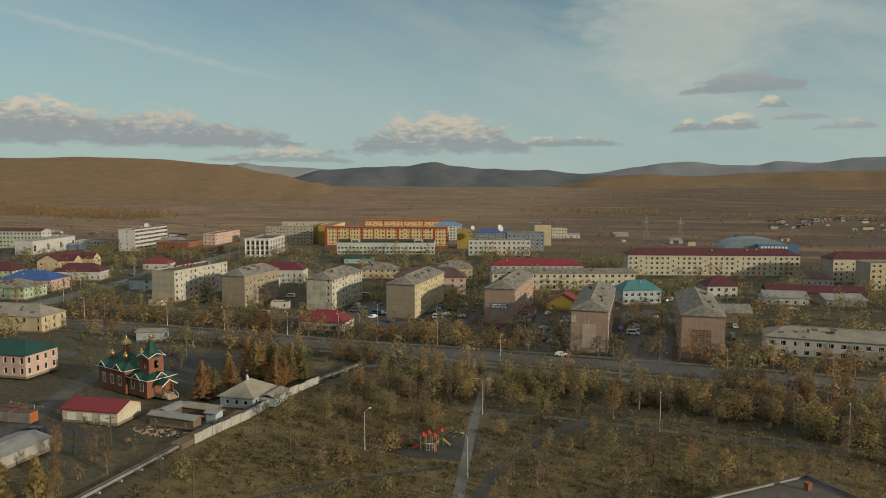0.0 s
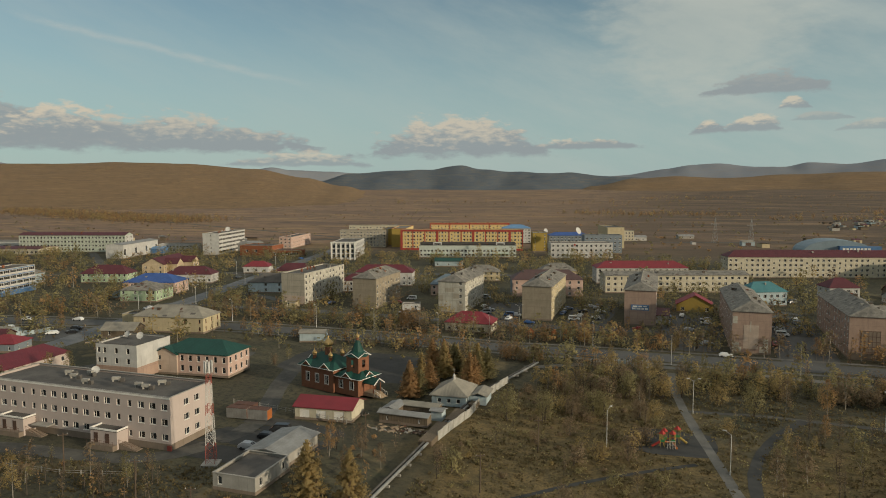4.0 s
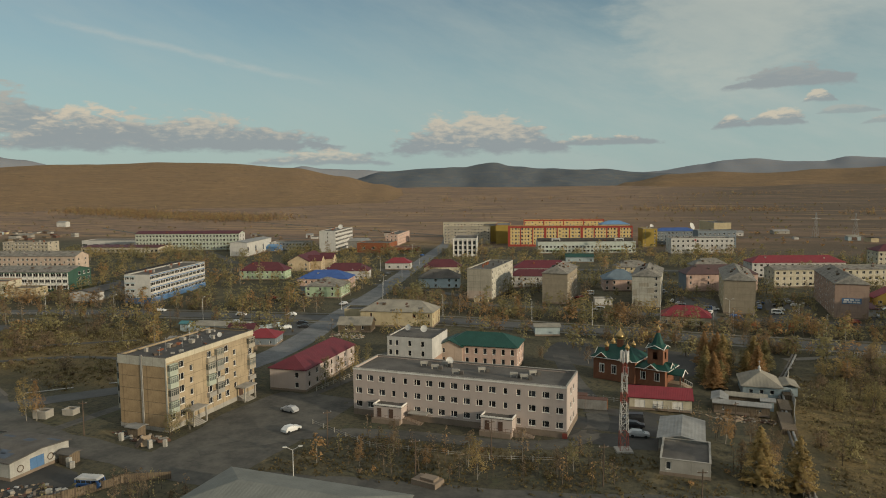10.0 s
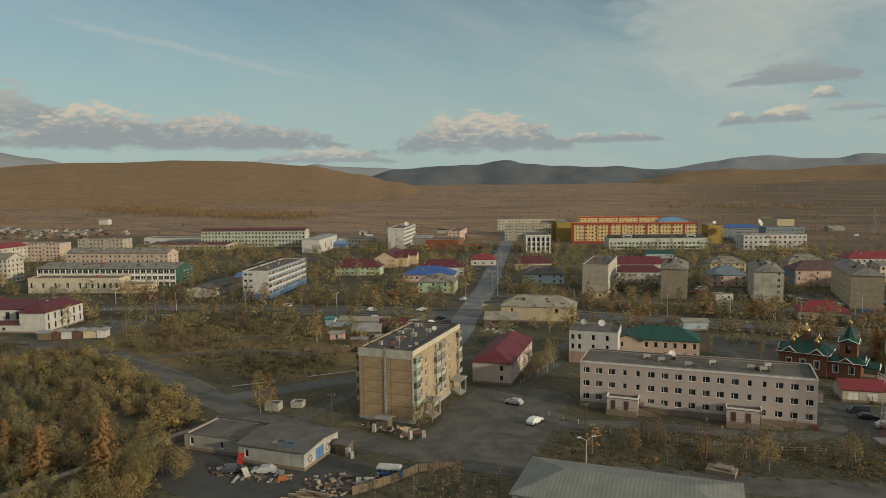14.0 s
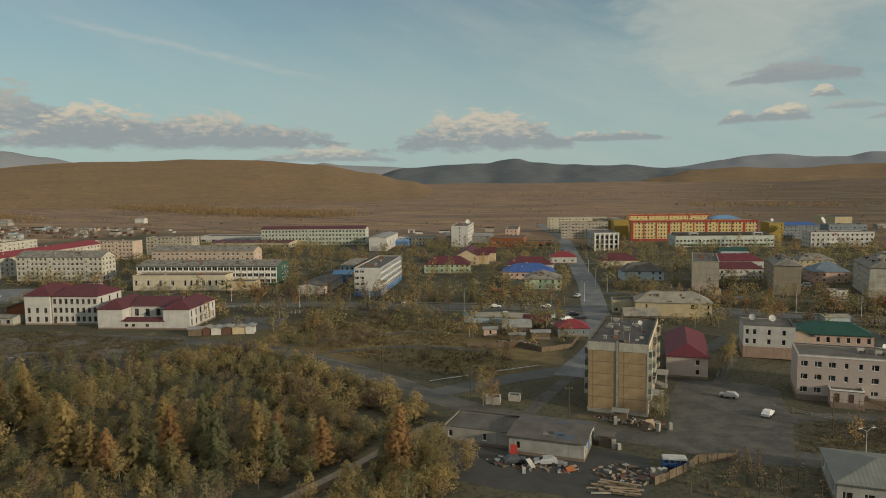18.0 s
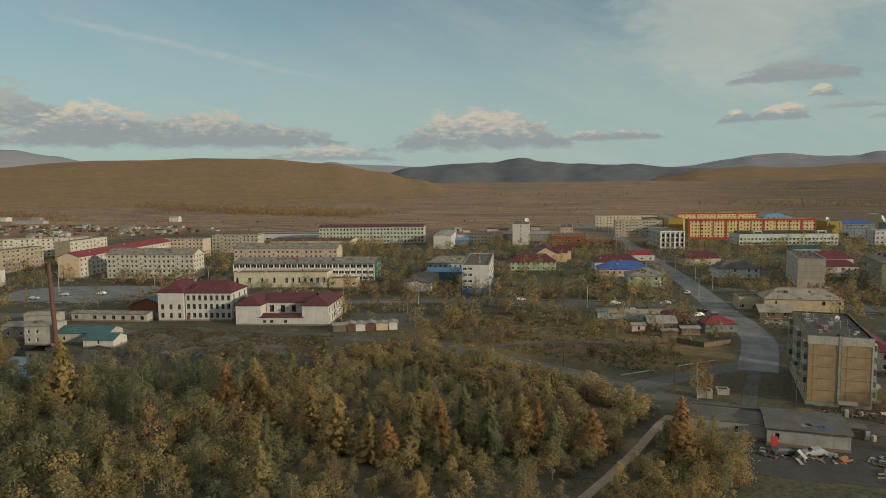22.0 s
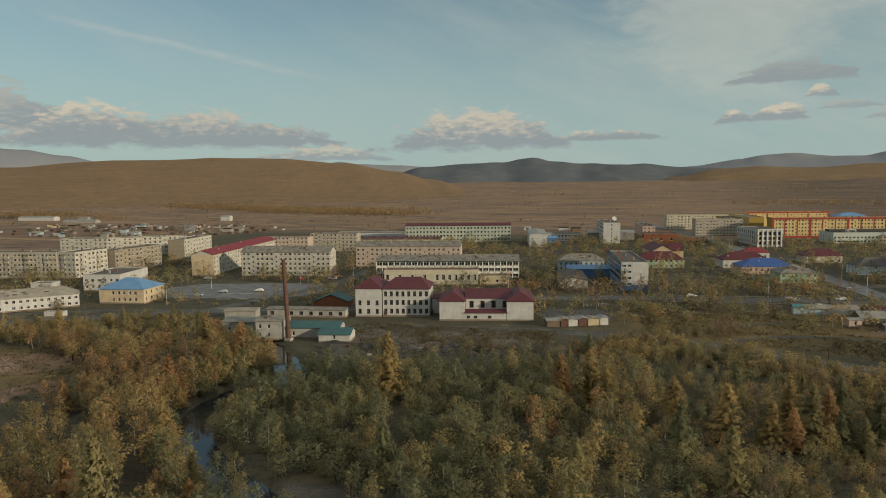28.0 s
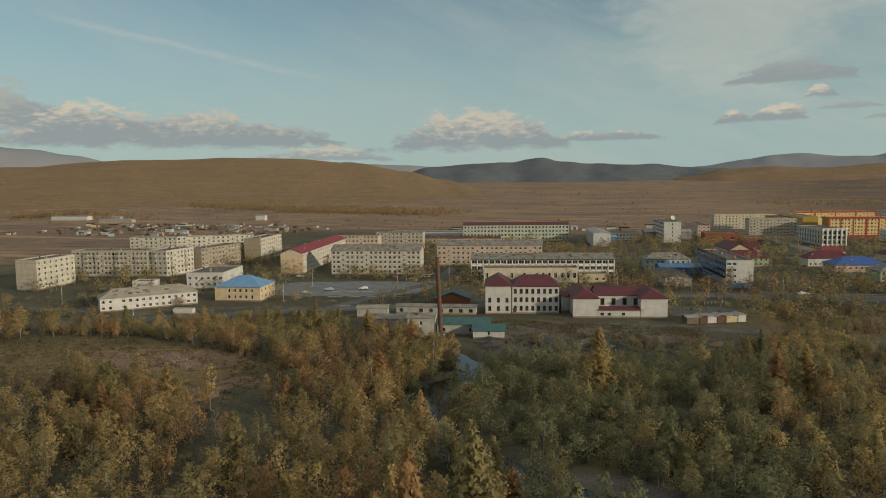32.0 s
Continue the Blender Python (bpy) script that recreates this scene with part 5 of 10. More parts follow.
building("shed", "small pale shed with sloping sheet roof", "shed", -167.1, 192.5, 18, 8.8, 6.1, 3.2, "wall_pale_blue", ("gable", "roof_slate_pale", 0.7), r="w", rows=1)
building("kiosk", "small white kiosk with flat roof", "kiosk", -155.5, 259.9, 18, 7.7, 5.1, 3.3, "wall_white", f=".n", rows=1)
building("kiosk", "small beige garage with flat roof", "kiosk", -207, 246, 6, 6, 5, 2.8, "wall_sand", f="n", rows=1)
building("house", "low house with burgundy hip roof by the street", "house", -266, 334, 20, 22, 12, 4.6, "wall_cream", ("hip", "roof_burgundy", 4.0), f="w..ww", rows=1, sill=1.2)
building("house", "red-roofed low house near the street", "house", -300, 352, 16, 16, 10, 4.2, "wall_white", ("hip", "roof_red", 3.0), f="www", r="ww", rows=1)
building("store", "plain sand-coloured store with flat roof by the street", "store", -242.0, 190, 12, 10.5, 8, 5.4, "wall_sand", f="w..w", rows=1)

# west side of the town
blue_office = building("office", "four-storey white and blue office with ribbon windows", "office", -362, 200.5, 14, 12.6, 56, 13.4, "wall_white", f="ww...", r="vvvvvvvvvvvv", l="vvvvvvvvvvvv", rows=4, storey=2.95, sill=2.2, win=(1.9, 1.5), plinth=2.6, plinth_mat="wall_blue", vents=8)
building("shed", "long grey shed with dark roof and white gate ends", "shed", -390, 195, 14, 13, 36, 4.4, "wall_white", ("gable", "roof_bitumen", 1.2, "y"), f="", rows=1)
building("shed", "low shed with bright blue metal roof", "shed", -394, 236, 15, 32, 14, 4.6, "wall_blue", ("gable", "roof_lightblue", 1.6), f="", rows=1)
building("house", "two-storey pale green house with patched roof", "house", -404, 262, 14, 26, 12, 6, "wall_pale_blue", ("hip", "roof_slate", 3.4), f="wwwwwwwww", r="www", **HS)
college = building("college", "three-storey dark green college with white window panels", "school", -490, 198, 15, 76, 20, 10.6, "wall_dark_green", ("gable", "roof_slate", 2.2), f="vvvvvvvvvvvvvvvvvvvvvvvv", r="..www", l="..www", rows=3, storey=3.1, sill=2.2, win=(2, 1.6), vents=8)
building("canteen", "two-storey cream canteen with tall windows and brown cornice", "building", -478.5, 183, 16, 48, 11, 8.2, "wall_cream", ("flat", "roof_bitumen", "wall_brick"), f="t.t.t.t.ttttttt", l="t", rows=1, storey=3.6, sill=3.0, win=(1.5, 2.2), vents=2)
building("canteen_wing", "low cream wing beside the canteen", "building", -431.5, 196.5, 16, 14, 9, 5.0, "wall_sand", f="w.ww", r="ww", rows=1, sill=1.6)
building("apartment_block", "four-storey pink panel apartment block with grey roof", "apartment block", -530, 251, 14, 66, 13, 12.8, "wall_salmon", ("gable", "roof_slate", 2.6), f="wwswwwwwswwwwwswwwwsww", r="ww", rows=4, storey=2.9, sill=1.4, vents=6)
building("apartment_block", "five-storey white panel apartment block with low slate roof and turquoise base", "apartment block", -573.5, 193.5, 14, 52, 13, 13.8, "wall_panel_white", ("gable", "roof_slate", 3.0), f="wwswwwwswwwwwwwswww", r="wwww", rows=5, storey=2.7, sill=1.2, vents=7)
building("apartment_block", "long peach and white apartment block with bright red roof", "apartment block", -603.5, 187, 15, 13.2, 108, 12.2, "wall_panel_white", ("gable", "roof_red", 2.8, "y"), f="", r="wwswwwwswwwwswwwwswwwwswwww", rows=4, storey=2.8, sill=1.4, end_wall=("wall_peach", "f"), vents=8)
building("apartment_block", "four-storey peach apartment block", "apartment block", -629, 294, 14, 34, 13, 13.6, "wall_salmon", f="wwswwwwswwww", rows=5, storey=2.7, sill=1.2, vents=3)
building("apartment_block", "five-storey grey panel apartment block", "apartment block", -612, 332, 14, 37, 13, 13.8, "wall_grey_panel", f="wwswwwwswwww", r="ww", rows=5, storey=2.7, sill=1.2, vents=4)
building("apartment_block", "five-storey grey panel apartment block with banded gable", "apartment block", -701, 96, 13, 11.6, 30, 15.6, "wall_panel_white", r="wwwwwww", rows=5, storey=2.8, sill=1.8, end_wall=("wall_grey_panel", "f"), vents=3)
building("apartment_block", "long five-storey grey panel apartment block with balconies", "apartment block", -718, 145, 15, 46, 13, 15.4, "wall_grey_panel", f="wwsbwwbswwwbwwswbww", rows=5, storey=2.8, sill=1.6, balcony=(["wall_grey_panel", "wall_panel_white"], 0.4), vents=5)
building("apartment_block", "five-storey pale panel wing of an apartment block", "apartment block", -674, 158, 2, 13, 24, 15.4, "wall_panel_white", f="wbww", r="wbswwbww", rows=5, storey=2.8, sill=1.6, balcony=(["wall_grey_panel", "wall_panel_white"], 0.4), vents=2)
building("apartment_block", "five-storey tan panel apartment block", "apartment block", -670, 183, 2, 13, 40, 14.2, "wall_brown_panel", r="wwswwwwswwww", rows=5, storey=2.7, sill=1.4, vents=3)
building("apartment_block", "five-storey white panel apartment block at the back of the yard", "apartment block", -775, 247, 18, 36, 13, 14, "wall_panel_white", f="wwswwwswww", rows=5, storey=2.7, sill=1.2, vents=3)
building("apartment_block", "five-storey white panel apartment block at the back of the yard", "apartment block", -741, 258, 40, 56, 13, 14, "wall_panel_white", f="wwswwwswwwwswwww", rows=5, storey=2.7, sill=1.2, vents=5)
building("apartment_block", "five-storey white apartment block with stained blank gable", "apartment block", -666, 238, 14, 11.6, 42, 16, "wall_panel_white", r="wwswwwwsww", rows=5, storey=2.85, sill=1.8, end_wall=("wall_brown_panel", "f"), vents=4)
building("house", "long two-storey white house with grey slate roof", "house", -608, 60.5, 50, 39, 11.5, 5.6, "wall_white", ("hip", "roof_slate_pale", 3.0), f="ww.wdwwwwwwdwww", r="ww", rows=2, storey=2.6, sill=0.9, win=(1.3, 1.3))
building("house", "two-storey cream house with blue hip roof", "house", -580, 98.5, 12, 21.6, 17, 6.5, "wall_peach", ("hip", "roof_lightblue", 4.2), f="..wwwww.", r="wwww", rows=2, storey=2.9, sill=1.2, win=(1.3, 1.6))
building("shop", "two-storey white shop with dark flat roof", "shop", -618, 124.5, 18, 19, 30, 8.4, "wall_white", f="wwwwww", r="", rows=2, storey=3.2, sill=1.6, vents=3)
building("garage", "low white garage with flat roof", "garage", -649, 120, 18, 11, 8, 3.6, "wall_white", f="", rows=1)
building("school_wing", "three-storey white school tower wing with burgundy hip roof", "school", -453.6, 103.6, 16, 10.2, 19, 11.2, "wall_white", ("hip", "roof_burgundy", 3.6), f="www", l="www", rows=2, storey=3.4, sill=1.3, win=(1.2, 1.9), frame="wood_dark", vents=0)
building("school_wing", "three-storey white school with burgundy hip roof", "school", -443.6, 107.3, 16, 18.4, 17, 10.9, "wall_white", ("hip", "roof_burgundy", 3.6, "x", 4.5), f="wwwwwwww", r="www", rows=3, storey=3.4, sill=1.3, win=(1.2, 1.9), frame="wood_dark", doors=(("f", 0.9, 1.3, 2.2),))
building("school_link", "low white passage between school wings", "school", -426, 117, 16, 9, 8, 6.4, "wall_white", ("gable", "roof_burgundy", 1.2), f="", rows=1)
building("school_wing", "two-storey white school wing with burgundy hip roof", "school", -419.3, 106, 16, 9.6, 22, 7.4, "wall_white", ("hip", "roof_burgundy", 3.0), f="", l="ww", rows=2)
building("school_wing", "two-storey white school middle with tall windows and burgundy roof", "school", -411.5, 114.5, 16, 17, 15, 7.6, "wall_white", ("gable", "roof_burgundy", 2.6), f="tttt", rows=1, sill=4.2, win=(1.6, 2.0), frame="wood_dark")
building("school_annex", "low white annex with burgundy lean-to roof", "school", -410, 108.6, 16, 16, 6.0, 3.0, "wall_white", ("gable", "roof_burgundy", 0.9), f="ww.w..", rows=1, sill=1.0, win=(1.3, 1.0), frame="wood_dark")
building("school_wing", "two-storey white school wing with burgundy hip roof", "school", -394.8, 112.8, 16, 10, 23, 7.4, "wall_white", ("hip", "roof_burgundy", 3.0), f="", r="tttttt", rows=2, storey=3.3, sill=1.4, win=(1.0, 1.7), frame="wood_dark")

# foreground buildings
flats = building("apartment_block", "five-storey tan brick apartment block with grey balconies and white parapet band", "apartment block", -233, 69.3, 0, 13.2, 31, 16.3, "wall_tan", ("flat", "roof_dark", "roof_bitumen"), f="", r="bws.bbws.b", l="bwswbbwswb", rows=5, storey=2.75, sill=2.2, win=(1.6, 1.5), plinth=1.1, plinth_mat="concrete", balcony=(["wall_grey_panel", "concrete", "wall_panel_white", "wall_mint_pale"], 0.85), clear=3)
health = building("clinic", "three-storey pale pink clinic with flat dark roof and white windows", "clinic", -187.5, 93.2, -0.5, 49.4, 13, 10.9, "wall_rose", f="wwwnnwwwwwwwnnwww", r=".ww.", l="", rows=3, storey=3.1, sill=1.95, win=(1.55, 1.35), plinth=1.35, clear=2)
building("office", "two-storey white office on a brown base with parapet roof", "office", -197.3, 133, 2, 13.8, 14, 9.6, "wall_white", ("flat", "roof_bitumen", "roof_bitumen"), f="ww.w.w.", l="wwww", rows=2, storey=2.8, sill=4.1, win=(1.0, 1.6), plinth=3.4, plinth_mat="wall_pink_brown", frame="trim_white", clear=2)
building("house", "two-storey pink and white house with dark green hip roof", "house", -183.0, 142.5, 4, 21.5, 11.5, 6.4, "wall_pink", ("hip", "roof_green", 3.0), f="nnnnnnnn", r="nnnn", rows=2, storey=2.9, sill=1.2, win=(1.8, 1.7), clear=2)
building("house", "low pink passage with dark green roof", "house", -185.1, 141.8, 4, 7.5, 9.1, 5.8, "wall_salmon", ("gable", "roof_green", 2.0), f="n.", rows=2, storey=2.8, sill=1.2)
building("house", "two-storey beige house with burgundy metal roof", "house", -217.5, 103.8, 3, 10.4, 30, 5.7, "wall_rose", ("hip", "roof_wine", 2.8, "y", 4.0), f=".w", r="wwwwwww", rows=2, storey=2.6, sill=1.0, win=(1.1, 1.4), clear=2)
building("garage", "long cream garage with bright red metal roof and white double doors", "garage", -128.3, 123.7, 5, 14.4, 8.4, 3.0, "wall_cream", ("gable", "roof_red", 1.7), rows=1, doors=(("f", 2.5, 2.4, 2.3, "trim_white"), ("f", 6.7, 2.4, 2.3, "trim_white"), ("f", 11.2, 2.4, 2.3, "trim_white")))
building("warehouse", "low grey shed with pale sloping sheet roof", "shed", -119.8, 92, 0, 8.2, 12.5, 2.6, "concrete", ("gable", "roof_zinc", 0.9, "y"), f="", rows=1)
building("warehouse", "low dark shed with flat bitumen roof", "shed", -119, 80.5, 0, 8.6, 11, 3.0, "concrete", ("flat", "roof_bitumen"), f="n..", r="n.n", rows=1)
building("warehouse", "low pale hall with grey-green sheet hip roof", "warehouse", -188.3, 34.5, 0, 33.5, 15, 4.0, "fence_white", ("hip", "roof_pale_sheet", 2.0), f="ww.ww.ww.ww", l="w.w", rows=1, sill=1.4, win=(1.5, 1.3), clear=2)
building("hall", "large flat dark roof of a low hall", "hall", 21.5, 104.9, 41, 23.9, 17.0, 5.3, "concrete", ("flat", "roof_bitumen", "roof_bitumen"), f="", rows=1, vents=5)
workshop = building("workshop", "low white vehicle workshop with dark felt roof and blue gate", "workshop", -243.5, 39.6, 0, 14.5, 12.5, 3.4, "fence_white", ("gable", "roof_bitumen", 0.6), f="n...", rows=1, doors=(("r", 5.5, 3.0, 2.6, "wall_blue"), ("r", 10.2, 1.6, 2.2, "concrete")))
building("workshop", "low dark-roofed workshop wing", "workshop", -258, 41.5, 0, 14.4, 10.5, 3.2, "concrete", ("flat", "roof_bitumen", "roof_bitumen"), f="n.n.", rows=1)

# boiler yard beside the river
building("boiler_house", "low grey boiler house with sheet roof", "boiler house", -485, 62.5, 12, 15, 9, 4.2, "concrete", ("gable", "roof_pale_sheet", 0.8), f="nnn", rows=1)
building("boiler_house", "old two-storey whitewashed boiler house with rusty roof", "boiler house", -467.5, 57.5, 14, 9.2, 9, 6.4, "fence_white", ("gable", "roof_slate_pale", 0.8), f="nn.", rows=2)
building("boiler_house", "long white boiler hall with teal metal roof", "boiler house", -458.5, 62.5, 15, 18, 9, 3.6, "fence_white", ("gable", "roof_teal", 1.6), f="n.n.", rows=1)
building("shed", "small white shed with green metal roof", "shed", -445, 60.5, 15, 10.5, 8, 2.6, "wall_white", ("gable", "roof_teal", 1.6), f="n", rows=1)
building("shed", "long white shed with dark windows", "shed", -488, 94, 12, 32, 6, 3.0, "fence_white", ("gable", "roof_slate", 0.7), f="w.wwwwww", rows=1, sill=0.9, win=(1.5, 1.4), frame="wood_dark")
building("house", "low house with teal gable roof and dark red walls", "house", -480, 116, 14, 15, 9, 2.8, "wall_brick", ("gable", "roof_teal", 3.0, "y"), f="", rows=1)
building("shed", "small round-ended concrete shed", "shed", -500, 83, 20, 12, 7, 3.4, "concrete", ("gable", "roof_slate_pale", 0.8), f="", rows=1)
building("kiosk", "small white bus shelter", "shelter", -575, 66, 16, 8, 3, 2.4, "wall_white", f="", rows=1)

# ---- details on the buildings ----


def inside(x, y, poly):
    hit_ = False
    for (ax, ay), (bx, by) in zip(poly, poly[1:] + poly[:1]):
        if (ay > y) != (by > y) and x < ax + (y - ay) * (bx - ax) / (by - ay):
            hit_ = not hit_
    return hit_


def box_part(name, mat, parent, x0, y0, z0, x1, y1, z1, label="", at=(0, 0, 0), rz=0):
    g = Geo()
    g.box(x0, y0, z0, x1, y1, z1)
    return part(name, g, mat, parent, label, at, rz)


# tan apartment block: gable panels, parapet bands, entrance canopies with steps
pg = Geo()
pg.box(0, -0.07, 0, 6.1, 0.0, 2.62)
panel_mesh = pg.mesh("panel", "gable_brick")
for k in range(5):
    for x0 in (0.15, 6.95):
        part("panel", panel_mesh, None, flats, "", (x0, 0, 0.9 + k * 2.72), 0)
box_part("parapet_band", "wall_panel_white", flats, -0.05, -0.16, 14.35, 6.3, -0.02, 16.3)
box_part("parapet_band", "wall_panel_white", flats, 6.9, -0.16, 14.35, 13.25, -0.02, 16.3)
box_part("parapet_band", "wall_cream", flats, 13.2, -0.05, 15.2, 13.33, 31.0, 16.3)
box_part("drainpipe", "coping", flats, 6.32, -0.22, 0.5, 6.78, -0.02, 16.6, "pale drain casing")
box_part("corner_strip", "wall_panel_white", flats, 12.9, -0.12, 0.5, 13.3, 0.02, 16.3)
for v in (6.8, 25.2):
    box_part("canopy", "concrete", flats, 13.3, v - 2.4, 3.5, 16.4, v + 2.4, 3.75)
    for dv in (-2.1, 2.1):
        box_part("canopy_post", "coping", flats, 15.8, v + dv - 0.15, 0, 16.1, v + dv + 0.15, 3.5)
    box_part("entrance_door", "door_brown", flats, 13.22, v - 0.7, 1.0, 13.32, v + 0.7, 3.2)
    st = Geo()
    for q in range(6):
        st.box(13.3 + 0.5 * q, v - 1.6, 0, 13.8 + 0.5 * q, v + 1.6, 1.0 - 0.16 * q)
    part("steps", st, "concrete", flats)


def dish(x, y, z, r, rz, parent=None):
    """A satellite dish on a short mast."""
    t = thing("satellite_dish", "white satellite dish on a short steel mast", "satellite dish", x, y, z, rz)
    g = Geo()
    g.taper(0, 0, 0, r * 1.1, 0.06, 0.06, 6)
    part("mast", g, "steel", t)
    b = Geo()
    n = 12
    for k in range(n):
        a0, a1 = 2 * math.pi * k / n, 2 * math.pi * (k + 1) / n
        for (r0, d0), (r1, d1) in (((0, 0.18), (0.6, 0.11)), ((0.6, 0.11), (1, 0))):
            pts = [(r * r0 * math.cos(a0), r * d0, r * r0 * math.sin(a0)), (r * r1 * math.cos(a0), r * d1, r * r1 * math.sin(a0)), (r * r1 * math.cos(a1), r * d1, r * r1 * math.sin(a1)), (r * r0 * math.cos(a1), r * d0, r * r0 * math.sin(a1))]
            b.face(pts if r0 else pts[1:])
    ob = part("bowl", b, "steel_white", t, "", (0, -0.1, r * 1.3))
    ob.rotation_euler = (radians(-25), 0, 0)
    arm = Geo()
    arm.bar((0, 0.1 * r, r * 0.5), (0, -r * 0.8, r * 1.4), 0.03)
    part("arm", arm, "steel", t)


dish(-223.5, 92, 15.85, 0.6, 20), dish(-225, 90.5, 15.85, 0.4, 40)
dish(-189, 141, 9.15, 1.05, 15), dish(-194.5, 142, 9.15, 0.95, -5), dish(-167.5, 103.5, 10.45, 0.9, 30)
dish(-396, 470, 17.2, 2.0, 30), dish(-118, 548, 14.6, 3.0, 60), dish(-152, 590, 13.0, 2.0, 40)
rq = random.Random(9)
for q in range(16):  # small vents, boxes and boards on the felt
    w, d, h = rq.uniform(0.15, 0.5), rq.uniform(0.15, 0.9), rq.uniform(0.15, 0.7)
    box_part("roof_box", rq.choice(["coping", "wood_dark", "rust", "concrete", "wall_brick"]), flats, -w, -d, 0, w, d, h, "", (rq.uniform(1.2, 12), rq.uniform(1.5, 29.5), 15.85), rq.uniform(0, 90))
for q in range(7):  # thin aerials
    g = Geo()
    hh = rq.uniform(1.8, 3.2)
    g.bar((0, 0, 0), (0, 0, hh), 0.035), g.bar((-0.5, 0, hh - 0.2), (0.5, 0, hh - 0.2), 0.025), g.bar((-0.35, 0, hh - 0.55), (0.35, 0, hh - 0.55), 0.025)
    part("aerial", g, "steel", flats, "", (rq.uniform(2, 11), 3 + 4 * q, 15.85), rq.uniform(0, 180))
for q in range(5):  # roof clutter on the tan block
    g = Geo()
    w = 0.32 + 0.1 * (q % 3)
    g.box(-w, -w, 0, w, w, 0.8), g.box(-w - 0.1, -w - 0.1, 0.8, w + 0.1, w + 0.1, 0.92)
    part("vent_shaft", g, "coping", flats, "", (3.2 + 1.9 * (q % 4), 5 + 5.3 * q, 15.85), 0)

# clinic: two porches, canopies, air units
for u in (10.0, 35.2):
    box_part("porch", "wall_rose", health, u - 3.4, -3.0, 0.0, u + 3.4, -0.02, 3.6)
    box_part("porch_roof", "roof_bitumen", health, u - 3.5, -3.1, 3.6, u + 3.5, -0.02, 3.72)
    for x0, x1, y0, y1 in ((u - 3.5, u + 3.5, -3.12, -2.9), (u + 3.3, u + 3.52, -2.9, -0.02), (u - 3.52, u - 3.3, -2.9, -0.02)):
        box_part("porch_parapet", "trim_white", health, x0, y0, 3.72, x1, y1, 4.05)
    for du in (-2.0, 0.9):
        box_part("porch_door", "door_brown", health, u + du - 0.5, -3.06, 1.1, u + du + 0.5, -3.0, 3.1)
    g = Geo()
    for q in range(8):
        g.box(u + 3.4 + 0.55 * q, -2.6, 0, u + 3.95 + 0.55 * q, -0.9, 1.1 - 0.13 * q)
    g.box(u - 3.4, -4.2, 0, u + 3.4, -3.0, 1.05)
    part("entrance_stairs", g, "plinth", health)
    g = Geo()
    for q in range(5):
        g.bar((u + 3.4 + 1.1 * q, -2.65, max(0.1, 1.1 - 0.26 * q)), (u + 3.4 + 1.1 * q, -2.65, 2.0 - 0.26 * q), 0.03)
    g.bar((u + 3.4, -2.65, 2.0), (u + 7.8, -2.65, 0.96), 0.03), g.bar((u - 3.4, -4.15, 2.0), (u + 3.4, -4.15, 2.0), 0.03)
    for q in range(7):
        g.bar((u - 3.4 + 1.13 * q, -4.15, 1.0), (u - 3.4 + 1.13 * q, -4.15, 2.0), 0.03)
    part("handrail", g, "rust", health)
box_part("window_canopy", "concrete", health, 14.5, -2.2, 2.2, 19.0, -0.05, 2.4)
box_part("lintel_strip", "trim_white", health, -0.05, -0.1, 10.55, 49.45, -0.01, 10.88)
box_part("red_corner_base", "steel_red", health, 48.6, -0.3, 0, 49.6, -0.06, 1.1)
for u, v, a in ((14.5, 8.5, 20), (18, 6.5, 10), (19.5, 9.5, -15), (24, 4.0, 5), (29, 7.5, 25), (37, 5.5, 8), (39.5, 4.8, 12), (40.5, 8.5, 30)):
    t = Geo()
    t.box(-1.1, -0.32, 0.5, 0.6, 0.32, 1.1), t.box(-1.0, -0.25, 0, -0.8, 0.25, 0.5), t.box(0.3, -0.25, 0, 0.5, 0.25, 0.5)
    t.box(0.7, -0.45, 0, 1.5, 0.45, 0.8, 1)
    ang = radians(-0.5)
    solid("air_unit", t, ["coping", "roof_bitumen"], "white ventilation unit with dark fan box on a flat roof", "air unit", -187.5 + u * math.cos(ang) - v * math.sin(ang), 93.2 + u * math.sin(ang) + v * math.cos(ang), 10.45, a, "air units on the clinic roof")
# writing on the brown block: a dark sign with pale bars
box_part("shop_sign", "wall_blue", shop, 2.6, -0.14, 6.2, 9.4, -0.02, 8.4, "dark blue shop sign with unreadable pale writing")
for k, (x0, x1, z0, z1) in enumerate(((3.2, 5.0, 7.5, 8.0), (5.4, 6.8, 7.5, 8.0), (7.2, 8.7, 7.6, 8.0), (3.0, 4.4, 6.5, 7.2), (4.7, 6.2, 6.5, 7.2), (6.5, 7.6, 6.5, 7.2), (7.9, 9.0, 6.5, 7.2))):
    box_part("sign_bar", "trim_white", shop, x0, -0.17, z0, x1, -0.142, z1)
box_part("shop_annex", "wall_white", shop, 11.64, 6, 0, 17, 24, 3.4, "white shop annex")
box_part("annex_roof", "roof_burgundy", shop, 11.7, 5.6, 3.4, 17.4, 24.4, 3.65, "dark red annex roof")
g = Geo()
star = [(math.sin(math.pi * k / 5) * (1.1 if k % 2 == 0 else 0.45), math.cos(math.pi * k / 5) * (1.1 if k % 2 == 0 else 0.45)) for k in range(10)]
g.face([(x, -0.2, z) for x, z in star[::-1]]), g.face([(x, -0.02, z) for x, z in star])
for (ax, az), (bx, bz) in zip(star, star[1:] + star[:1]):
    g.face([(ax, -0.2, az), (bx, -0.2, bz), (bx, -0.02, bz), (ax, -0.02, az)])
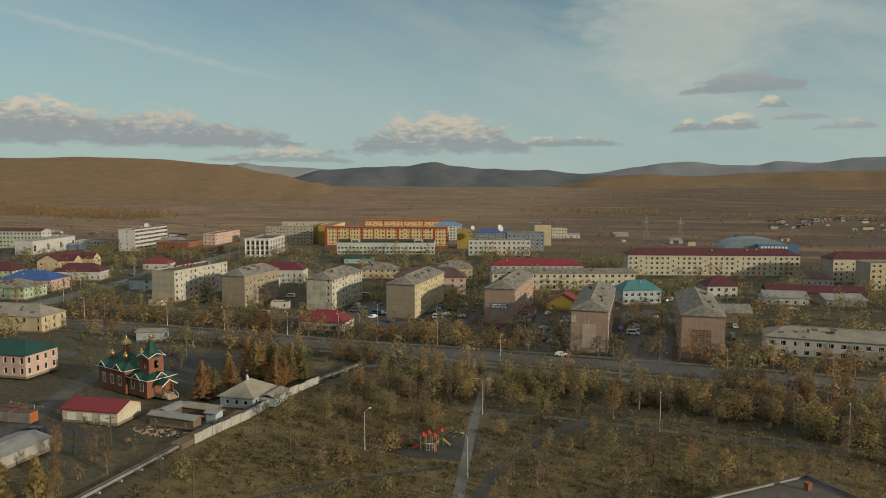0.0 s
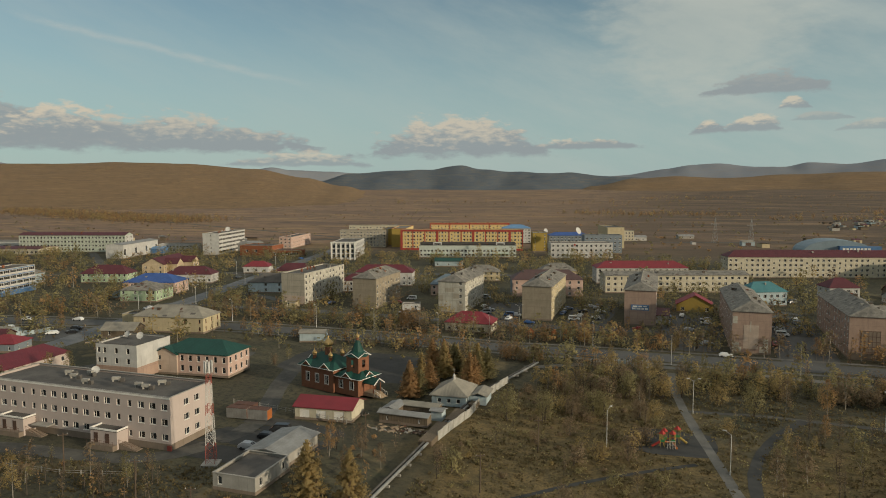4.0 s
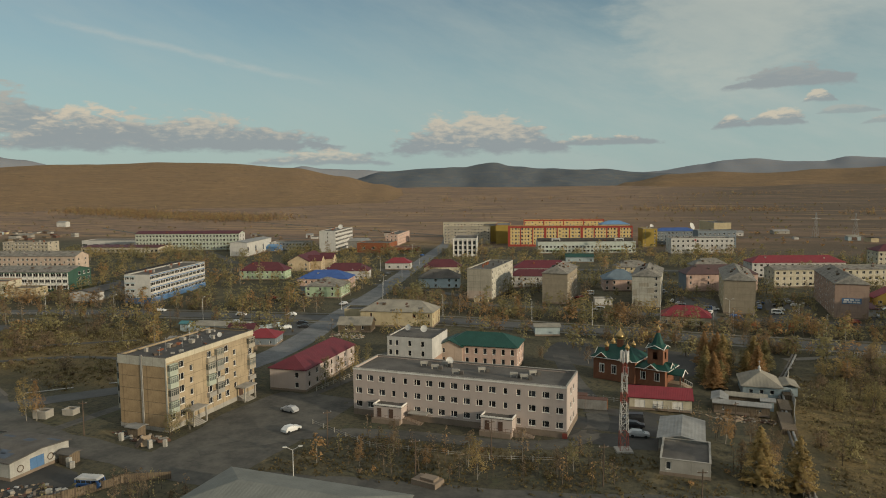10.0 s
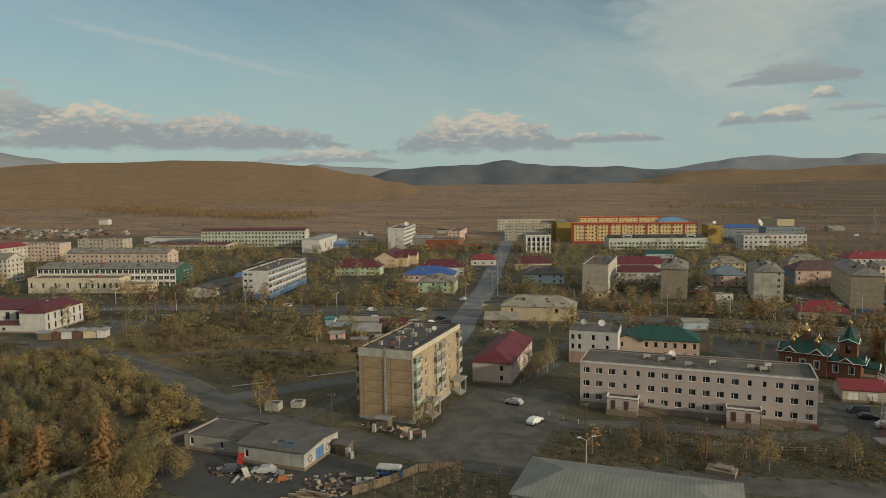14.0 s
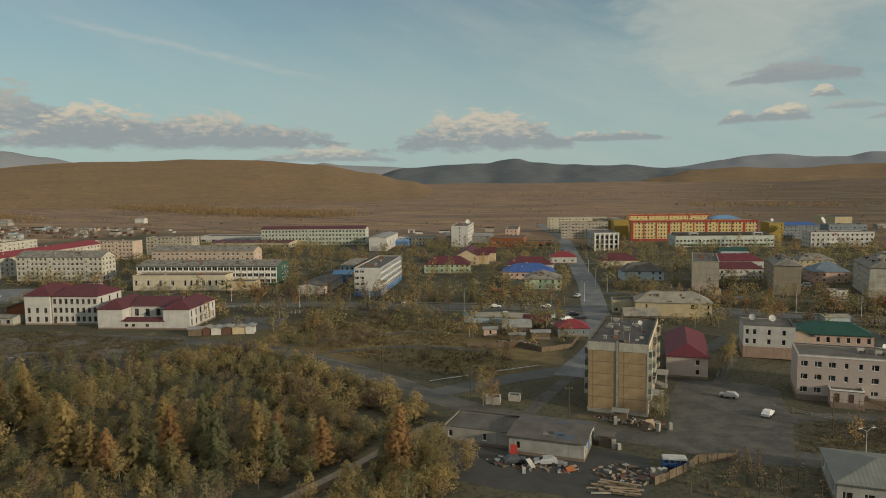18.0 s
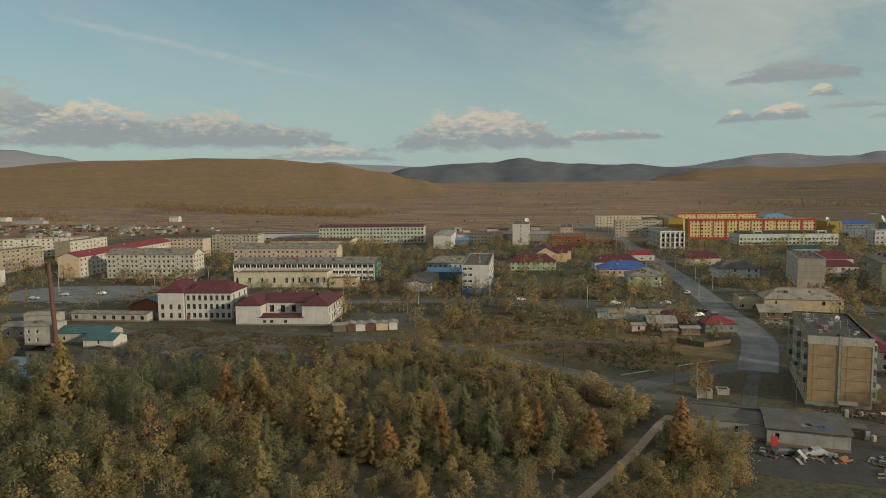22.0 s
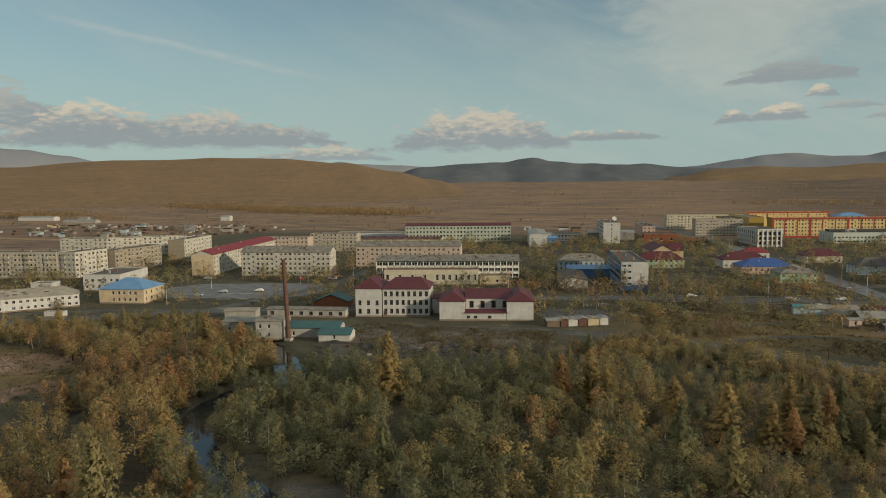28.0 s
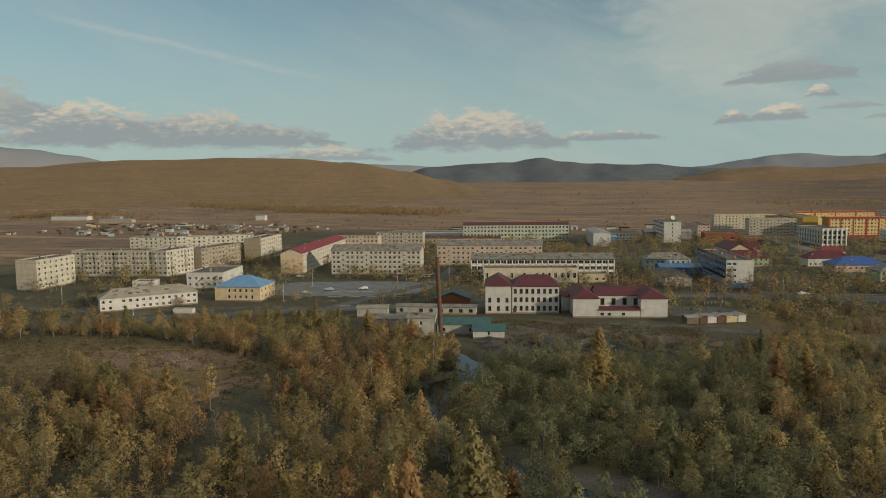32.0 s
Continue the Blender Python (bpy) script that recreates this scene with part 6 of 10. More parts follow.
part("red_star", g, "plastic_red", admin, "", (18, 0, 10.6))
for k in range(5):
    box_part("portico_pillar", "trim_white", admin, 13.5 + 2.2 * k, -2.4, 0, 14.0 + 2.2 * k, -1.9, 3.6)
box_part("portico_roof", "trim_white", admin, 13.0, -2.7, 3.6, 23.4, -0.05, 4.1)
for k in range(6):
    box_part("pillar", "trim_white", culture, 17.4 * k / 5 - 0.4, -0.6, 0, 17.4 * k / 5 + 0.4, -0.05, 13.0)
box_part("cornice", "trim_white", culture, -0.5, -0.7, 12.9, 17.9, -0.05, 13.6)
for u in (14.0, 62.0):
    box_part("entrance_canopy", "wall_mint", school, u - 6, -3, 3.0, u + 6, -0.05, 3.3)
    box_part("roof_house", "wall_white", school, u - 3.2, 0.4, 9.5, u + 3.2, 5, 11.6)
    box_part("roof_house_window", "glass", school, u - 2.4, 0.33, 10.0, u + 2.4, 0.39, 11.0)
box_part("roof_edge", "roof_bitumen", school, -0.2, -0.3, 9.5, 74.2, -0.1, 9.9)
box_part("roof_lantern", "roof_dark", school, 0.5, 9, 9.5, 73.5, 15, 11.2)
for k in range(4):
    box_part("spandrel", "wall_blue", blue_office, 12.62, 0.4, 4.0 + 2.95 * k - 0.15, 12.68, 55.6, 4.0 + 2.95 * k + 0.25)
    box_part("spandrel", "wall_blue", blue_office, -0.1, 0.4, 3.85 + 2.95 * k, -0.02, 55.6, 4.45 + 2.95 * k)
    box_part("ribbon_glass", "glass", blue_office, -0.09, 0.5, 4.47 + 2.95 * k, -0.03, 55.5, 5.6 + 2.95 * k)
    box_part("front_band", "wall_pale_blue", blue_office, 0.1, -0.1, 3.3 + 2.95 * k, 5.3, -0.02, 3.9 + 2.95 * k)
for k in range(25):
    box_part("fin", "trim_white", college, 76 * k / 24 - 0.22, -0.14, 1.6, 76 * k / 24 + 0.22, -0.01, 10.2)
for k in range(24):
    for z in (4.1, 7.2):
        box_part("spandrel_panel", "trim_white", college, 76 * k / 24 + 0.4, -0.08, z - 0.25, 76 * (k + 1) / 24 - 0.4, -0.01, z + 0.9)
yb = [o for o in bpy.data.objects if o.name.startswith("apartment_block") and "red bands" in str(o.get("label", ""))][0]
for k in range(11):
    wide = 2.0 if k % 3 == 0 else 0.9
    box_part("red_band", "wall_red", yb, (105 - wide) * k / 10, -0.15, 0.6, (105 - wide) * k / 10 + wide, -0.02, 17.5)
box_part("red_band", "wall_red", yb, 0, -0.2, 16.1, 105, -0.02, 17.7)
box_part("red_band", "wall_red", yb, 0, -0.12, 0.1, 105, -0.02, 1.9)
yr = [o for o in bpy.data.objects if o.name.startswith("apartment_block") and "behind another" in str(o.get("label", ""))][0]
box_part("red_band", "wall_red", yr, 0, -0.2, 16.3, 81, -0.02, 17.7)
for k in range(5):
    box_part("red_band", "wall_red", yr, 80 * k / 4, -0.15, 8, 80 * k / 4 + 1.0, -0.02, 16.3)
rk = random.Random(12)
for k in range(9):  # felt patches on the workshop roof
    u0, s0 = rk.uniform(0.3, 11), rk.choice((0, 1))
    v0 = rk.uniform(0.5, 3.6)
    u1, v1 = u0 + rk.uniform(1.2, 3.2), v0 + rk.uniform(0.8, 2.2)
    g = Geo()
    q = [(u, v if not s0 else 12.5 - v, 3.4 + 0.16 + 0.6 * (v + 0.45) / 6.7 + 0.03) for u, v in ((u0, v0), (u1, v0), (u1, v1), (u0, v1))]
    g.face(q if not s0 else q[::-1])
    part("felt_patch", g, rk.choice(["felt_blue", "felt_blue", "roof_bitumen", "roof_slate"]), workshop)
# round gate marks on the workshop
for v in (2.0, 8.3):
    g = Geo()
    n = 16
    for k in range(n):
        a0, a1 = 2 * math.pi * k / n, 2 * math.pi * (k + 1) / n
        g.face([(14.56, v + 0.7 * math.cos(a0), 1.7 + 0.7 * math.sin(a0)), (14.56, v + 0.7 * math.cos(a1), 1.7 + 0.7 * math.sin(a1)), (14.56, v + 0.5 * math.cos(a1), 1.7 + 0.5 * math.sin(a1)), (14.56, v + 0.5 * math.cos(a0), 1.7 + 0.5 * math.sin(a0))])
    part("painted_ring", g, "wood_dark", workshop)

# domed sports hall
g = Geo()
n = 14
for k in range(n):
    a0, a1 = math.pi * k / n, math.pi * (k + 1) / n
    p0, p1 = (26 - 26 * math.cos(a0), 11.5 * math.sin(a0) ** 0.8), (26 - 26 * math.cos(a1), 11.5 * math.sin(a1) ** 0.8)
    g.face([(p0[0], 0, p0[1]), (p1[0], 0, p1[1]), (p1[0], 28, p1[1]), (p0[0], 28, p0[1])][::-1])
    g.face([(p0[0], 0, 0), (p1[0], 0, 0), (p1[0], 0, p1[1]), (p0[0], 0, p0[1])], 1)
hall = thing("sports_hall", "sports hall with arched pale blue metal roof", "hall", 54, 600, 0, 8)
part("arched_roof", g, ["roof_dome", "roof_dome"], hall)
box_part("front_block", "wall_blue", hall, 26, -4, 0, 56, -0.1, 7.0, "bright blue front block")
for k in range(8):
    box_part("window", "trim_white", hall, 28 + 2.6 * k, -4.1, 3.8, 29.8 + 2.6 * k, -4.02, 5.6)
FOOT.append((54, 600, 8, 56, 28, 2))

# ---- church ----
church = thing("church", "red-brown timber church with green roofs, gold onion domes and white trim", "church", -140.3, 147.6, 0, -16)
FOOT.append((-140.3, 147.6, -16, 24, 10, 2))
g = Geo()
WX = [(1.9, 3.1), (5.4, 6.6), (8.9, 10.1)]
facade(g, (0, 0), (1, 0), 12, 0, 6.2, [(a, b, 2.0, 4.3) for a, b in WX])
facade(g, (12, 0), (0, 1), 9, 0, 6.2, []), facade(g, (12, 9), (-1, 0), 12, 0, 6.2, []), facade(g, (0, 9), (0, -1), 9, 0, 6.2, [(2.5, 3.7, 2.0, 4.3), (5.5, 6.7, 2.0, 4.3)])
part("nave_wall", g, "wall_log", church)
g = Geo()
facade(g, (12, 0.8), (1, 0), 8, 0, 4.7, [(1.4, 2.6, 1.6, 3.7), (5.2, 6.4, 1.6, 3.7)])
facade(g, (20, 0.8), (0, 1), 7.4, 0, 4.7, []), facade(g, (20, 8.2), (-1, 0), 8, 0, 4.7, [])
part("narthex_wall", g, "wall_log", church)
for x in [1.9, 5.4, 8.9]:
    part("window", window_mesh(1.2, 2.3, "trim_white"), None, church, "", (x + 0.6, 0, 2.0))
    box_part("window_trim", "trim_white", church, x - 0.18, -0.09, 4.3, x + 1.38, -0.01, 4.55)
    for dx in (-0.16, 1.22):
        box_part("window_trim", "trim_white", church, x + dx, -0.08, 1.9, x + dx + 0.14, -0.01, 4.3)
for x in (13.4, 17.2):
    part("window", window_mesh(1.2, 2.1, "trim_white"), None, church, "", (x + 0.6, 0.8, 1.6))
    for dx in (-0.16, 1.22):
        box_part("window_trim", "trim_white", church, x + dx, 0.72, 1.5, x + dx + 0.14, 0.79, 3.9)
g = Geo()
facade(g, (14.6, 2.4), (1, 0), 4.2, 4.6, 10.2, [(1.5, 2.7, 7.0, 9.0)]), facade(g, (18.8, 2.4), (0, 1), 4.2, 4.6, 10.2, [(1.5, 2.7, 7.0, 9.0)])
facade(g, (18.8, 6.6), (-1, 0), 4.2, 4.6, 10.2, [(1.5, 2.7, 7.0, 9.0)]), facade(g, (14.6, 6.6), (0, -1), 4.2, 4.6, 10.2, [(1.5, 2.7, 7.0, 9.0)])
part("bell_tower", g, "wall_log", church)
rg, ax = roof_geo("hip", 12, 9, 3.0, over=0.7, hip=4.0)
part("nave_roof", rg, "roof_green", church, "", (0, 0, 6.2))
rg, ax = roof_geo("hip", 8.5, 7.4, 1.6, over=0.6, hip=3.0)
part("narthex_roof", rg, "roof_green", church, "", (12, 0.8, 4.7))


def gablet(x, y, z, w, h, turn, wallmat="wall_log"):
    """A small gable with white boards, over an eave."""
    g = Geo()
    d = 2.4
    g.face([(-w / 2, 0, 0), (w / 2, 0, 0), (0, 0, h)])
    part("gable", g, wallmat, church, "", (x, y, z), turn)
    r = Geo()
    r.face([(-w / 2 - 0.2, -0.25, -0.12), (0, -0.25, h + 0.05), (0, d, h + 0.05), (-w / 2 - 0.2, d, -0.12)][::-1]), r.face([(w / 2 + 0.2, -0.25, -0.12), (0, -0.25, h + 0.05), (0, d, h + 0.05), (w / 2 + 0.2, d, -0.12)])
    part("gable_roof", r, "roof_green", church, "", (x, y, z + 0.04), turn)
    b = Geo()
    b.bar((-w / 2 - 0.3, -0.3, -0.15), (0, -0.3, h + 0.08), 0.11), b.bar((0, -0.3, h + 0.08), (w / 2 + 0.3, -0.3, -0.15), 0.11)
    part("barge_board", b, "trim_white", church, "", (x, y, z), turn)


for x in (2.6, 9.4):
    gablet(x, -0.5, 6.2, 3.6, 1.5, 0)
gablet(16.4, 0.3, 4.7, 3.4, 1.3, 0), gablet(20.5, 4.5, 4.7, 3.6, 1.4, 90), gablet(-0.5, 4.5, 6.2, 4.0, 1.6, -90)
b = Geo()
for a, c in (((-0.8, -0.75, 6.2), (12.8, -0.75, 6.2)), ((12, 0.15, 4.7), (21.2, 0.15, 4.7)), ((21.2, 0.15, 4.7), (21.2, 8.9, 4.7)), ((-0.8, -0.75, 6.2), (-0.8, 9.7, 6.2)), ((12.8, -0.75, 6.2), (12.8, 9.7, 6.2))):
    b.bar(a, c, 0.09)
part("eaves_board", b, "trim_white", church)
g = Geo()
for k in range(4):
    c, s = math.cos(k * math.pi / 2), math.sin(k * math.pi / 2)

    def spin(x, y, z):
        return (16.7 + c * x - s * y, 4.5 + s * x + c * y, z)

    g.bar(spin(-2.6, -2.5, 9.9), spin(0, -2.5, 10.9), 0.1), g.bar(spin(0, -2.5, 10.9), spin(2.6, -2.5, 9.9), 0.1)
part("tower_trim", g, "trim_white", church)
g = Geo()
g.lathe(16.7, 4.5, [(3.1, 10.0), (1.7, 11.1), (0.75, 13.4), (0.35, 14.2)], 8)
part("tent_roof", g, "roof_green", church)


def onion(x, y, z, r, drum):
    g = Geo()
    g.lathe(x, y, [(r * 0.72, z), (r * 0.72, z + drum)], 10)
    part("drum", g, "wall_log", church)
    g = Geo()
    zz = z + drum
    g.lathe(x, y, [(r * 0.8, zz), (r * 0.72, zz + 0.1 * r), (r, zz + 0.55 * r), (r * 0.95, zz + 0.9 * r), (r * 0.6, zz + 1.35 * r), (r * 0.22, zz + 1.75 * r), (r * 0.06, zz + 2.2 * r)], 14)
    part("onion_dome", g, "gold", church, "", smooth=True)
    g = Geo()
    top = zz + 2.15 * r
    k = max(0.5, r * 0.55)
    g.bar((x, y, top), (x, y, top + 2.0 * k), 0.05), g.bar((x - 0.5 * k, y, top + 1.3 * k), (x + 0.5 * k, y, top + 1.3 * k), 0.045), g.bar((x - 0.25 * k, y, top + 1.65 * k), (x + 0.25 * k, y, top + 1.65 * k), 0.04)
    part("cross", g, "gold", church)


onion(6, 4.5, 8.6, 1.35, 2.4)
for x, y in ((3.0, 2.2), (9.0, 2.2), (3.0, 6.8), (9.0, 6.8)):
    onion(x, y, 7.4, 0.72, 1.5)
onion(16.7, 4.5, 14.1, 0.6, 0.7)
box_part("porch_floor", "wood_pale", church, 20.05, 2.9, 0, 23.6, 6.1, 1.0)
for x, y in ((23.3, 3.1), (23.3, 5.9)):
    box_part("porch_post", "wall_log", church, x - 0.12, y - 0.12, 1.0, x + 0.12, y + 0.12, 3.4)
rg, ax = roof_geo("gable", 3.8, 3.6, 1.3, over=0.3, axis="x")
part("porch_roof", rg, "roof_green", church, "", (20.0, 2.7, 3.4))
g = Geo()
g.bar((24.15, 2.3, 3.3), (24.15, 4.5, 4.75), 0.14), g.bar((24.15, 4.5, 4.75), (24.15, 6.7, 3.3), 0.14)
part("porch_boards", g, "trim_white", church)
g = Geo()
for q in range(6):
    g.box(23.6 + 0.35 * q, 3.2, 0, 23.95 + 0.35 * q, 5.8, 0.9 - 0.15 * q)
part("porch_steps", g, "wood_pale", church)
g = Geo()
for y in (3.1, 5.9):
    for q in range(5):
        g.bar((23.6 + 0.5 * q, y, 0.1), (23.6 + 0.5 * q, y, 1.9 - 0.22 * q), 0.05)
    g.bar((23.6, y, 1.9), (25.6, y, 1.02), 0.06)
part("porch_rail", g, "trim_white", church)

# ---- chapel and ruined huts ----
chapel = thing("chapel", "small pale blue chapel with grey roof and little onion dome", "chapel", -101.6, 146.1, 0, 3)
FOOT.append((-101.6, 146.1, 3, 14, 12, 1))
g = Geo()
ops = [(1.5, 2.5, 0.9, 2.0), (4.0, 5.0, 0.9, 2.0), (6.5, 7.5, 0.9, 2.0)]
facade(g, (0, 0), (1, 0), 9, 0, 2.7, ops), facade(g, (9, 0), (0, 1), 11, 0, 2.7, ops), facade(g, (9, 11), (-1, 0), 9, 0, 2.7, []), facade(g, (0, 11), (0, -1), 11, 0, 2.7, [])
part("wall", g, "wall_pale_blue", chapel)
for x in (2, 4.5, 7):
    part("window", window_mesh(1.0, 1.1, "trim_white"), None, chapel, "", (x, 0, 0.9))
    part("window", window_mesh(1.0, 1.1, "trim_white"), None, chapel, "", (9, x, 0.9), 90)
rg, ax = roof_geo("hip", 9, 11, 2.9, over=0.6, axis="y", hip=4.5)
part("roof", rg, "roof_slate_pale", chapel, "", (0, 0, 2.7))
g = Geo()
g.box(9.2, 3, 0, 13.5, 10, 2.3)
part("side_room", g, "wall_pale_blue", chapel)
rg, ax = roof_geo("gable", 4.5, 7.4, 0.8, over=0.3, axis="y")
part("side_roof", rg, "roof_slate_pale", chapel, "", (9.2, 2.8, 2.3))
g = Geo()
g.lathe(4.5, 5.5, [(0.36, 5.3), (0.36, 6.1), (0.28, 6.2), (0.4, 6.45), (0.33, 6.7), (0.12, 7.0), (0.03, 7.3)], 10)
g.bar((4.5, 5.5, 7.5), (4.5, 5.5, 8.5), 0.04), g.bar((4.15, 5.5, 8.1), (4.85, 5.5, 8.1), 0.04)
part("cupola", g, "steel_white", chapel)
building("hut", "old wooden hut with collapsed grey roof", "hut", -108.9, 129.4, -2, 12.2, 2.7, 2.3, "wall_wood", ("gable", "roof_zinc", 0.6), f="n.n", rows=1, sill=0.9, win=(0.8, 0.8), clear=0.5)
building("hut", "old wooden hut wing with sheet roof", "hut", -109.2, 132.4, -2, 3.2, 5.8, 2.3, "wall_wood", ("gable", "roof_zinc", 0.6), rows=1, clear=0.5)
building("hut", "old wooden hut with patched sheet roof", "hut", -105.9, 136.9, -2, 9.0, 3.2, 2.3, "wall_wood", ("gable", "roof_slate_pale", 0.6), f="n", rows=1, clear=0.5)
building("hut", "small pale blue outhouse", "hut", -97.9, 135.2, -2, 2.7, 2.7, 2.3, "wall_pale_blue", ("gable", "roof_zinc", 0.4), rows=1, plinth=0, clear=0.5)

# ---- containers ----
for k, (x, y, rz, mat, lab) in enumerate(((-143.4, 118, 5, "roof_zinc", "grey ribbed"), (-138.3, 118.9, 5, "roof_zinc", "grey ribbed with orange doors"), (-143.4, 120.9, 5, "rust", "rusty"))):
    t = thing("shipping_container", lab + " steel shipping container", "container", x, y, 0, rz, "containers by the church")
    FOOT.append((x, y, rz, 6, 2.5, 0.3))
    g = Geo()
    g.box(0, 0, 0.12, 5.2, 2.4, 2.5)
    part("shell", g, mat, t)
    box_part("door", "plastic_orange" if k == 1 else "rust", t, 5.21, 0.1, 0.2, 5.26, 2.3, 2.4)
    box_part("roof_sheet", ["rust", "rust", "rust"][k], t, -0.05, -0.05, 2.51, 5.25, 2.45, 2.58)

# ---- masts and chimney ----
mast = thing("radio_mast", "red and white lattice radio mast with white antennas", "mast", -126.3, 89.7, 0, 20)
FOOT.append((-126.3, 89.7, 0, 2, 2, 1))
MH, N = 19.5, 10
for k in range(N):
    z0, z1 = MH * k / N, MH * (k + 1) / N
    h0, h1 = 0.85 - 0.52 * k / N, 0.85 - 0.52 * (k + 1) / N
    g = Geo()
    lo, hi = [(h0 * a, h0 * b, z0) for a, b in ((-1, -1), (1, -1), (1, 1), (-1, 1))], [(h1 * a, h1 * b, z1) for a, b in ((-1, -1), (1, -1), (1, 1), (-1, 1))]
    for q in range(4):
        j = (q + 1) % 4
        g.bar(lo[q], hi[q], 0.05), g.bar(lo[q], hi[j], 0.025), g.bar(lo[j], hi[q], 0.03), g.bar(hi[q], hi[j], 0.03)
    part("lattice_section", g, "steel_red" if k in (0, 1, 5, 8) else "steel_white", mast)
for a in range(6):
    g = Geo()
    g.box(-0.16, -0.1, 0, 0.16, 0.1, 2.2)
    part("antenna", g, "steel_white", mast, "", (0.75 * math.cos(a * 1.047), 0.75 * math.sin(a * 1.047), MH - 1.6), math.degrees(a * 1.047) + 90)
g = Geo()
g.box(-1.6, -1.6, 0, 1.6, 1.6, 0.35)
part("footing", g, "concrete", mast)
g = Geo()
g.taper(0, 0, 0, 27.4, 0.78, 0.62, 14, 0, -1.1, 0)
chim = thing("chimney", "tall rust-brown steel boiler chimney", "chimney", -456.2, 60.0)
part("shaft", g, "rust", chim)
for z in (5, 11, 17, 23):
    g = Geo()
    g.taper(-1.1 * z / 27.4, 0, z, z + 0.35, 0.84, 0.83, 14)
    part("band", g, "wood_dark", chim)
box_part("base", "concrete", chim, -1.1, -1.1, 0, 1.1, 1.1, 0.9)
FOOT.append((-457.5, 58.5, 0, 3, 3, 1))

# ---- lamps and poles ----


def street_lamp(x, y, h=8.8, rz=0, arms=1, label="grey steel street lamp"):
    t = thing("street_lamp", label + (" with two heads" if arms == 2 else " with one head"), "street lamp", x, y, 0, rz, "street lamps")
    g = Geo()
    g.taper(0, 0, 0, 0.8, 0.16, 0.14, 8), g.taper(0, 0, 0.8, h, 0.1, 0.06, 8)
    part("pole", g, "steel_white", t)
    for s in ((1,) if arms == 1 else (1, -1)):
        g = Geo()
        g.bar((0, 0, h - 0.1), (1.1 * s, 0, h + 0.55), 0.045)
        part("arm", g, "steel", t)
        hd = Geo()
        hd.box(0, -0.14, -0.08, 0.75, 0.14, 0.06), hd.box(0.1, -0.1, -0.13, 0.65, 0.1, -0.081, 1)
        part("head", hd, ["steel_white", "lamp_glass"], t, "", (1.0 * s, 0, h + 0.6), 0 if s > 0 else 180)


for x, y, h, rz, n in ((-56.4, 132.5, 8.6, 60, 1), (-38.1, 163.1, 8.5, 10, 2), (-31.9, 125.7, 8.2, 160, 1), (3.8, 162.6, 8.6, 90, 1), (43.2, 166.7, 8.4, 80, 1), (-180.2, 56, 6.0, 30, 2), (-70, 226.8, 8.5, -90, 1), (-100.4, 229.1, 8.5, -90, 1), (-101.1, 248, 8.5, 0, 2),
                       (-126.1, 222.3, 8.5, -90, 1), (-150.8, 219.5, 8.5, -90, 1), (-173.9, 216.8, 8.5, -90, 1), (-43.6, 208.5, 8.5, 90, 1), (-42.1, 243.6, 8.5, 0, 1), (22.2, 208.5, 8.5, 90, 1), (52.9, 225.8, 8.5, -90, 1), (-251, 244, 8.5, 0, 2), (-210, 214, 8.5, -90, 1),
                       (-107.4, 226.2, 8.5, -90, 1), (-76.5, 246.2, 8.5, 0, 1), (-257, 215, 8.5, 0, 2), (-259, 262, 8.5, 0, 2), (-284, 280, 8.5, 180, 1), (-270, 310, 8.5, 0, 2), (-300, 345, 8.5, 180, 1), (-290, 385, 8.5, 0, 2), (-307, 400, 8.5, 0, 2), (-318, 440, 8.5, 0, 2),
                       (-370, 165.5, 8.5, 90, 1), (-410, 172, 8.5, -90, 1), (-340, 172.5, 8.5, 90, 1), (-300, 178.5, 8.5, 90, 1), (-452, 121, 8.5, 150, 1), (-525, 178, 9, 0, 2), (-560, 150, 9, 0, 2), (-500, 190, 9, 0, 2), (-548, 105, 8.5, 0, 1), (-640, 70, 8.5, 30, 1), (-590, 60, 8.5, 30, 1)):
    street_lamp(x, y, h, rz, n, "white-painted steel street lamp" if n == 1 else "grey steel street lamp")
for x, y in ((-183, 73), (-150, 78), (-128, 72), (-112, 66), (-70.1, 125.2), (-76.5, 101.9), (-105, 113.3), (-236, 62), (-262, 72), (-292, 84), (-322, 98), (-160, 64), (-320, 140), (-300, 160)):
    t = thing("utility_pole", "weathered wooden utility pole with crossarm", "utility pole", x, y, 0, random.uniform(0, 60), "wooden utility poles")
    g = Geo()
    g.taper(0, 0, 0, 7.6, 0.14, 0.09, 7, 0, 0.1, 0)
    part("pole", g, "wood_dark", t)
    box_part("crossarm", "wood_dark", t, -0.8, -0.06, 7.0, 0.9, 0.06, 7.15)
    g = Geo()
    for q in (-0.7, 0.1, 0.8):
        g.taper(q, 0, 7.15, 7.35, 0.05, 0.03, 6)
    part("insulators", g, "steel_white", t)

# ---- fences, wall and heating pipes ----


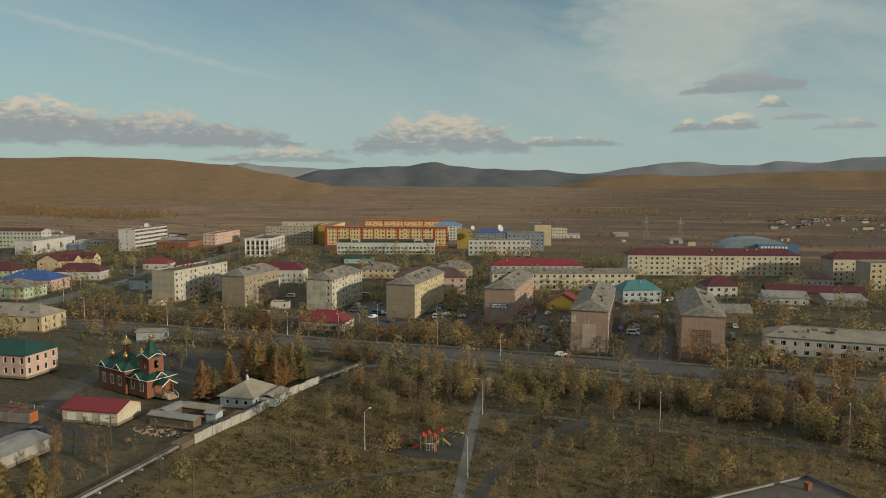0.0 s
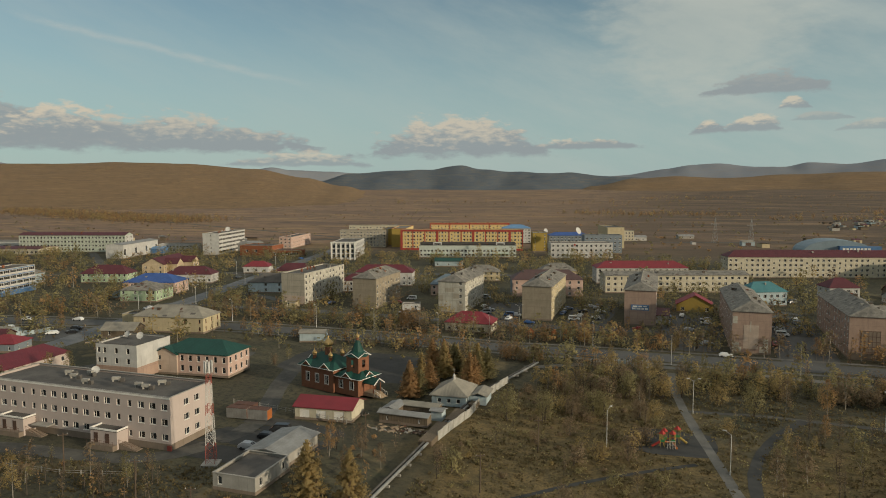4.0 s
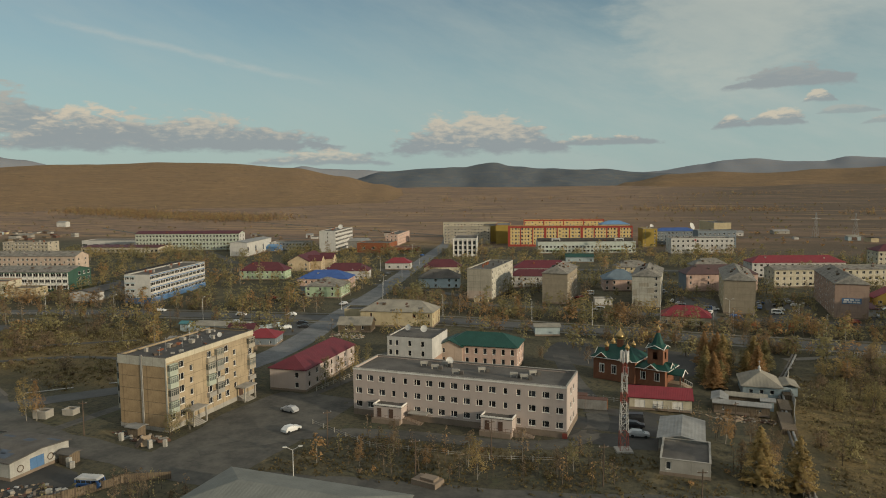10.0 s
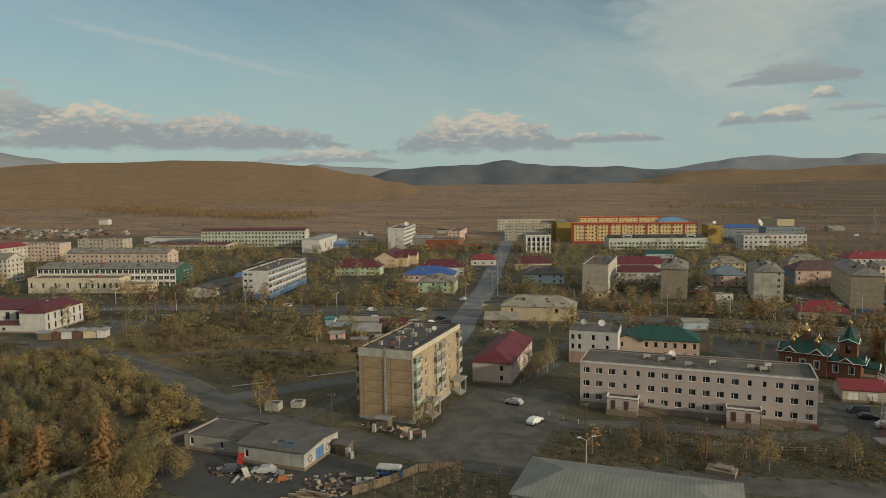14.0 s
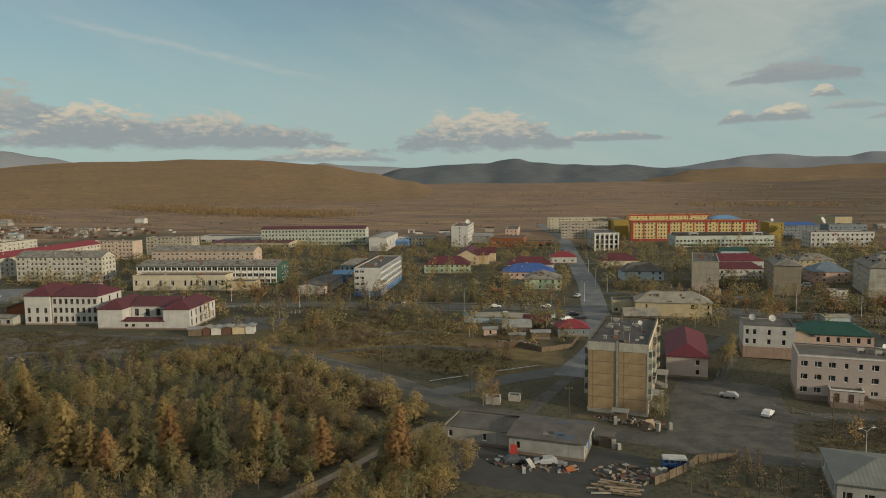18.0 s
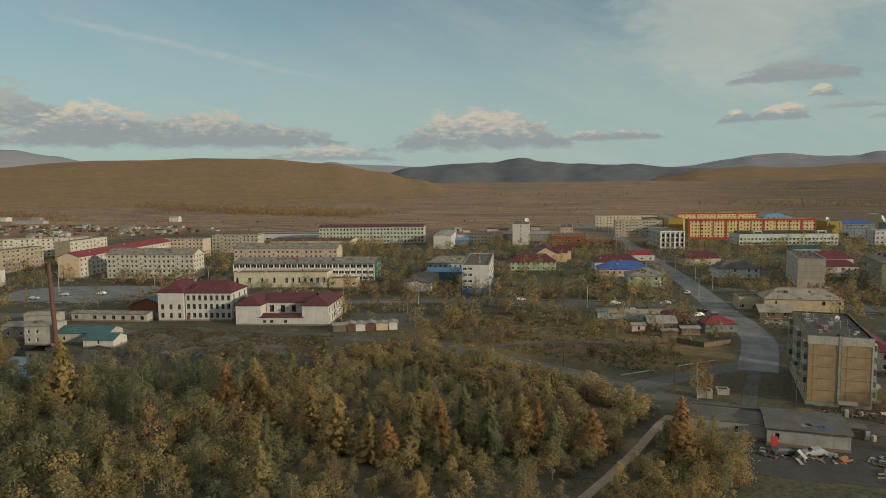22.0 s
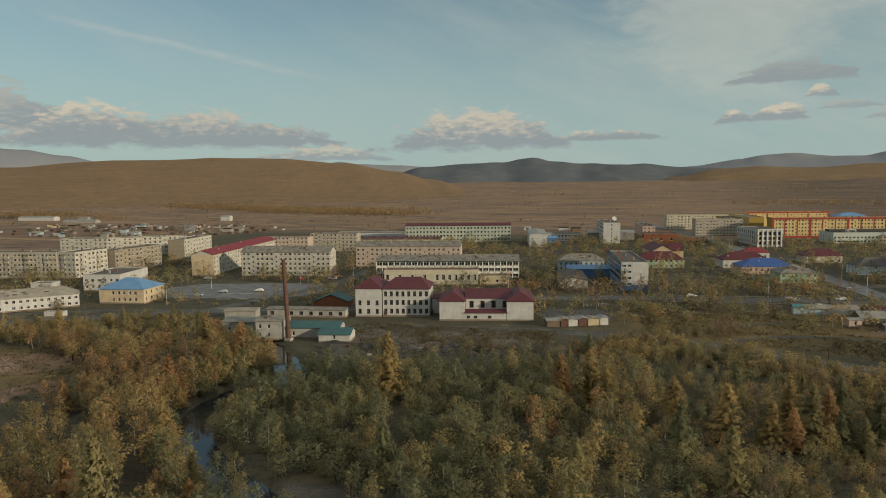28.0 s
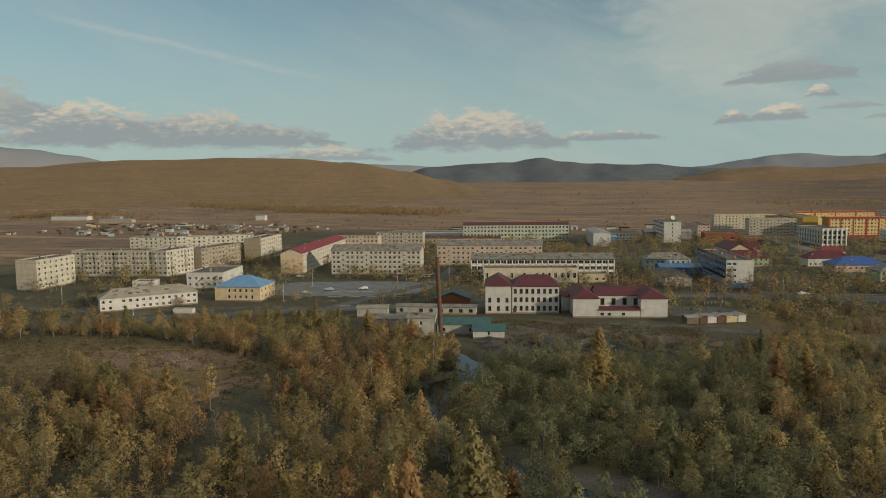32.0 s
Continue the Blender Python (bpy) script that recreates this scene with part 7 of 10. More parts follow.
def fence(name, label, line, h, mat, post_mat, gap=3.0, thick=0.08, base=0.0):
    """A fence along a line: posts and panels, each a part."""
    t = thing(name, label, "fence", line[0][0], line[0][1])
    for (ax, ay), (bx, by) in zip(line, line[1:]):
        d = math.hypot(bx - ax, by - ay)
        n = max(1, round(d / gap))
        ang = math.degrees(math.atan2(by - ay, bx - ax))
        for k in range(n):
            u = k / n
            x, y = ax + (bx - ax) * u - line[0][0], ay + (by - ay) * u - line[0][1]
            hh = h * random.uniform(0.93, 1.05)
            box_part("post", post_mat, t, -0.09, -0.09, 0, 0.09, 0.09, hh + 0.12, "", (x, y, 0), ang)
            if mat:
                box_part("fence_panel", mat, t, 0.1, -thick / 2, base, d / n - 0.1, thick / 2, hh, "", (x, y, 0), ang + random.uniform(-1.2, 1.2))
            else:
                g = Geo()
                for z in (0.45 * h, 0.9 * h):
                    g.bar((0.1, 0, z), (d / n - 0.1, 0, z), 0.04)
                part("rail", g, post_mat, t, "", (x, y, 0), ang)


fence("concrete_fence", "white weathered concrete panel fence leaning in places", [(-92, 123.1), (-91.2, 131.6), (-89.9, 141.1), (-90.1, 157.1), (-87.8, 173)], 2.1, "fence_white", "concrete")
fence("board_fence", "grey board fence round a yard", [(-279, 120), (-263, 125), (-255, 120.5), (-247, 128), (-247, 140)], 1.6, "wall_wood", "wood_dark", 2.5)
fence("board_fence", "pale board fence along a yard", [(-290, 157.5), (-276, 160), (-268, 162), (-262, 176)], 1.7, "wall_pale_blue", "concrete", 2.5)
fence("post_fence", "low fence of white concrete posts with rails", [(-205, 106), (-203, 120), (-201, 136)], 1.1, None, "coping", 2.2)
fence("post_fence", "low fence of white concrete posts with rails", [(-193, 84), (-175, 76), (-150, 77), (-138, 80)], 0.9, None, "coping", 4.0)
fence("post_fence", "low fence of white concrete posts with rails", [(-148.1, 127.5), (-134.8, 126.5), (-111.5, 122)], 1.1, None, "coping", 2.6)
fence("railing", "pale metal railing beside the square", [(-68, 203.7), (-53.2, 205.9)], 1.3, None, "steel_white", 0.9)
fence("railing", "pale metal railing along the road", [(-415, 152), (-385, 164), (-345, 174)], 1.1, None, "concrete", 3.0)
fence("board_fence", "grey board fence of the littered yard", [(-202.2, 50), (-209.1, 46.3), (-211.5, 40.5), (-216, 33.5)], 1.5, "wall_wood", "wood_dark", 2.0)
fence("post_fence", "row of white concrete posts in the scrub", [(-372, 150), (-362, 156)], 1.2, None, "coping", 1.6)
PIPE = [(-93.9, 70), (-93.7, 89.1), (-93.4, 110.4), (-93.3, 129.5), (-91.8, 159.2), (-86.6, 182.5), (-83.9, 195.3)]
pipes = thing("heating_pipes", "pair of silver-wrapped heating pipes on low concrete supports", "pipe", 0, 0, -3.1)
for (ax, ay), (bx, by) in zip(PIPE, PIPE[1:]):
    for off in (-0.45, 0.45):
        g = Geo()
        g.bar((ax + off, ay, 0.75), (bx + off, by, 0.75), 0.3, 0, 10)
        part("pipe", g, "roof_bitumen" if off < 0 else "roof_zinc", pipes)
    n = int(math.hypot(bx - ax, by - ay) / 5)
    for k in range(n):
        u = (k + 0.5) / n
        x, y = ax + (bx - ax) * u, ay + (by - ay) * u
        box_part("support", "concrete", pipes, x - 1.0, y - 0.2, 0, x + 1.0, y + 0.2, 0.42)
for x0, y0, x1, y1 in ((-95, 118.8, -92, 131.6), (-93.9, 133.7, -91.4, 142.2), (-92, 146.4, -89.9, 154.9)):
    box_part("pipe_box", "wall_wood", pipes, x0, y0, 0, x1, y1, 1.2, "weathered board casing over the pipes")
flume = thing("concrete_flume", "pale concrete pipe trough leading through the trees", "trough", 0, 0)
FLUME = [(-274, 0), (-270.5, 12), (-267, 26), (-264, 41), (-262, 48)]
for (ax, ay), (bx, by) in zip(FLUME, FLUME[1:]):
    d, ang = math.hypot(bx - ax, by - ay), math.degrees(math.atan2(by - ay, bx - ax))
    n = max(1, round(d / 3))
    for k in range(n):
        u = k / n
        at = (ax + (bx - ax) * u, ay + (by - ay) * u, 0)
        box_part("slab", "plinth", flume, 0.03, -0.9, 1.0, d / n - 0.03, 0.9, 1.18, "", at, ang)
        box_part("side_wall", "plinth", flume, 0.03, -0.9, 0, d / n - 0.03, -0.72, 1.0, "", at, ang)
        box_part("side_wall", "plinth", flume, 0.03, 0.72, 0, d / n - 0.03, 0.9, 1.0, "", at, ang)
FOOT.append((-274, 0, 75, 50, 2, 1.5))
# low grey pipe on the waste ground
g = Geo()
g.bar((-262, 94, 0.3), (-252, 104, 0.3), 0.13, 0, 8)
solid("loose_pipe", g, "steel_white", "pale loose pipe lying on waste ground", "pipe")
g = Geo()
g.bar((-276, 80, 0.25), (-268, 88, 0.25), 0.12, 0, 8)
solid("loose_pipe", g, "steel_white", "pale loose pipe lying on waste ground", "pipe")

# ---- playgrounds ----
play = thing("play_set", "climbing frame with red roofs, slides and green panels", "playground set", -45, 137.5, 0, 15)
play.scale = (0.68, 0.68, 0.8)
FOOT.append((-46.6, 131.8, 0, 10, 10, 1))
for x, y, h in ((0, 0, 2.6), (3.6, 1.2, 2.2), (5.6, 3.0, 3.0), (1.6, 3.6, 2.2)):
    for dx in (-0.7, 0.7):
        for dy in (-0.7, 0.7):
            box_part("post", "plastic_yellow", play, x + dx - 0.06, y + dy - 0.06, 0, x + dx + 0.06, y + dy + 0.06, h + 1.1)
    g = Geo()
    g.lathe(x, y, [(1.25, h + 1.1), (0.02, h + 2.1)], 4)
    part("turret_roof", g, "plastic_red", play)
    box_part("deck", "plastic_orange", play, x - 0.7, y - 0.7, h - 1.2, x + 0.7, y + 0.7, h - 1.1)
    box_part("panel", "plastic_green", play, x - 0.7, y - 0.74, h - 1.1, x + 0.7, y - 0.7, h - 0.4)
for x0, y0, z0, x1, y1, z1, m in ((-0.7, 0, 1.4, -3.4, -0.4, 0.2, "plastic_red"), (3.6, 0.5, 1.0, 4.2, -2.2, 0.2, "plastic_orange"), (6.3, 3, 1.8, 8.6, 2.4, 0.3, "plastic_yellow")):
    g = Geo()
    g.bar((x0, y0, z0), (x1, y1, z1), 0.35, 0, 6)
    part("slide", g, m, play)
for a, b in (((0.7, 0, 1.4), (2.9, 1.2, 1.0)), ((4.2, 1.6, 1.0), (5.0, 2.6, 1.8)), ((2.3, 3.6, 1.0), (4.9, 3.2, 1.8))):
    g = Geo()
    g.bar(a, b, 0.22, 0, 4)
    part("bridge", g, "plastic_orange", play)
g = Geo()
for k in range(6):
    g.bar((1.2 + 0.5 * k, -2.2, 0), (1.2 + 0.5 * k, -2.2, 2.2), 0.05)
g.bar((1.2, -2.2, 2.2), (3.7, -2.2, 2.2), 0.05), g.bar((1.2, -2.2, 1.2), (3.7, -2.2, 1.2), 0.04)
part("climbing_bars", g, "steel_white", play)
for px, py in ((-93.2, 232.1), (-84.7, 232.6), (-80.4, 233.5)):
    t = thing("play_house", "small orange playground turret", "playground set", px, py)
    for dx in (-0.8, 0.8):
        for dy in (-0.8, 0.8):
            box_part("post", "plastic_orange", t, dx - 0.07, dy - 0.07, 0, dx + 0.07, dy + 0.07, 2.6)
    g = Geo()
    g.lathe(0, 0, [(1.4, 2.5), (0.02, 4.2)], 4)
    part("roof", g, "plastic_orange", t)
    box_part("deck", "plastic_yellow", t, -0.8, -0.8, 1.1, 0.8, 0.8, 1.2)
# standing boards in the square
for k in range(8):
    box = Geo()
    box.box(-0.35, -0.06, 0, 0.35, 0.06, 2.6), box.box(-0.28, -0.07, 1.0, 0.28, -0.061, 2.4, 1)
    solid("display_board", box, ["steel_white", "wall_pale_blue"], "upright pale display board on the square", "display board", -62.5 + 1.7 * k, 201.6 + 0.25 * k, 0, 8, "display boards on the square")

# ---- parked vehicles ----
CARS = {}


def car_prototype(colour, kind):
    L_, W_, H_ = (4.3, 1.75, 1.5) if kind == "car" else (4.6, 1.9, 2.0)
    side = [(-2.15, 0.35), (2.15, 0.35), (2.15, 0.75), (1.95, 0.9), (1.1, 0.98), (0.45, H_ - 0.08), (-1.3, H_), (-1.9, 1.0), (-2.15, 0.9)] if kind == "car" else [(-2.3, 0.35), (2.3, 0.35), (2.3, 0.9), (1.7, 1.1), (1.2, H_ - 0.1), (-2.1, H_), (-2.3, 1.2)]
    g = Geo()
    w = W_ / 2
    inset = [w if z < 1.02 else w - 0.14 for x, z in side]
    g.face([(x, -i, z) for (x, z), i in zip(side, inset)]), g.face([(x, i, z) for (x, z), i in zip(side, inset)][::-1])
    for k in range(len(side)):
        j = (k + 1) % len(side)
        (ax, az), (bx, bz) = side[k], side[j]
        g.face([(ax, inset[k], az), (bx, inset[j], bz), (bx, -inset[j], bz), (ax, -inset[k], az)])
    t = thing(kind, "%s parked %s with dark windows" % (colour, "passenger car" if kind == "car" else "van"), kind, 0, 0, -50, 0, "parked vehicles")
    part("body", g, "car_" + colour, t)
    gl = Geo()
    z0, z1 = (1.02, H_ - 0.14) if kind == "car" else (1.15, H_ - 0.25)
    x0, x1 = (-1.5, 0.55) if kind == "car" else (-2.0, 1.0)
    for s in (-1, 1):
        gl = Geo()
        gl.face([(x0 - 0.15, s * (w - 0.04), z0), (x1 + 0.25, s * (w - 0.04), z0), (x1 - 0.15, s * (w - 0.11), z1), (x0 + 0.2, s * (w - 0.11), z1)][::s])
        part("side_window", gl, "glass", t)
    ws = Geo()
    a, b = (side[4], side[5]) if kind == "car" else (side[3], side[4])
    ws.face([(a[0] + 0.02, -w + 0.25, a[1] + 0.06), (a[0] + 0.02, w - 0.25, a[1] + 0.06), (b[0] + 0.06, w - 0.28, b[1] - 0.04), (b[0] + 0.06, -w + 0.28, b[1] - 0.04)])
    part("windscreen", ws, "glass", t)
    wh = Geo()
    n = 12
    for y0, y1 in ((-0.1, 0.1),):
        for k in range(n):
            a0, a1 = 2 * math.pi * k / n, 2 * math.pi * (k + 1) / n
            p, q = (0.33 * math.cos(a0), 0.33 * math.sin(a0)), (0.33 * math.cos(a1), 0.33 * math.sin(a1))
            wh.face([(p[0], y0, p[1]), (q[0], y0, q[1]), (q[0], y1, q[1]), (p[0], y1, p[1])])
            wh.face([(0, y0, 0), (q[0], y0, q[1]), (p[0], y0, p[1])]), wh.face([(0, y1, 0), (p[0], y1, p[1]), (q[0], y1, q[1])])
    wm = wh.mesh("wheel", "tyre")
    for x in (-1.35, 1.35):
        for y in (-w + 0.02, w - 0.02):
            part("wheel", wm, None, t, "", (x, y, 0.33))
    return t


def park(x, y, rz, colour, kind="car"):
    key = (colour, kind)
    m = pose(x, y, 0.06, 0, 0, rz)
    if key not in CARS:
        CARS[key] = car_prototype(colour, kind)
        CARS[key].matrix_basis = m
    else:
        copy_thing(CARS[key], m)


rc = random.Random(4)
park(-202.5, 89.5, 168, "silver")
for x, y, rz in ((-129.1, 302.5, 5), (-109.4, 265.8, 0), (-106.4, 266.9, 4), (-108, 259.2, 80), (-79.1, 292.9, 10), (-75, 289.9, 6), (-75, 295.9, 8), (-73.1, 283.3, 5), (-73.8, 270.4, 0), (-56.1, 255.5, 5), (-37.3, 258.8, 20), (-34.7, 242.7, 25), (-31.7, 239.5, 20), (-6.2, 274.6, 0), (-5.2, 270.4, 2), (-5.2, 265.8, 0),
                 (-5.2, 259.6, 0), (25.4, 217, 2), (28.8, 262.1, 90), (32.6, 238.2, 85), (-9.8, 264.6, 95), (-9.5, 244.4, 88), (8.1, 332.4, 40), (31.5, 279.8, 90), (58.8, 325.3, 10), (-26.6, 224.3, 4), (-124.1, 98.9, 8), (-125.7, 108.1, 6), (-126.5, 114.5, 6), (-80.3, 281.5, 0), (-80.8, 272, 3), (-87.3, 286.1, 0), (-164.7, 276.2, 4), (-256, 182, 20), (-257, 172, 35), (-252, 176, 30),
                 (-98.5, 255, 0), (-152.3, 249.8, 0), (-330, 188, 12), (-290, 190, 10), (-220, 202, 2), (-288, 330, 76), (-262, 226, 76), (-310, 440, 78), (-585, 178, 20), (-532, 190, 100), (-516, 196, 10), (-545, 140, 16), (-550, 128, 16), (-530, 148, 16), (-282, 175, 20), (-270, 196, 5), (-300, 231, 15), (-295, 226, 15), (-20.3, 304, 40), (-45.2, 268.7, 90), (-44.9, 275.4, 90), (-120, 268, 5), (-120, 274, 3), (-124, 280, 88), (-88, 275, 85), (-88, 281, 92), (-82, 266, 4), (-31, 272, 5), (-31, 278, 3), (-40, 284, 86), (2, 272, 90), (2, 280, 88), (3, 288, 92), (-192, 264, 88), (-162, 288, 4)):
    park(x, y, rz + rc.choice((0, 180)), rc.choice(["white", "white", "white", "silver", "silver", "black", "red", "blue", "dark"]), "van" if rc.random() < 0.2 else "car")
park(-194.8, 78.2, 70, "white")
# old minibus in the littered yard, with two wrecks by the wall
bus = thing("minibus", "old blue minibus with a white roof", "minibus", -213.0, 42.3, 0, 12)
FOOT.append((-216, 40, 12, 6, 4, 0.5))
for nm, mat, prof in (("body", "car_blue", [(-2.3, 0.45), (2.1, 0.45), (2.35, 0.7), (2.35, 1.3), (2.12, 1.85), (-2.3, 1.85)]), ("roof", "steel_white", [(-2.3, 1.85), (2.12, 1.85), (2.0, 2.05), (1.8, 2.18), (-2.1, 2.2), (-2.3, 2.05)])):
    g = Geo()
    w = 0.97
    g.face([(x, -w, z) for x, z in prof]), g.face([(x, w, z) for x, z in prof][::-1])
    for (ax, az), (bx, bz) in zip(prof, prof[1:] + prof[:1]):
        g.face([(ax, w, az), (bx, w, bz), (bx, -w, bz), (ax, -w, az)])
    part(nm, g, mat, bus, "white roof" if nm == "roof" else "")
for k in range(4):
    for sy in (-0.985, 0.972):
        box_part("side_window", "glass", bus, -2.0 + 0.98 * k, sy, 1.3, -1.2 + 0.98 * k, sy + 0.013, 1.76)
g = Geo()
g.face([(2.33, -0.8, 1.38), (2.33, 0.8, 1.38), (2.16, 0.8, 1.8), (2.16, -0.8, 1.8)])
part("windscreen", g, "glass", bus)
box_part("bumper", "tyre", bus, 2.36, -0.9, 0.5, 2.45, 0.9, 0.66)
for sy in (-0.72, 0.6):
    box_part("headlight", "lamp_glass", bus, 2.352, sy, 0.85, 2.38, sy + 0.16, 1.0)
for x in (-1.4, 1.4):
    for y in (-0.9, 0.9):
        g = Geo()
        for k in range(12):
            a0, a1 = 2 * math.pi * k / 12, 2 * math.pi * (k + 1) / 12
            g.face([(0.4 * math.cos(a0), -0.12, 0.4 * math.sin(a0)), (0.4 * math.cos(a1), -0.12, 0.4 * math.sin(a1)), (0.4 * math.cos(a1), 0.12, 0.4 * math.sin(a1)), (0.4 * math.cos(a0), 0.12, 0.4 * math.sin(a0))])
            g.face([(0, -0.12, 0), (0.4 * math.cos(a1), -0.12, 0.4 * math.sin(a1)), (0.4 * math.cos(a0), -0.12, 0.4 * math.sin(a0))]), g.face([(0, 0.12, 0), (0.4 * math.cos(a0), 0.12, 0.4 * math.sin(a0)), (0.4 * math.cos(a1), 0.12, 0.4 * math.sin(a1))])
        part("wheel", g, "tyre", bus, "", (x, y, 0.4))
park(-241.0, 35.0, 24, "dark"), park(-235.6, 36.4, 200, "silver")


def white_goods(x, y, w, d, h, rz, tilt=0.0):
    """A dumped cabinet with its door."""
    t = thing("old_refrigerator", "dumped white refrigerator among the scrap", "refrigerator", x, y, 0.02, rz, "dumped refrigerators")
    t.rotation_euler[0] = radians(tilt)
    g = Geo()
    g.box(-w / 2, -d / 2, 0, w / 2, d / 2, h)
    part("body", g, "fence_white", t)
    g = Geo()
    g.box(-w / 2 + 0.02, -d / 2 - 0.05, 0.12, w / 2 - 0.02, -d / 2 - 0.004, h - 0.03), g.box(-w / 2 + 0.06, -d / 2 - 0.08, h * 0.6, -w / 2 + 0.09, -d / 2 - 0.051, h * 0.8)
    part("door", g, "coping", t)


for q in ((-216.5, 37.0, 0.8, 0.7, 1.6, 20), (-215.4, 37.9, 0.9, 0.7, 1.4, 50), (-214.6, 38.4, 0.8, 0.8, 1.3, -10), (-225.9, 62.2, 0.7, 0.7, 1.7, 5), (-217.0, 60.8, 0.8, 0.6, 1.7, 70), (-214.6, 62.4, 0.7, 0.6, 1.5, 15), (-224.6, 48.2, 0.8, 0.7, 1.8, 0), (-223.6, 48.0, 0.7, 0.7, 1.2, 30)):
    white_goods(*q)
for x, y, rz, w, d, mat, tilt, lab in ((-242.2, 38.4, 8, 1.3, 2.2, "plastic_red", 62, "red metal door leaning on the scrap heap"), (-230.7, 35.0, 30, 1.6, 1.2, "plastic_orange", 18, "orange metal sheet thrown on the scrap"), (-237.9, 34.2, 60, 1.1, 2.0, "fence_white", 40, "white door leaning on the scrap"), (-232.8, 37.0, -20, 2.2, 1.2, "roof_zinc", 25, "bent grey sheet on the scrap heap"),
                                       (-238.6, 32.0, 15, 0.6, 2.6, "fence_white", 4, "white board lying on the ground"), (-218.6, 61.4, 30, 1.8, 2.2, "wood_pale", 60, "board leaning on a junk heap"), (-219.6, 60.6, -25, 1.6, 2.0, "wood_dark", 48, "dark board leaning on a junk heap")):
    g = Geo()
    g.box(-w / 2, -d / 2, 0, w / 2, d / 2, 0.06)
    ob = solid("scrap_panel", g, mat, lab, "scrap", x, y, 0.12 + 0.5 * d * math.sin(radians(tilt)), rz)
    ob.rotation_euler[0] = radians(tilt)

# ---- yards, small houses and sheds ----
building("hut", "low red-brown shed with pale roof", "shed", -278, 134.5, 17, 4.4, 3.6, 2.8, "wall_pink", ("gable", "roof_zinc", 0.6), f="n", rows=1, clear=0.5)
building("house", "small house with grey and red sheet roof", "house", -273, 141, 17, 9.5, 7.5, 2.5, "wall_wood", ("gable", "roof_zinc", 2.0), f="nnn", rows=1, sill=0.8, win=(1.0, 1.1), clear=0.5)
building("house", "low house with bright red hip roof", "house", -254.5, 143.5, 17, 10.4, 9, 2.8, "wall_grey_blue", ("hip", "roof_red", 2.2), f="nnn", r="nn", rows=1, sill=0.8, win=(1.0, 1.1), clear=0.5)
building("shed", "long low shed with flat grey roof and white wall", "shed", -289, 159.5, 10, 20, 9, 1.9, "wall_pale_blue", ("gable", "roof_slate_pale", 0.9), rows=1, clear=0.5)
building("kiosk", "small kiosk with teal roof", "kiosk", -292.8, 157, 8, 3.4, 3, 2.7, "wall_pale_blue", ("gable", "roof_cyan", 0.9), rows=1, plinth=0, clear=0.5)
building("shed", "grey shed with pale sheet roof", "shed", -262, 137, 17, 6, 4, 2.2, "wall_wood", ("gable", "roof_zinc", 0.5), rows=1, clear=0.5)
building("shed", "grey shed with dark roof", "shed", -268, 131, 17, 5, 3.5, 2.2, "wall_wood", ("gable", "roof_slate", 0.5), rows=1, clear=0.5)
building("house", "low wooden house behind rubble with slate roof", "house", -235.5, 173, 14, 12, 8, 2.6, "wall_wood", ("gable", "roof_slate_pale", 2.4), f="nn", rows=1, clear=0.5)
building("house", "low burgundy-roofed house at the yard", "house", -268, 152, 17, 9, 7, 2.6, "wall_wood", ("gable", "roof_burgundy", 2.0), f="nn", rows=1, clear=0.5)
for k, (mat, rm, w) in enumerate((("wall_wood", "roof_zinc", 4.6), ("rust", "roof_slate_pale", 2.6), ("wall_white", "roof_zinc", 3.4), ("rust", "roof_zinc", 3.2), ("wall_sand", "roof_slate_pale", 4.2), ("wall_white", "roof_zinc", 3.0))):
    u = sum((4.6, 2.6, 3.4, 3.2, 4.2, 3.0)[:k]) + 0.3 * k
    building("shed", "small %s shed in a row behind the school" % {"wall_wood": "wooden", "steel_red": "red", "wall_white": "white", "rust": "rusty", "wall_sand": "yellowish"}[mat], "shed", -378 + u * 0.9, 106.2 + u * 0.46, 27, w, 4.5, 2.3 + 0.2 * (k % 2), mat, ("gable", rm, 0.5), rows=1, plinth=0, clear=0.3, group="sheds behind the school")
building("hut", "small wooden shed at the foot of the apartment block", "shed", -226.6, 64.6, 0, 2.8, 2.2, 2.0, "wall_wood", ("gable", "roof_zinc", 0.3), rows=1, plinth=0, clear=0.3)
building("hut", "small wooden shed beside the workshop", "shed", -227.6, 48.6, 0, 2.6, 2.4, 2.1, "wall_wood", ("gable", "roof_bitumen", 0.3), rows=1, plinth=0, clear=0.3)
building("hut", "concrete block hut by the road", "hut", -256.5, 66.5, 10, 3.4, 2.6, 1.7, "concrete", ("flat", "coping"), rows=1, plinth=0, clear=0.3)
building("hut", "low concrete block hut by the road", "hut", -252, 70.5, 10, 2.8, 2.4, 1.3, "concrete", ("flat", "coping"), rows=1, plinth=0, clear=0.3)
box_slab = Geo()
box_slab.box(0, 0, 0, 5, 3, 1.0), box_slab.box(1.5, 0.5, 1.0, 4.4, 2.4, 1.5)
solid("concrete_cellar", box_slab, "plinth", "low concrete cellar roof in the grass", "cellar", -160, 62, 0, -12)
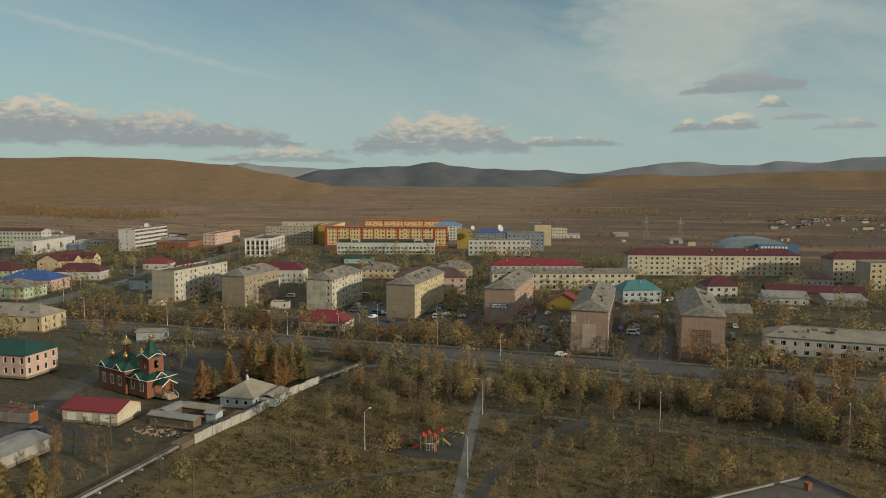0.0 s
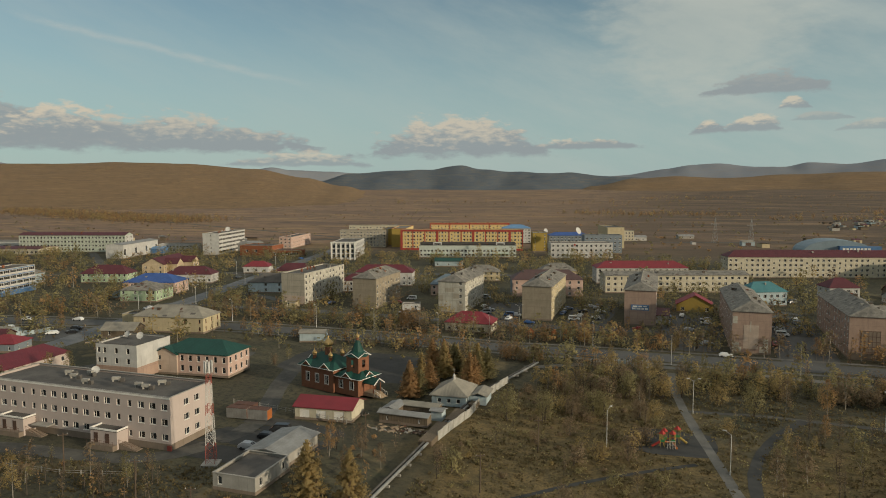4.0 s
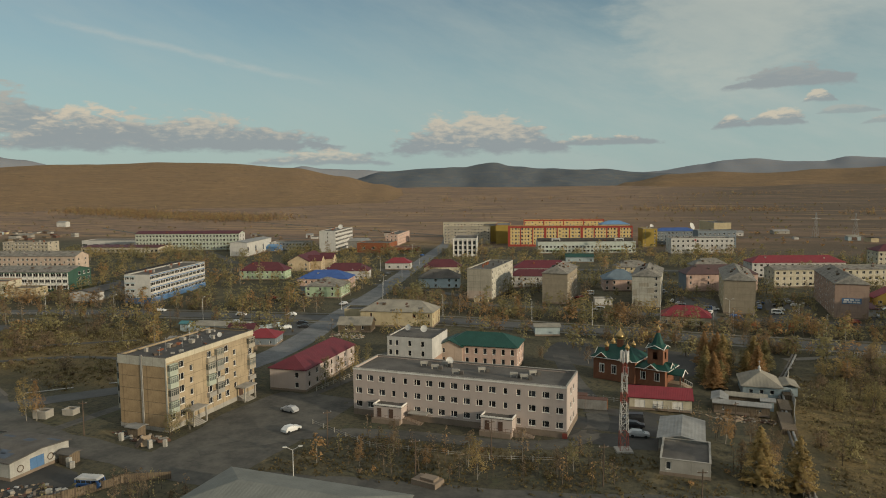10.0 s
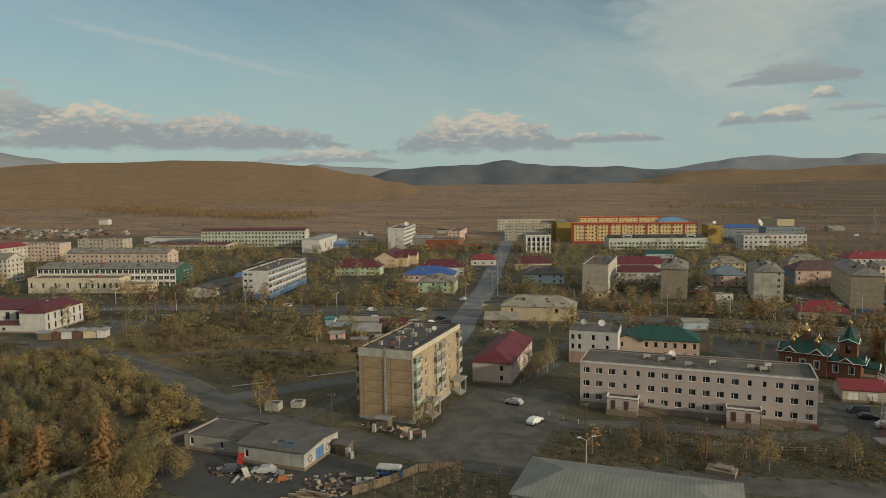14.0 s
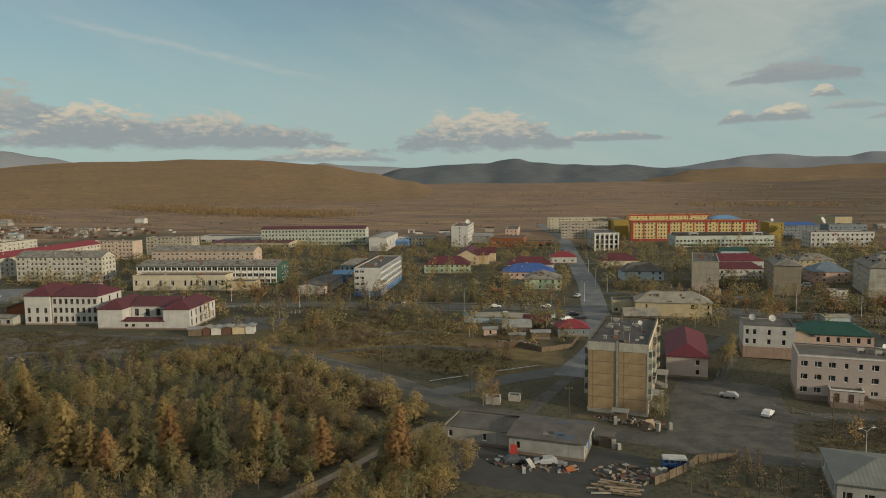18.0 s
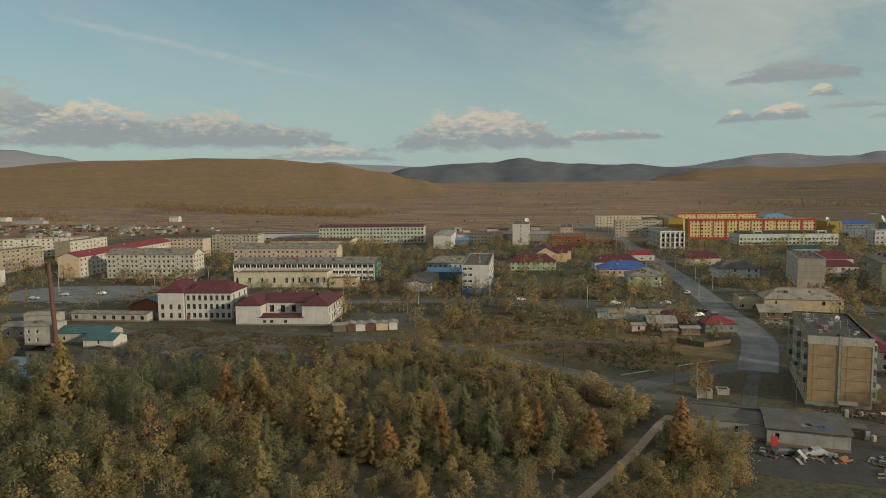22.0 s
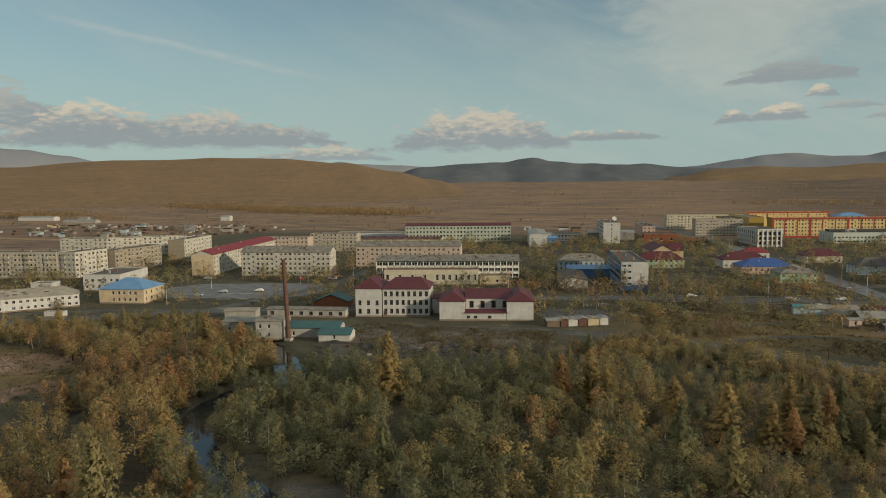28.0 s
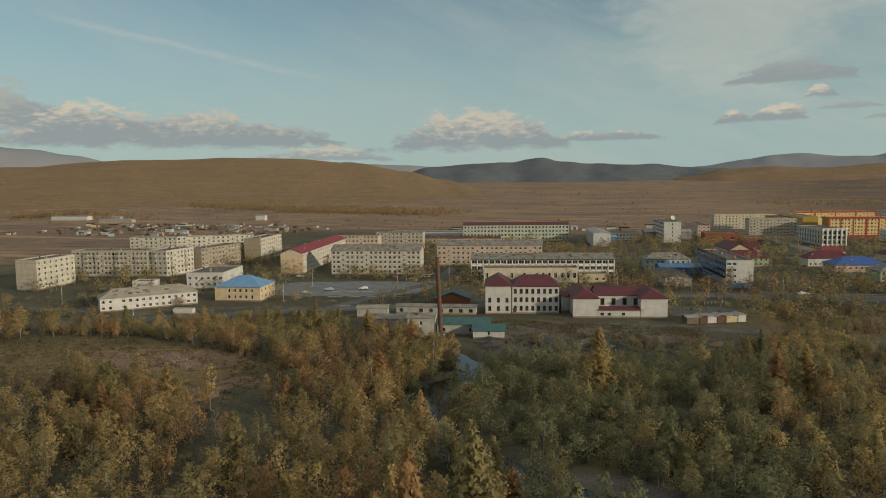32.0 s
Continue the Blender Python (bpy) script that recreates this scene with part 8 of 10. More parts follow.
# garages and huts on the plain behind the town
rh_ = random.Random(77)
HUTS = []
for wl_mat, rf_mat in (("wall_white", "roof_zinc"), ("concrete", "roof_slate"), ("wall_wood", "roof_bitumen"), ("wall_sand", "roof_burgundy"), ("wall_pale_blue", "roof_slate_pale")):
    g = Geo()
    g.box(0, 0, 0, 6, 5, 2.6)
    g.box(1.5, -0.05, 0.1, 4.2, -0.005, 2.2, 1)
    r = Geo()
    r.face([(-0.2, -0.2, 2.6), (6.2, -0.2, 2.6), (6.2, 5.2, 3.4), (-0.2, 5.2, 3.4)]), r.face([(-0.2, -0.2, 2.45), (-0.2, 5.2, 3.25), (6.2, 5.2, 3.25), (6.2, -0.2, 2.45)]), r.face([(-0.2, -0.2, 2.45), (6.2, -0.2, 2.45), (6.2, -0.2, 2.6), (-0.2, -0.2, 2.6)])
    for fc in r.f:
        g.face([r.v[q] for q in fc], 2)
    HUTS.append((g.mesh("garage", [wl_mat, "door_brown", rf_mat]), None, wl_mat))
for poly, n in (([(-1100, 400), (-930, 390), (-800, 470), (-790, 560), (-900, 600), (-1150, 560)], 48), ([(140, 900), (260, 880), (420, 1000), (400, 1380), (280, 1300), (150, 1100)], 60), ([(-620, 520), (-450, 560), (-420, 640), (-640, 600)], 14), ([(-80, 620), (60, 640), (140, 760), (-60, 760)], 6)):
    k = 0
    while k < n:
        x, y = rh_.uniform(min(p[0] for p in poly), max(p[0] for p in poly)), rh_.uniform(min(p[1] for p in poly), max(p[1] for p in poly))
        if not inside(x, y, poly):
            continue
        k += 1
        w_me, r_me, wmat = rh_.choice(HUTS if n < 48 else HUTS[1:])
        ob = solid("garage", w_me, None, "small %s garage with sheet roof on the plain" % {"wall_white": "white", "concrete": "grey", "wall_wood": "wooden", "wall_sand": "yellowish", "wall_pale_blue": "pale blue"}[wmat], "garage", x, y, 0, 16 + rh_.choice((0, 90, 180)) + rh_.uniform(-6, 6), "garages on the plain")
        s = rh_.uniform(0.8, 1.5)
        ob.scale = (s * rh_.uniform(0.8, 1.6), s, s)
g = Geo()
rh_ = random.Random(78)
k = 0
while k < 130:
    x, y = rh_.uniform(-1120, -780), rh_.uniform(390, 610)
    if not inside(x, y, [(-1120, 420), (-930, 390), (-790, 470), (-780, 570), (-900, 610), (-1120, 580)]):
        continue
    k += 1
    x, y = round(x / 7) * 7 + rh_.uniform(-0.8, 0.8), round(y / 13) * 13 + rh_.uniform(-1, 1)
    w, d, h = rh_.uniform(4, 6.5), rh_.uniform(4.5, 6), rh_.uniform(1.7, 2.5)
    m = rh_.randrange(4)
    g.box(x, y, 0, x + w, y + d, h, m)
    g.box(x - 0.15, y - 0.15, h, x + w + 0.15, y + d + 0.15, h + 0.15, 4 + rh_.randrange(3))
solid("garage_field", g, ["plinth", "wall_wood", "concrete", "rust", "roof_slate", "roof_bitumen", "roof_bitumen"], "field of small grey and rusty lock-up garages on the plain", "garages", kind="stuff")
for x, y, rz, W, D, H, lab in ((-1330, 650, 14, 60, 14, 6, "long low white barn on the plain"), (-1190, 610, 14, 50, 12, 4, "long low grey barn on the plain"), (-985, 700, 14, 14, 10, 7, "white house alone on the plain"), (-1250, 690, 14, 16, 10, 4, "pale house alone on the plain"), (-90, 700, 16, 20, 10, 4, "low white store on the plain"), (-40, 740, 20, 16, 9, 3, "low pale store on the plain")):
    building("barn", lab, "barn", x, y, rz, W, D, H, "wall_white" if "white" in lab else "concrete", ("gable", "roof_zinc", 1.5), f="w" * int(W / 6), rows=1)
for x, y in ((-7, 704), (24, 690)):
    t = thing("power_pylon", "grey lattice power pylon on the plain", "pylon", x, y, 0, 20)
    for k in range(6):
        z0, z1, h0, h1 = 4 * k, 4 * k + 4, 2.2 - 0.33 * k, 2.2 - 0.33 * (k + 1)
        g = Geo()
        for q in range(4):
            a, b = ((-1, -1), (1, -1), (1, 1), (-1, 1))[q], ((-1, -1), (1, -1), (1, 1), (-1, 1))[(q + 1) % 4]
            g.bar((h0 * a[0], h0 * a[1], z0), (h1 * a[0], h1 * a[1], z1), 0.12), g.bar((h0 * a[0], h0 * a[1], z0), (h1 * b[0], h1 * b[1], z1), 0.07)
        part("lattice_section", g, "steel", t)
    box_part("crossarm", "steel", t, -4, -0.2, 18, 4, 0.2, 18.4)


def litter(name, label, cx, cy, rx, ry, n, mats, size, seed, rz=0):
    """A heap of scrap and boards, too small to tell apart."""
    rd = random.Random(seed)
    g = Geo()
    for _ in range(n):
        a, r = rd.uniform(0, 6.283), math.sqrt(rd.random())
        x, y = rx * r * math.cos(a), ry * r * math.sin(a)
        big = size * rd.choice((0.4, 0.7, 0.7, 1.0, 1.7))
        l, w, h = rd.uniform(0.3, 1) * big, rd.uniform(0.1, 0.5) * big, rd.uniform(0.05, 0.35) * big
        c, s = math.cos(rd.uniform(0, 3.14)), math.sin(rd.uniform(0, 3.14))
        z = rd.uniform(0, 0.25) * size
        mi = rd.randrange(len(mats))
        lo = [(x + c * u - s * v, y + s * u + c * v) for u, v in ((-l, -w), (l, -w), (l, w), (-l, w))]
        tilt = rd.uniform(-0.3, 0.3) * size
        g.face([(p[0], p[1], z + h + (tilt if k in (0, 3) else 0)) for k, p in enumerate(lo)], mi)
        for k in range(4):
            j = (k + 1) % 4
            g.face([(*lo[k], 0), (*lo[j], 0), (*lo[j], z + h + (tilt if j in (0, 3) else 0)), (*lo[k], z + h + (tilt if k in (0, 3) else 0))], mi)
    solid(name, g, mats, label, "scrap", cx, cy, 0, rz, kind="stuff")


SCRAP = ["wood_dark", "rust", "wood_dark", "roof_zinc", "plinth", "tyre", "steel_red", "coping", "wood_pale", "car_silver", "tyre"]
litter("scrap_heap", "scrap metal and boards beside the workshop", -238, 35.5, 9, 3.0, 190, SCRAP, 0.5, 1)
litter("scrap_heap", "boards and boxes in the littered yard", -221, 36, 6, 5, 110, SCRAP, 0.6, 2)
beams = thing("timber_pile", "loose stack of pale timber beams in the littered yard", "timber", -222, 29.5, 0, 6)
rb_ = random.Random(3)
for k in range(22):
    ln_ = rb_.uniform(4.0, 7.5)
    box_part("beam", rb_.choice(["wood_pale", "wood_pale", "coping", "wall_wood"]), beams, -ln_ / 2, -0.14, 0, ln_ / 2, 0.14, 0.22, "", (rb_.uniform(-1.5, 1.5), rb_.uniform(-2.2, 2.2), 0.24 * (k // 8)), rb_.gauss(0, 7))
litter("scrap_heap", "wooden sheds and junk before the apartment block", -222, 64.8, 5.5, 2.2, 130, ["wood_pale", "wood_dark", "wood_dark", "coping", "rust", "roof_zinc"], 0.6, 4)
litter("scrap_heap", "junk and crates at the foot of the gable", -228, 65.5, 3, 1.6, 70, ["wood_pale", "rust", "wood_dark", "coping", "roof_teal"], 0.6, 5)
litter("rubble", "heap of pale rubble behind the wooden house", -229, 168, 7, 4, 170, ["coping", "concrete", "wood_pale", "wood_dark"], 0.5, 6)
litter("rubble", "dump of dark ash and scrap by the wood", -384, 62, 10, 3, 160, ["rust", "coping", "wood_dark", "wood_dark", "roof_zinc"], 0.5, 7)
litter("rubble", "scattered stones and scrap on the ash yard", -425, 52, 12, 8, 60, ["coping", "wood_dark", "rust"], 0.9, 8)
litter("rubble", "rubble of broken stones in the clearing", -521, 6, 11, 4.5, 190, ["plinth", "concrete", "rust", "wood_dark"], 0.38, 9, -35)
litter("rubble", "pale rubble along the clearing", -548, -13, 14, 3, 60, ["plinth", "wood_dark"], 0.4, 10, 20)
litter("scrap_heap", "boards and debris near the ruined huts", -102.6, 126.3, 8, 2.6, 130, ["wood_pale", "coping", "wood_dark", "rust"], 0.55, 11)
litter("scrap_heap", "debris between the small houses", -266, 128, 9, 6, 170, SCRAP, 0.5, 12)
litter("driftwood", "branches and stones on the gravel bank", -394, -48.8, 8, 2.5, 24, ["wood_pale", "coping"], 0.5, 13, -26)
g = Geo()
g.lathe(0, 0, [(1.9, 0), (1.8, 0.7), (1.2, 1.3), (0.2, 1.6)], 10)
solid("concrete_dome", g, "coping", "rounded pale boulder-like concrete cap at the wood's edge", "concrete cap", -353, 86, 0, 0)

# ruined foundations in the clearing: rows of stumpy concrete posts
for bx, by, ang, rows_, n in ((-529, 8.5, -27, 2, 11), (-497, -13, -50, 2, 7)):
    t = thing("ruined_foundation", "rows of pale concrete foundation stumps in a clearing", "ruin", bx, by, 0, ang)
    FOOT.append((bx, by, ang, 20, 5, 1))
    for r_ in range(rows_):
        for k in range(n):
            hh = random.uniform(0.3, 0.9)
            box_part("stump", "plinth", t, -0.14, -0.14, 0, 0.14, 0.14, hh, "", (1.9 * k, 3.6 * r_ + random.uniform(-0.3, 0.3), 0), random.uniform(-15, 15))
# worn gables of the two streaked blocks
for ob in [o for o in bpy.data.objects if o.name.startswith("apartment_block")]:
    lab = str(ob.get("label", ""))
    if "brick-patched" in lab:
        box_part("brick_panel", "plinth", ob, 3.4, -0.05, 2.6, 9.0, -0.005, 9.6, "dark brown infill panel")
        for k in range(6):
            box_part("panel_bar", "rust", ob, 3.4 + 1.1 * k, -0.09, 2.6, 3.5 + 1.1 * k, -0.052, 9.6)
        for k in range(5):
            box_part("panel_bar", "rust", ob, 3.4, -0.12, 2.6 + 1.7 * k, 9.0, -0.092, 2.72 + 1.7 * k)
        box_part("base_panel", "plinth", ob, 0.0, -0.07, 0.62, 12.4, -0.005, 2.3, "dark brown base course")
    elif "streaked" in lab:
        box_part("plaster_panel", "wall_salmon", ob, 3.6, -0.05, 1.8, 8.2, -0.005, 9.8, "redder plaster panel")
        for x0, z0, w_, h_ in ((0.1, 0.7, 2.2, 3.2), (1.2, 0.7, 1.8, 1.6), (8.6, 0.7, 2.6, 2.0), (9.6, 2.7, 1.6, 2.6), (0.1, 10.2, 1.5, 2.4), (5.6, 7.5, 0.25, 3.6)):
            box_part("bare_patch", "wall_panel_white", ob, x0, -0.06, z0, x0 + w_, -0.006, z0 + h_)
    elif "cracked gable" in lab:
        for x0, z0, w_, h_ in ((1.0, 1.0, 3.0, 1.8), (6.5, 6.4, 2.8, 2.2), (3.0, 9.2, 4.0, 1.6), (8.5, 1.0, 2.6, 3.4), (0.4, 5.0, 1.6, 2.8)):
            box_part("bare_patch", "wall_grey_panel", ob, x0, -0.05, z0, x0 + w_, -0.006, z0 + h_)
    elif "stained blank gable" in lab and "flat roof" in lab:
        box_part("base_panel", "wall_salmon", ob, 0.0, -0.06, 0.62, 11.8, -0.005, 4.2, "red-brown base of the gable")


def soil_heap(label, x, y, rx, ry, h, mat, seed):
    """A tipped heap of soil with a lumpy, slumped outline."""
    g, n, m = Geo(), 20, 6
    rings = []
    for j in range(m + 1):
        u = 1 - j / m
        row = []
        for k in range(n):
            a = 2 * math.pi * k / n
            q = 1 + 0.3 * noise.noise((1.3 * math.cos(a), 1.3 * math.sin(a), seed)) + 0.12 * noise.noise((3 * math.cos(a), 3 * math.sin(a), seed + 5 * u))
            z = h * (0.5 + 0.5 * math.cos(math.pi * u)) * (1 + 0.5 * noise.noise((2.2 * u * math.cos(a), 2.2 * u * math.sin(a), seed + 9)))
            row.append((rx * u * q * math.cos(a), ry * u * q * math.sin(a), max(0.0, z) if j else -0.05))
        rings.append(row)
    for lo_, hi_ in zip(rings[:-1], rings[1:-1]):
        for k in range(n):
            g.face([lo_[k], lo_[(k + 1) % n], hi_[(k + 1) % n], hi_[k]])
    g.face(rings[-2])
    solid("mound", g, mat, label, "mound", x, y, 0.04, seed * 37 % 90, "heaps on the ash yard", smooth=True)


for k, (hx, hy, ra, rb, hh, hm) in enumerate([(-436, 54, 5, 3.4, 1.6, "yard_dirt"), (-427, 61, 4.5, 3, 1.3, "yard_dirt"), (-421, 66, 6, 3, 1.5, "yard_dirt"), (-412, 60, 4, 3, 1.4, "dirt_road"), (-405, 58, 5, 3.5, 1.8, "yard_dirt"), (-413, 50, 5, 3, 1.2, "yard_dirt"),
                                               (-401, 67, 5.5, 2.6, 1.2, "yard_dirt"), (-392, 66, 3.6, 2.6, 1.1, "yard_dirt"), (-378, 71, 4.5, 2.4, 1.0, "dirt_road"), (-368, 76, 3.4, 2.2, 1.0, "red_soil"), (-430, 48, 7, 3.5, 1.8, "yard_dirt"), (-418, 56, 6, 4, 2.0, "yard_dirt"), (-396, 60, 6, 3.4, 1.7, "yard_dirt"), (-386, 64, 5, 2.4, 1.3, "yard_dirt"), (-440, 63, 5, 3, 1.2, "yard_dirt"), (-409, 68, 7, 2.2, 0.9, "dirt_road")]):
    soil_heap({"red_soil": "tipped heap of reddish-brown soil on the ash yard", "yard_dirt": "dark slumped heap of ash and soil on the yard", "dirt_road": "grey-brown heap of gravel on the yard"}[hm], hx, hy, ra, rb, hh, hm, k + 1)
litter("rubble", "broken concrete and scrap among the soil heaps", -404, 64, 16, 5, 150, ["coping", "concrete", "wood_dark", "rust", "plinth"], 0.55, 21, 10)

# ---- plants ----
LEAVES = ["leaf_olive", "leaf_yellow", "leaf_orange", "leaf_green", "leaf_brown"]
rng = np.random.default_rng(7)


def limb_arrays(segs, n=4):
    """Tapered limbs from (start, end, r0, r1), as vertices, triangles and normals."""
    vs, fs, ns = [], [], []
    for a, b, r0, r1 in segs:
        a, b = np.array(a, float), np.array(b, float)
        w = (b - a) / (np.linalg.norm(b - a) + 1e-6)
        s = np.cross(w, (0.3, 0.9, 0.2))
        s /= np.linalg.norm(s)
        t = np.cross(w, s)
        k = len(vs)
        for p, r in ((a, r0), (b, r1)):
            for q in range(n):
                ang = 2 * math.pi * q / n
                ns.append(math.cos(ang) * s + math.sin(ang) * t)
                vs.append(p + r * ns[-1])
        for q in range(n):
            j = (q + 1) % n
            fs.append((k + q, k + j, k + n + j)), fs.append((k + q, k + n + j, k + n + q))
    return np.array(vs), np.array(fs, int), np.array(ns)


def leaf_arrays(centres, size, face, tilt=0.5, droop=0.0):
    """A small three-cornered leaf spray at each centre, turned roughly to where it faces."""
    n = len(centres)
    face = face / (np.linalg.norm(face, axis=1)[:, None] + 0.01)
    out = face + rng.normal(size=(n, 3)) * tilt
    out /= np.linalg.norm(out, axis=1)[:, None] + 0.01
    u = np.cross(out, rng.normal(size=(n, 3)))
    u /= np.linalg.norm(u, axis=1)[:, None] + 1e-6
    v = np.cross(out, u)
    v[:, 2] -= droop
    s = size * rng.uniform(0.6, 1.35, (n, 1))
    p = np.stack([centres - u * s * 0.55, centres + u * s * 0.55, centres + v * s], 1)
    soft = face * 0.68 + out * 0.32
    soft /= np.linalg.norm(soft, axis=1)[:, None]
    return p.reshape(-1, 3), np.arange(3 * n).reshape(-1, 3), np.repeat(soft, 3, 0)


OCT_V = np.array([(0, 0, 1), (1, 0, 0), (0, 1, 0), (-1, 0, 0), (0, -1, 0), (0, 0, -1)], float)
OCT_F = np.array([(0, 1, 2), (0, 2, 3), (0, 3, 4), (0, 4, 1), (5, 2, 1), (5, 3, 2), (5, 4, 3), (5, 1, 4)])


def crown_arrays(clumps, per, size):
    """Leaf sprays round the twigs of each clump (centre, radii)."""
    cs, rs = np.array([c for c, r in clumps]), np.array([r for c, r in clumps])
    mid = cs.mean(axis=0) * np.array((1, 1, 0.8))
    way = rng.normal(size=(len(clumps), per, 3))
    way[..., 2] = way[..., 2] * 0.85 + 0.22
    way /= np.linalg.norm(way, axis=2)[..., None]
    pts = cs[:, None] + way * rs[:, None] * rng.uniform(0.35, 1.15, (len(clumps), per, 1))
    away = pts - mid
    away /= np.linalg.norm(away, axis=2)[..., None] + 0.2
    face = (way * 0.42 + away * 0.58 + (0, 0, 0.28)).reshape(-1, 3)
    pts = pts.reshape(-1, 3)
    pts[:, 2] = np.maximum(pts[:, 2], 0.1)
    return leaf_arrays(pts, size, face)


def tree_variant(kind, seed, fine=1.0):
    """A stem with limbs and a crown of leafy clumps; fine: how many leaves."""
    global rng
    rng = np.random.default_rng(seed)
    segs, clumps, far_off = [], [], fine < 0.3
    grow = 1 / fine ** 0.5
    if kind in ("larch", "spruce"):
        h, wide = (12.0, 4.5) if kind == "larch" else (12.5, 4.3)
        segs.append(((0, 0, 0), (0.1, 0, h * 0.97), 0.17, 0.02))
        pts, face, z = [], [], 1.0
        hearts = []
        while z < h:
            u = z / h
            reach = (1 - u) ** 0.82 * wide + 0.12
            for _ in range(11):
                a = rng.uniform(0, 6.283)
                rr = reach * rng.uniform(0.6, 1.12)
                drop = -0.2 * rr if kind == "spruce" else 0.12 * rr
                tip = (rr * math.cos(a), rr * math.sin(a), z + drop)
                if rng.random() < 0.3 * fine:
                    segs.append(((0, 0, z - 0.1), tip, 0.04, 0.012))
                for q in range(max(1, int((3 + 7 * rr) * fine))):
                    w = math.sqrt(rng.uniform(0.12, 1.08))
                    pts.append((tip[0] * w + rng.normal(0, 0.14), tip[1] * w + rng.normal(0, 0.14), z + drop * w + rng.normal(0, 0.12)))
                    face.append((math.cos(a), math.sin(a), 0.8))
            hearts.append((np.array((0, 0, z)), np.array((reach * 0.42, reach * 0.42, 0.5))))
            z += rng.uniform(0.42, 0.6)
        lv, lt, ln_ = leaf_arrays(np.array(pts), 0.31 * grow ** 0.8, np.array(face), 0.5, 0.25)
        V, T, N, base = [lv], [lt], [ln_], len(lv)
        for c, r in hearts[::2]:
            k = OCT_V * (1 + rng.normal(0, 0.15, (6, 1))) * r * (1, 1, 1.7)
            a = rng.uniform(0, 1.57)
            k = k @ np.array([[math.cos(a), -math.sin(a), 0], [math.sin(a), math.cos(a), 0], [0, 0, 1]])
            V.append(c + k), T.append(OCT_F + base), N.append(k / np.linalg.norm(k, axis=1)[:, None])
            base += 6
        return limb_arrays(segs, 3), (np.concatenate(V), np.concatenate(T), np.concatenate(N))
    if kind in ("birch", "round", "sparse"):
        h = {"birch": 9.2, "round": 6.6, "sparse": 7.5}[kind]
        wide = {"birch": 1.95, "round": 2.7, "sparse": 1.3}[kind]
        lean = rng.normal(0, 0.35, 2)
        stems = 1 if kind != "round" else 3
        for s in range(stems):
            base = rng.normal(0, 0.25, 2) * (stems > 1)
            top = (lean[0] + base[0] * 4, lean[1] + base[1] * 4, h * (0.93 if kind != "round" else 0.7))
            segs.append(((base[0], base[1], 0), (top[0] * 0.4, top[1] * 0.4, h * 0.45), 0.13, 0.09)), segs.append(((top[0] * 0.4, top[1] * 0.4, h * 0.45), top, 0.09, 0.02))
        n = {"birch": 15, "round": 17, "sparse": 20}[kind]
        if far_off:
            n = 11 if fine > 0.15 else 7
        for k in range(n):
            u = (k + rng.random()) / n
            u = {"birch": 0.24 + 0.72 * u, "round": 0.16 + 0.74 * u, "sparse": 0.3 + 0.68 * u}[kind]
            a = 2.4 * k + rng.normal(0, 0.45)
            prof = math.sin(math.pi * min(0.96, 0.12 + u * 0.80)) ** (0.75 if kind != "round" else 0.5)
            rr = wide * prof * rng.uniform(0.35, 0.78)
            c = np.array((lean[0] * u + rr * math.cos(a), lean[1] * u + rr * math.sin(a), h * u))
            root = np.array((lean[0] * u * 0.6, lean[1] * u * 0.6, max(0.8, h * u - rr * 1.6)))
            if fine > 0.4 and (kind == "sparse" or k % 2 == 0):
                segs.append((tuple(root), tuple(root + (c - root) * (1.5 if kind == "sparse" else 1.1)), 0.04, 0.010))
            r = wide * prof * rng.uniform(0.38, 0.58) * (1.25 if far_off else 1)
            clumps.append((c, np.array((r, r, r * (1.25 if kind == "birch" else 0.95)))))
        if kind == "sparse":
            crown = crown_arrays(clumps, max(3, int(11 * fine)), 0.2 * grow)
        else:
            crown = crown_arrays(clumps, max(4, int({"birch": 42, "round": 44}[kind] * fine)), 0.285 * grow)
    else:
        for k in range(6 if fine > 0.15 else 3):
            a, rr = rng.uniform(0, 6.283), rng.uniform(0.2, 0.95)
            r = rng.uniform(0.42, 0.75)
            c = np.array((rr * math.cos(a), rr * math.sin(a), rng.uniform(0.45, 1.3)))
            segs.append(((0, 0, 0), tuple(c * 1.25), 0.03, 0.01))
            clumps.append((c, np.array((r, r, r))))
        crown = crown_arrays(clumps, max(4, int(30 * fine)), 0.21 * grow)
    return limb_arrays(segs[:3] if far_off else segs, 3), crown


KINDS = {"larch": 4, "spruce": 3, "birch": 7, "round": 6, "sparse": 5, "bush": 4}
VARIANTS, WOODLAND, MEDIUM, COARSE, FARTHEST = ({k: [tree_variant(k, 100 * i + s, fine) for s in range(n)] for i, (k, n) in enumerate(KINDS.items())} for fine in (1.9, 0.85, 0.5, 0.25, 0.1))


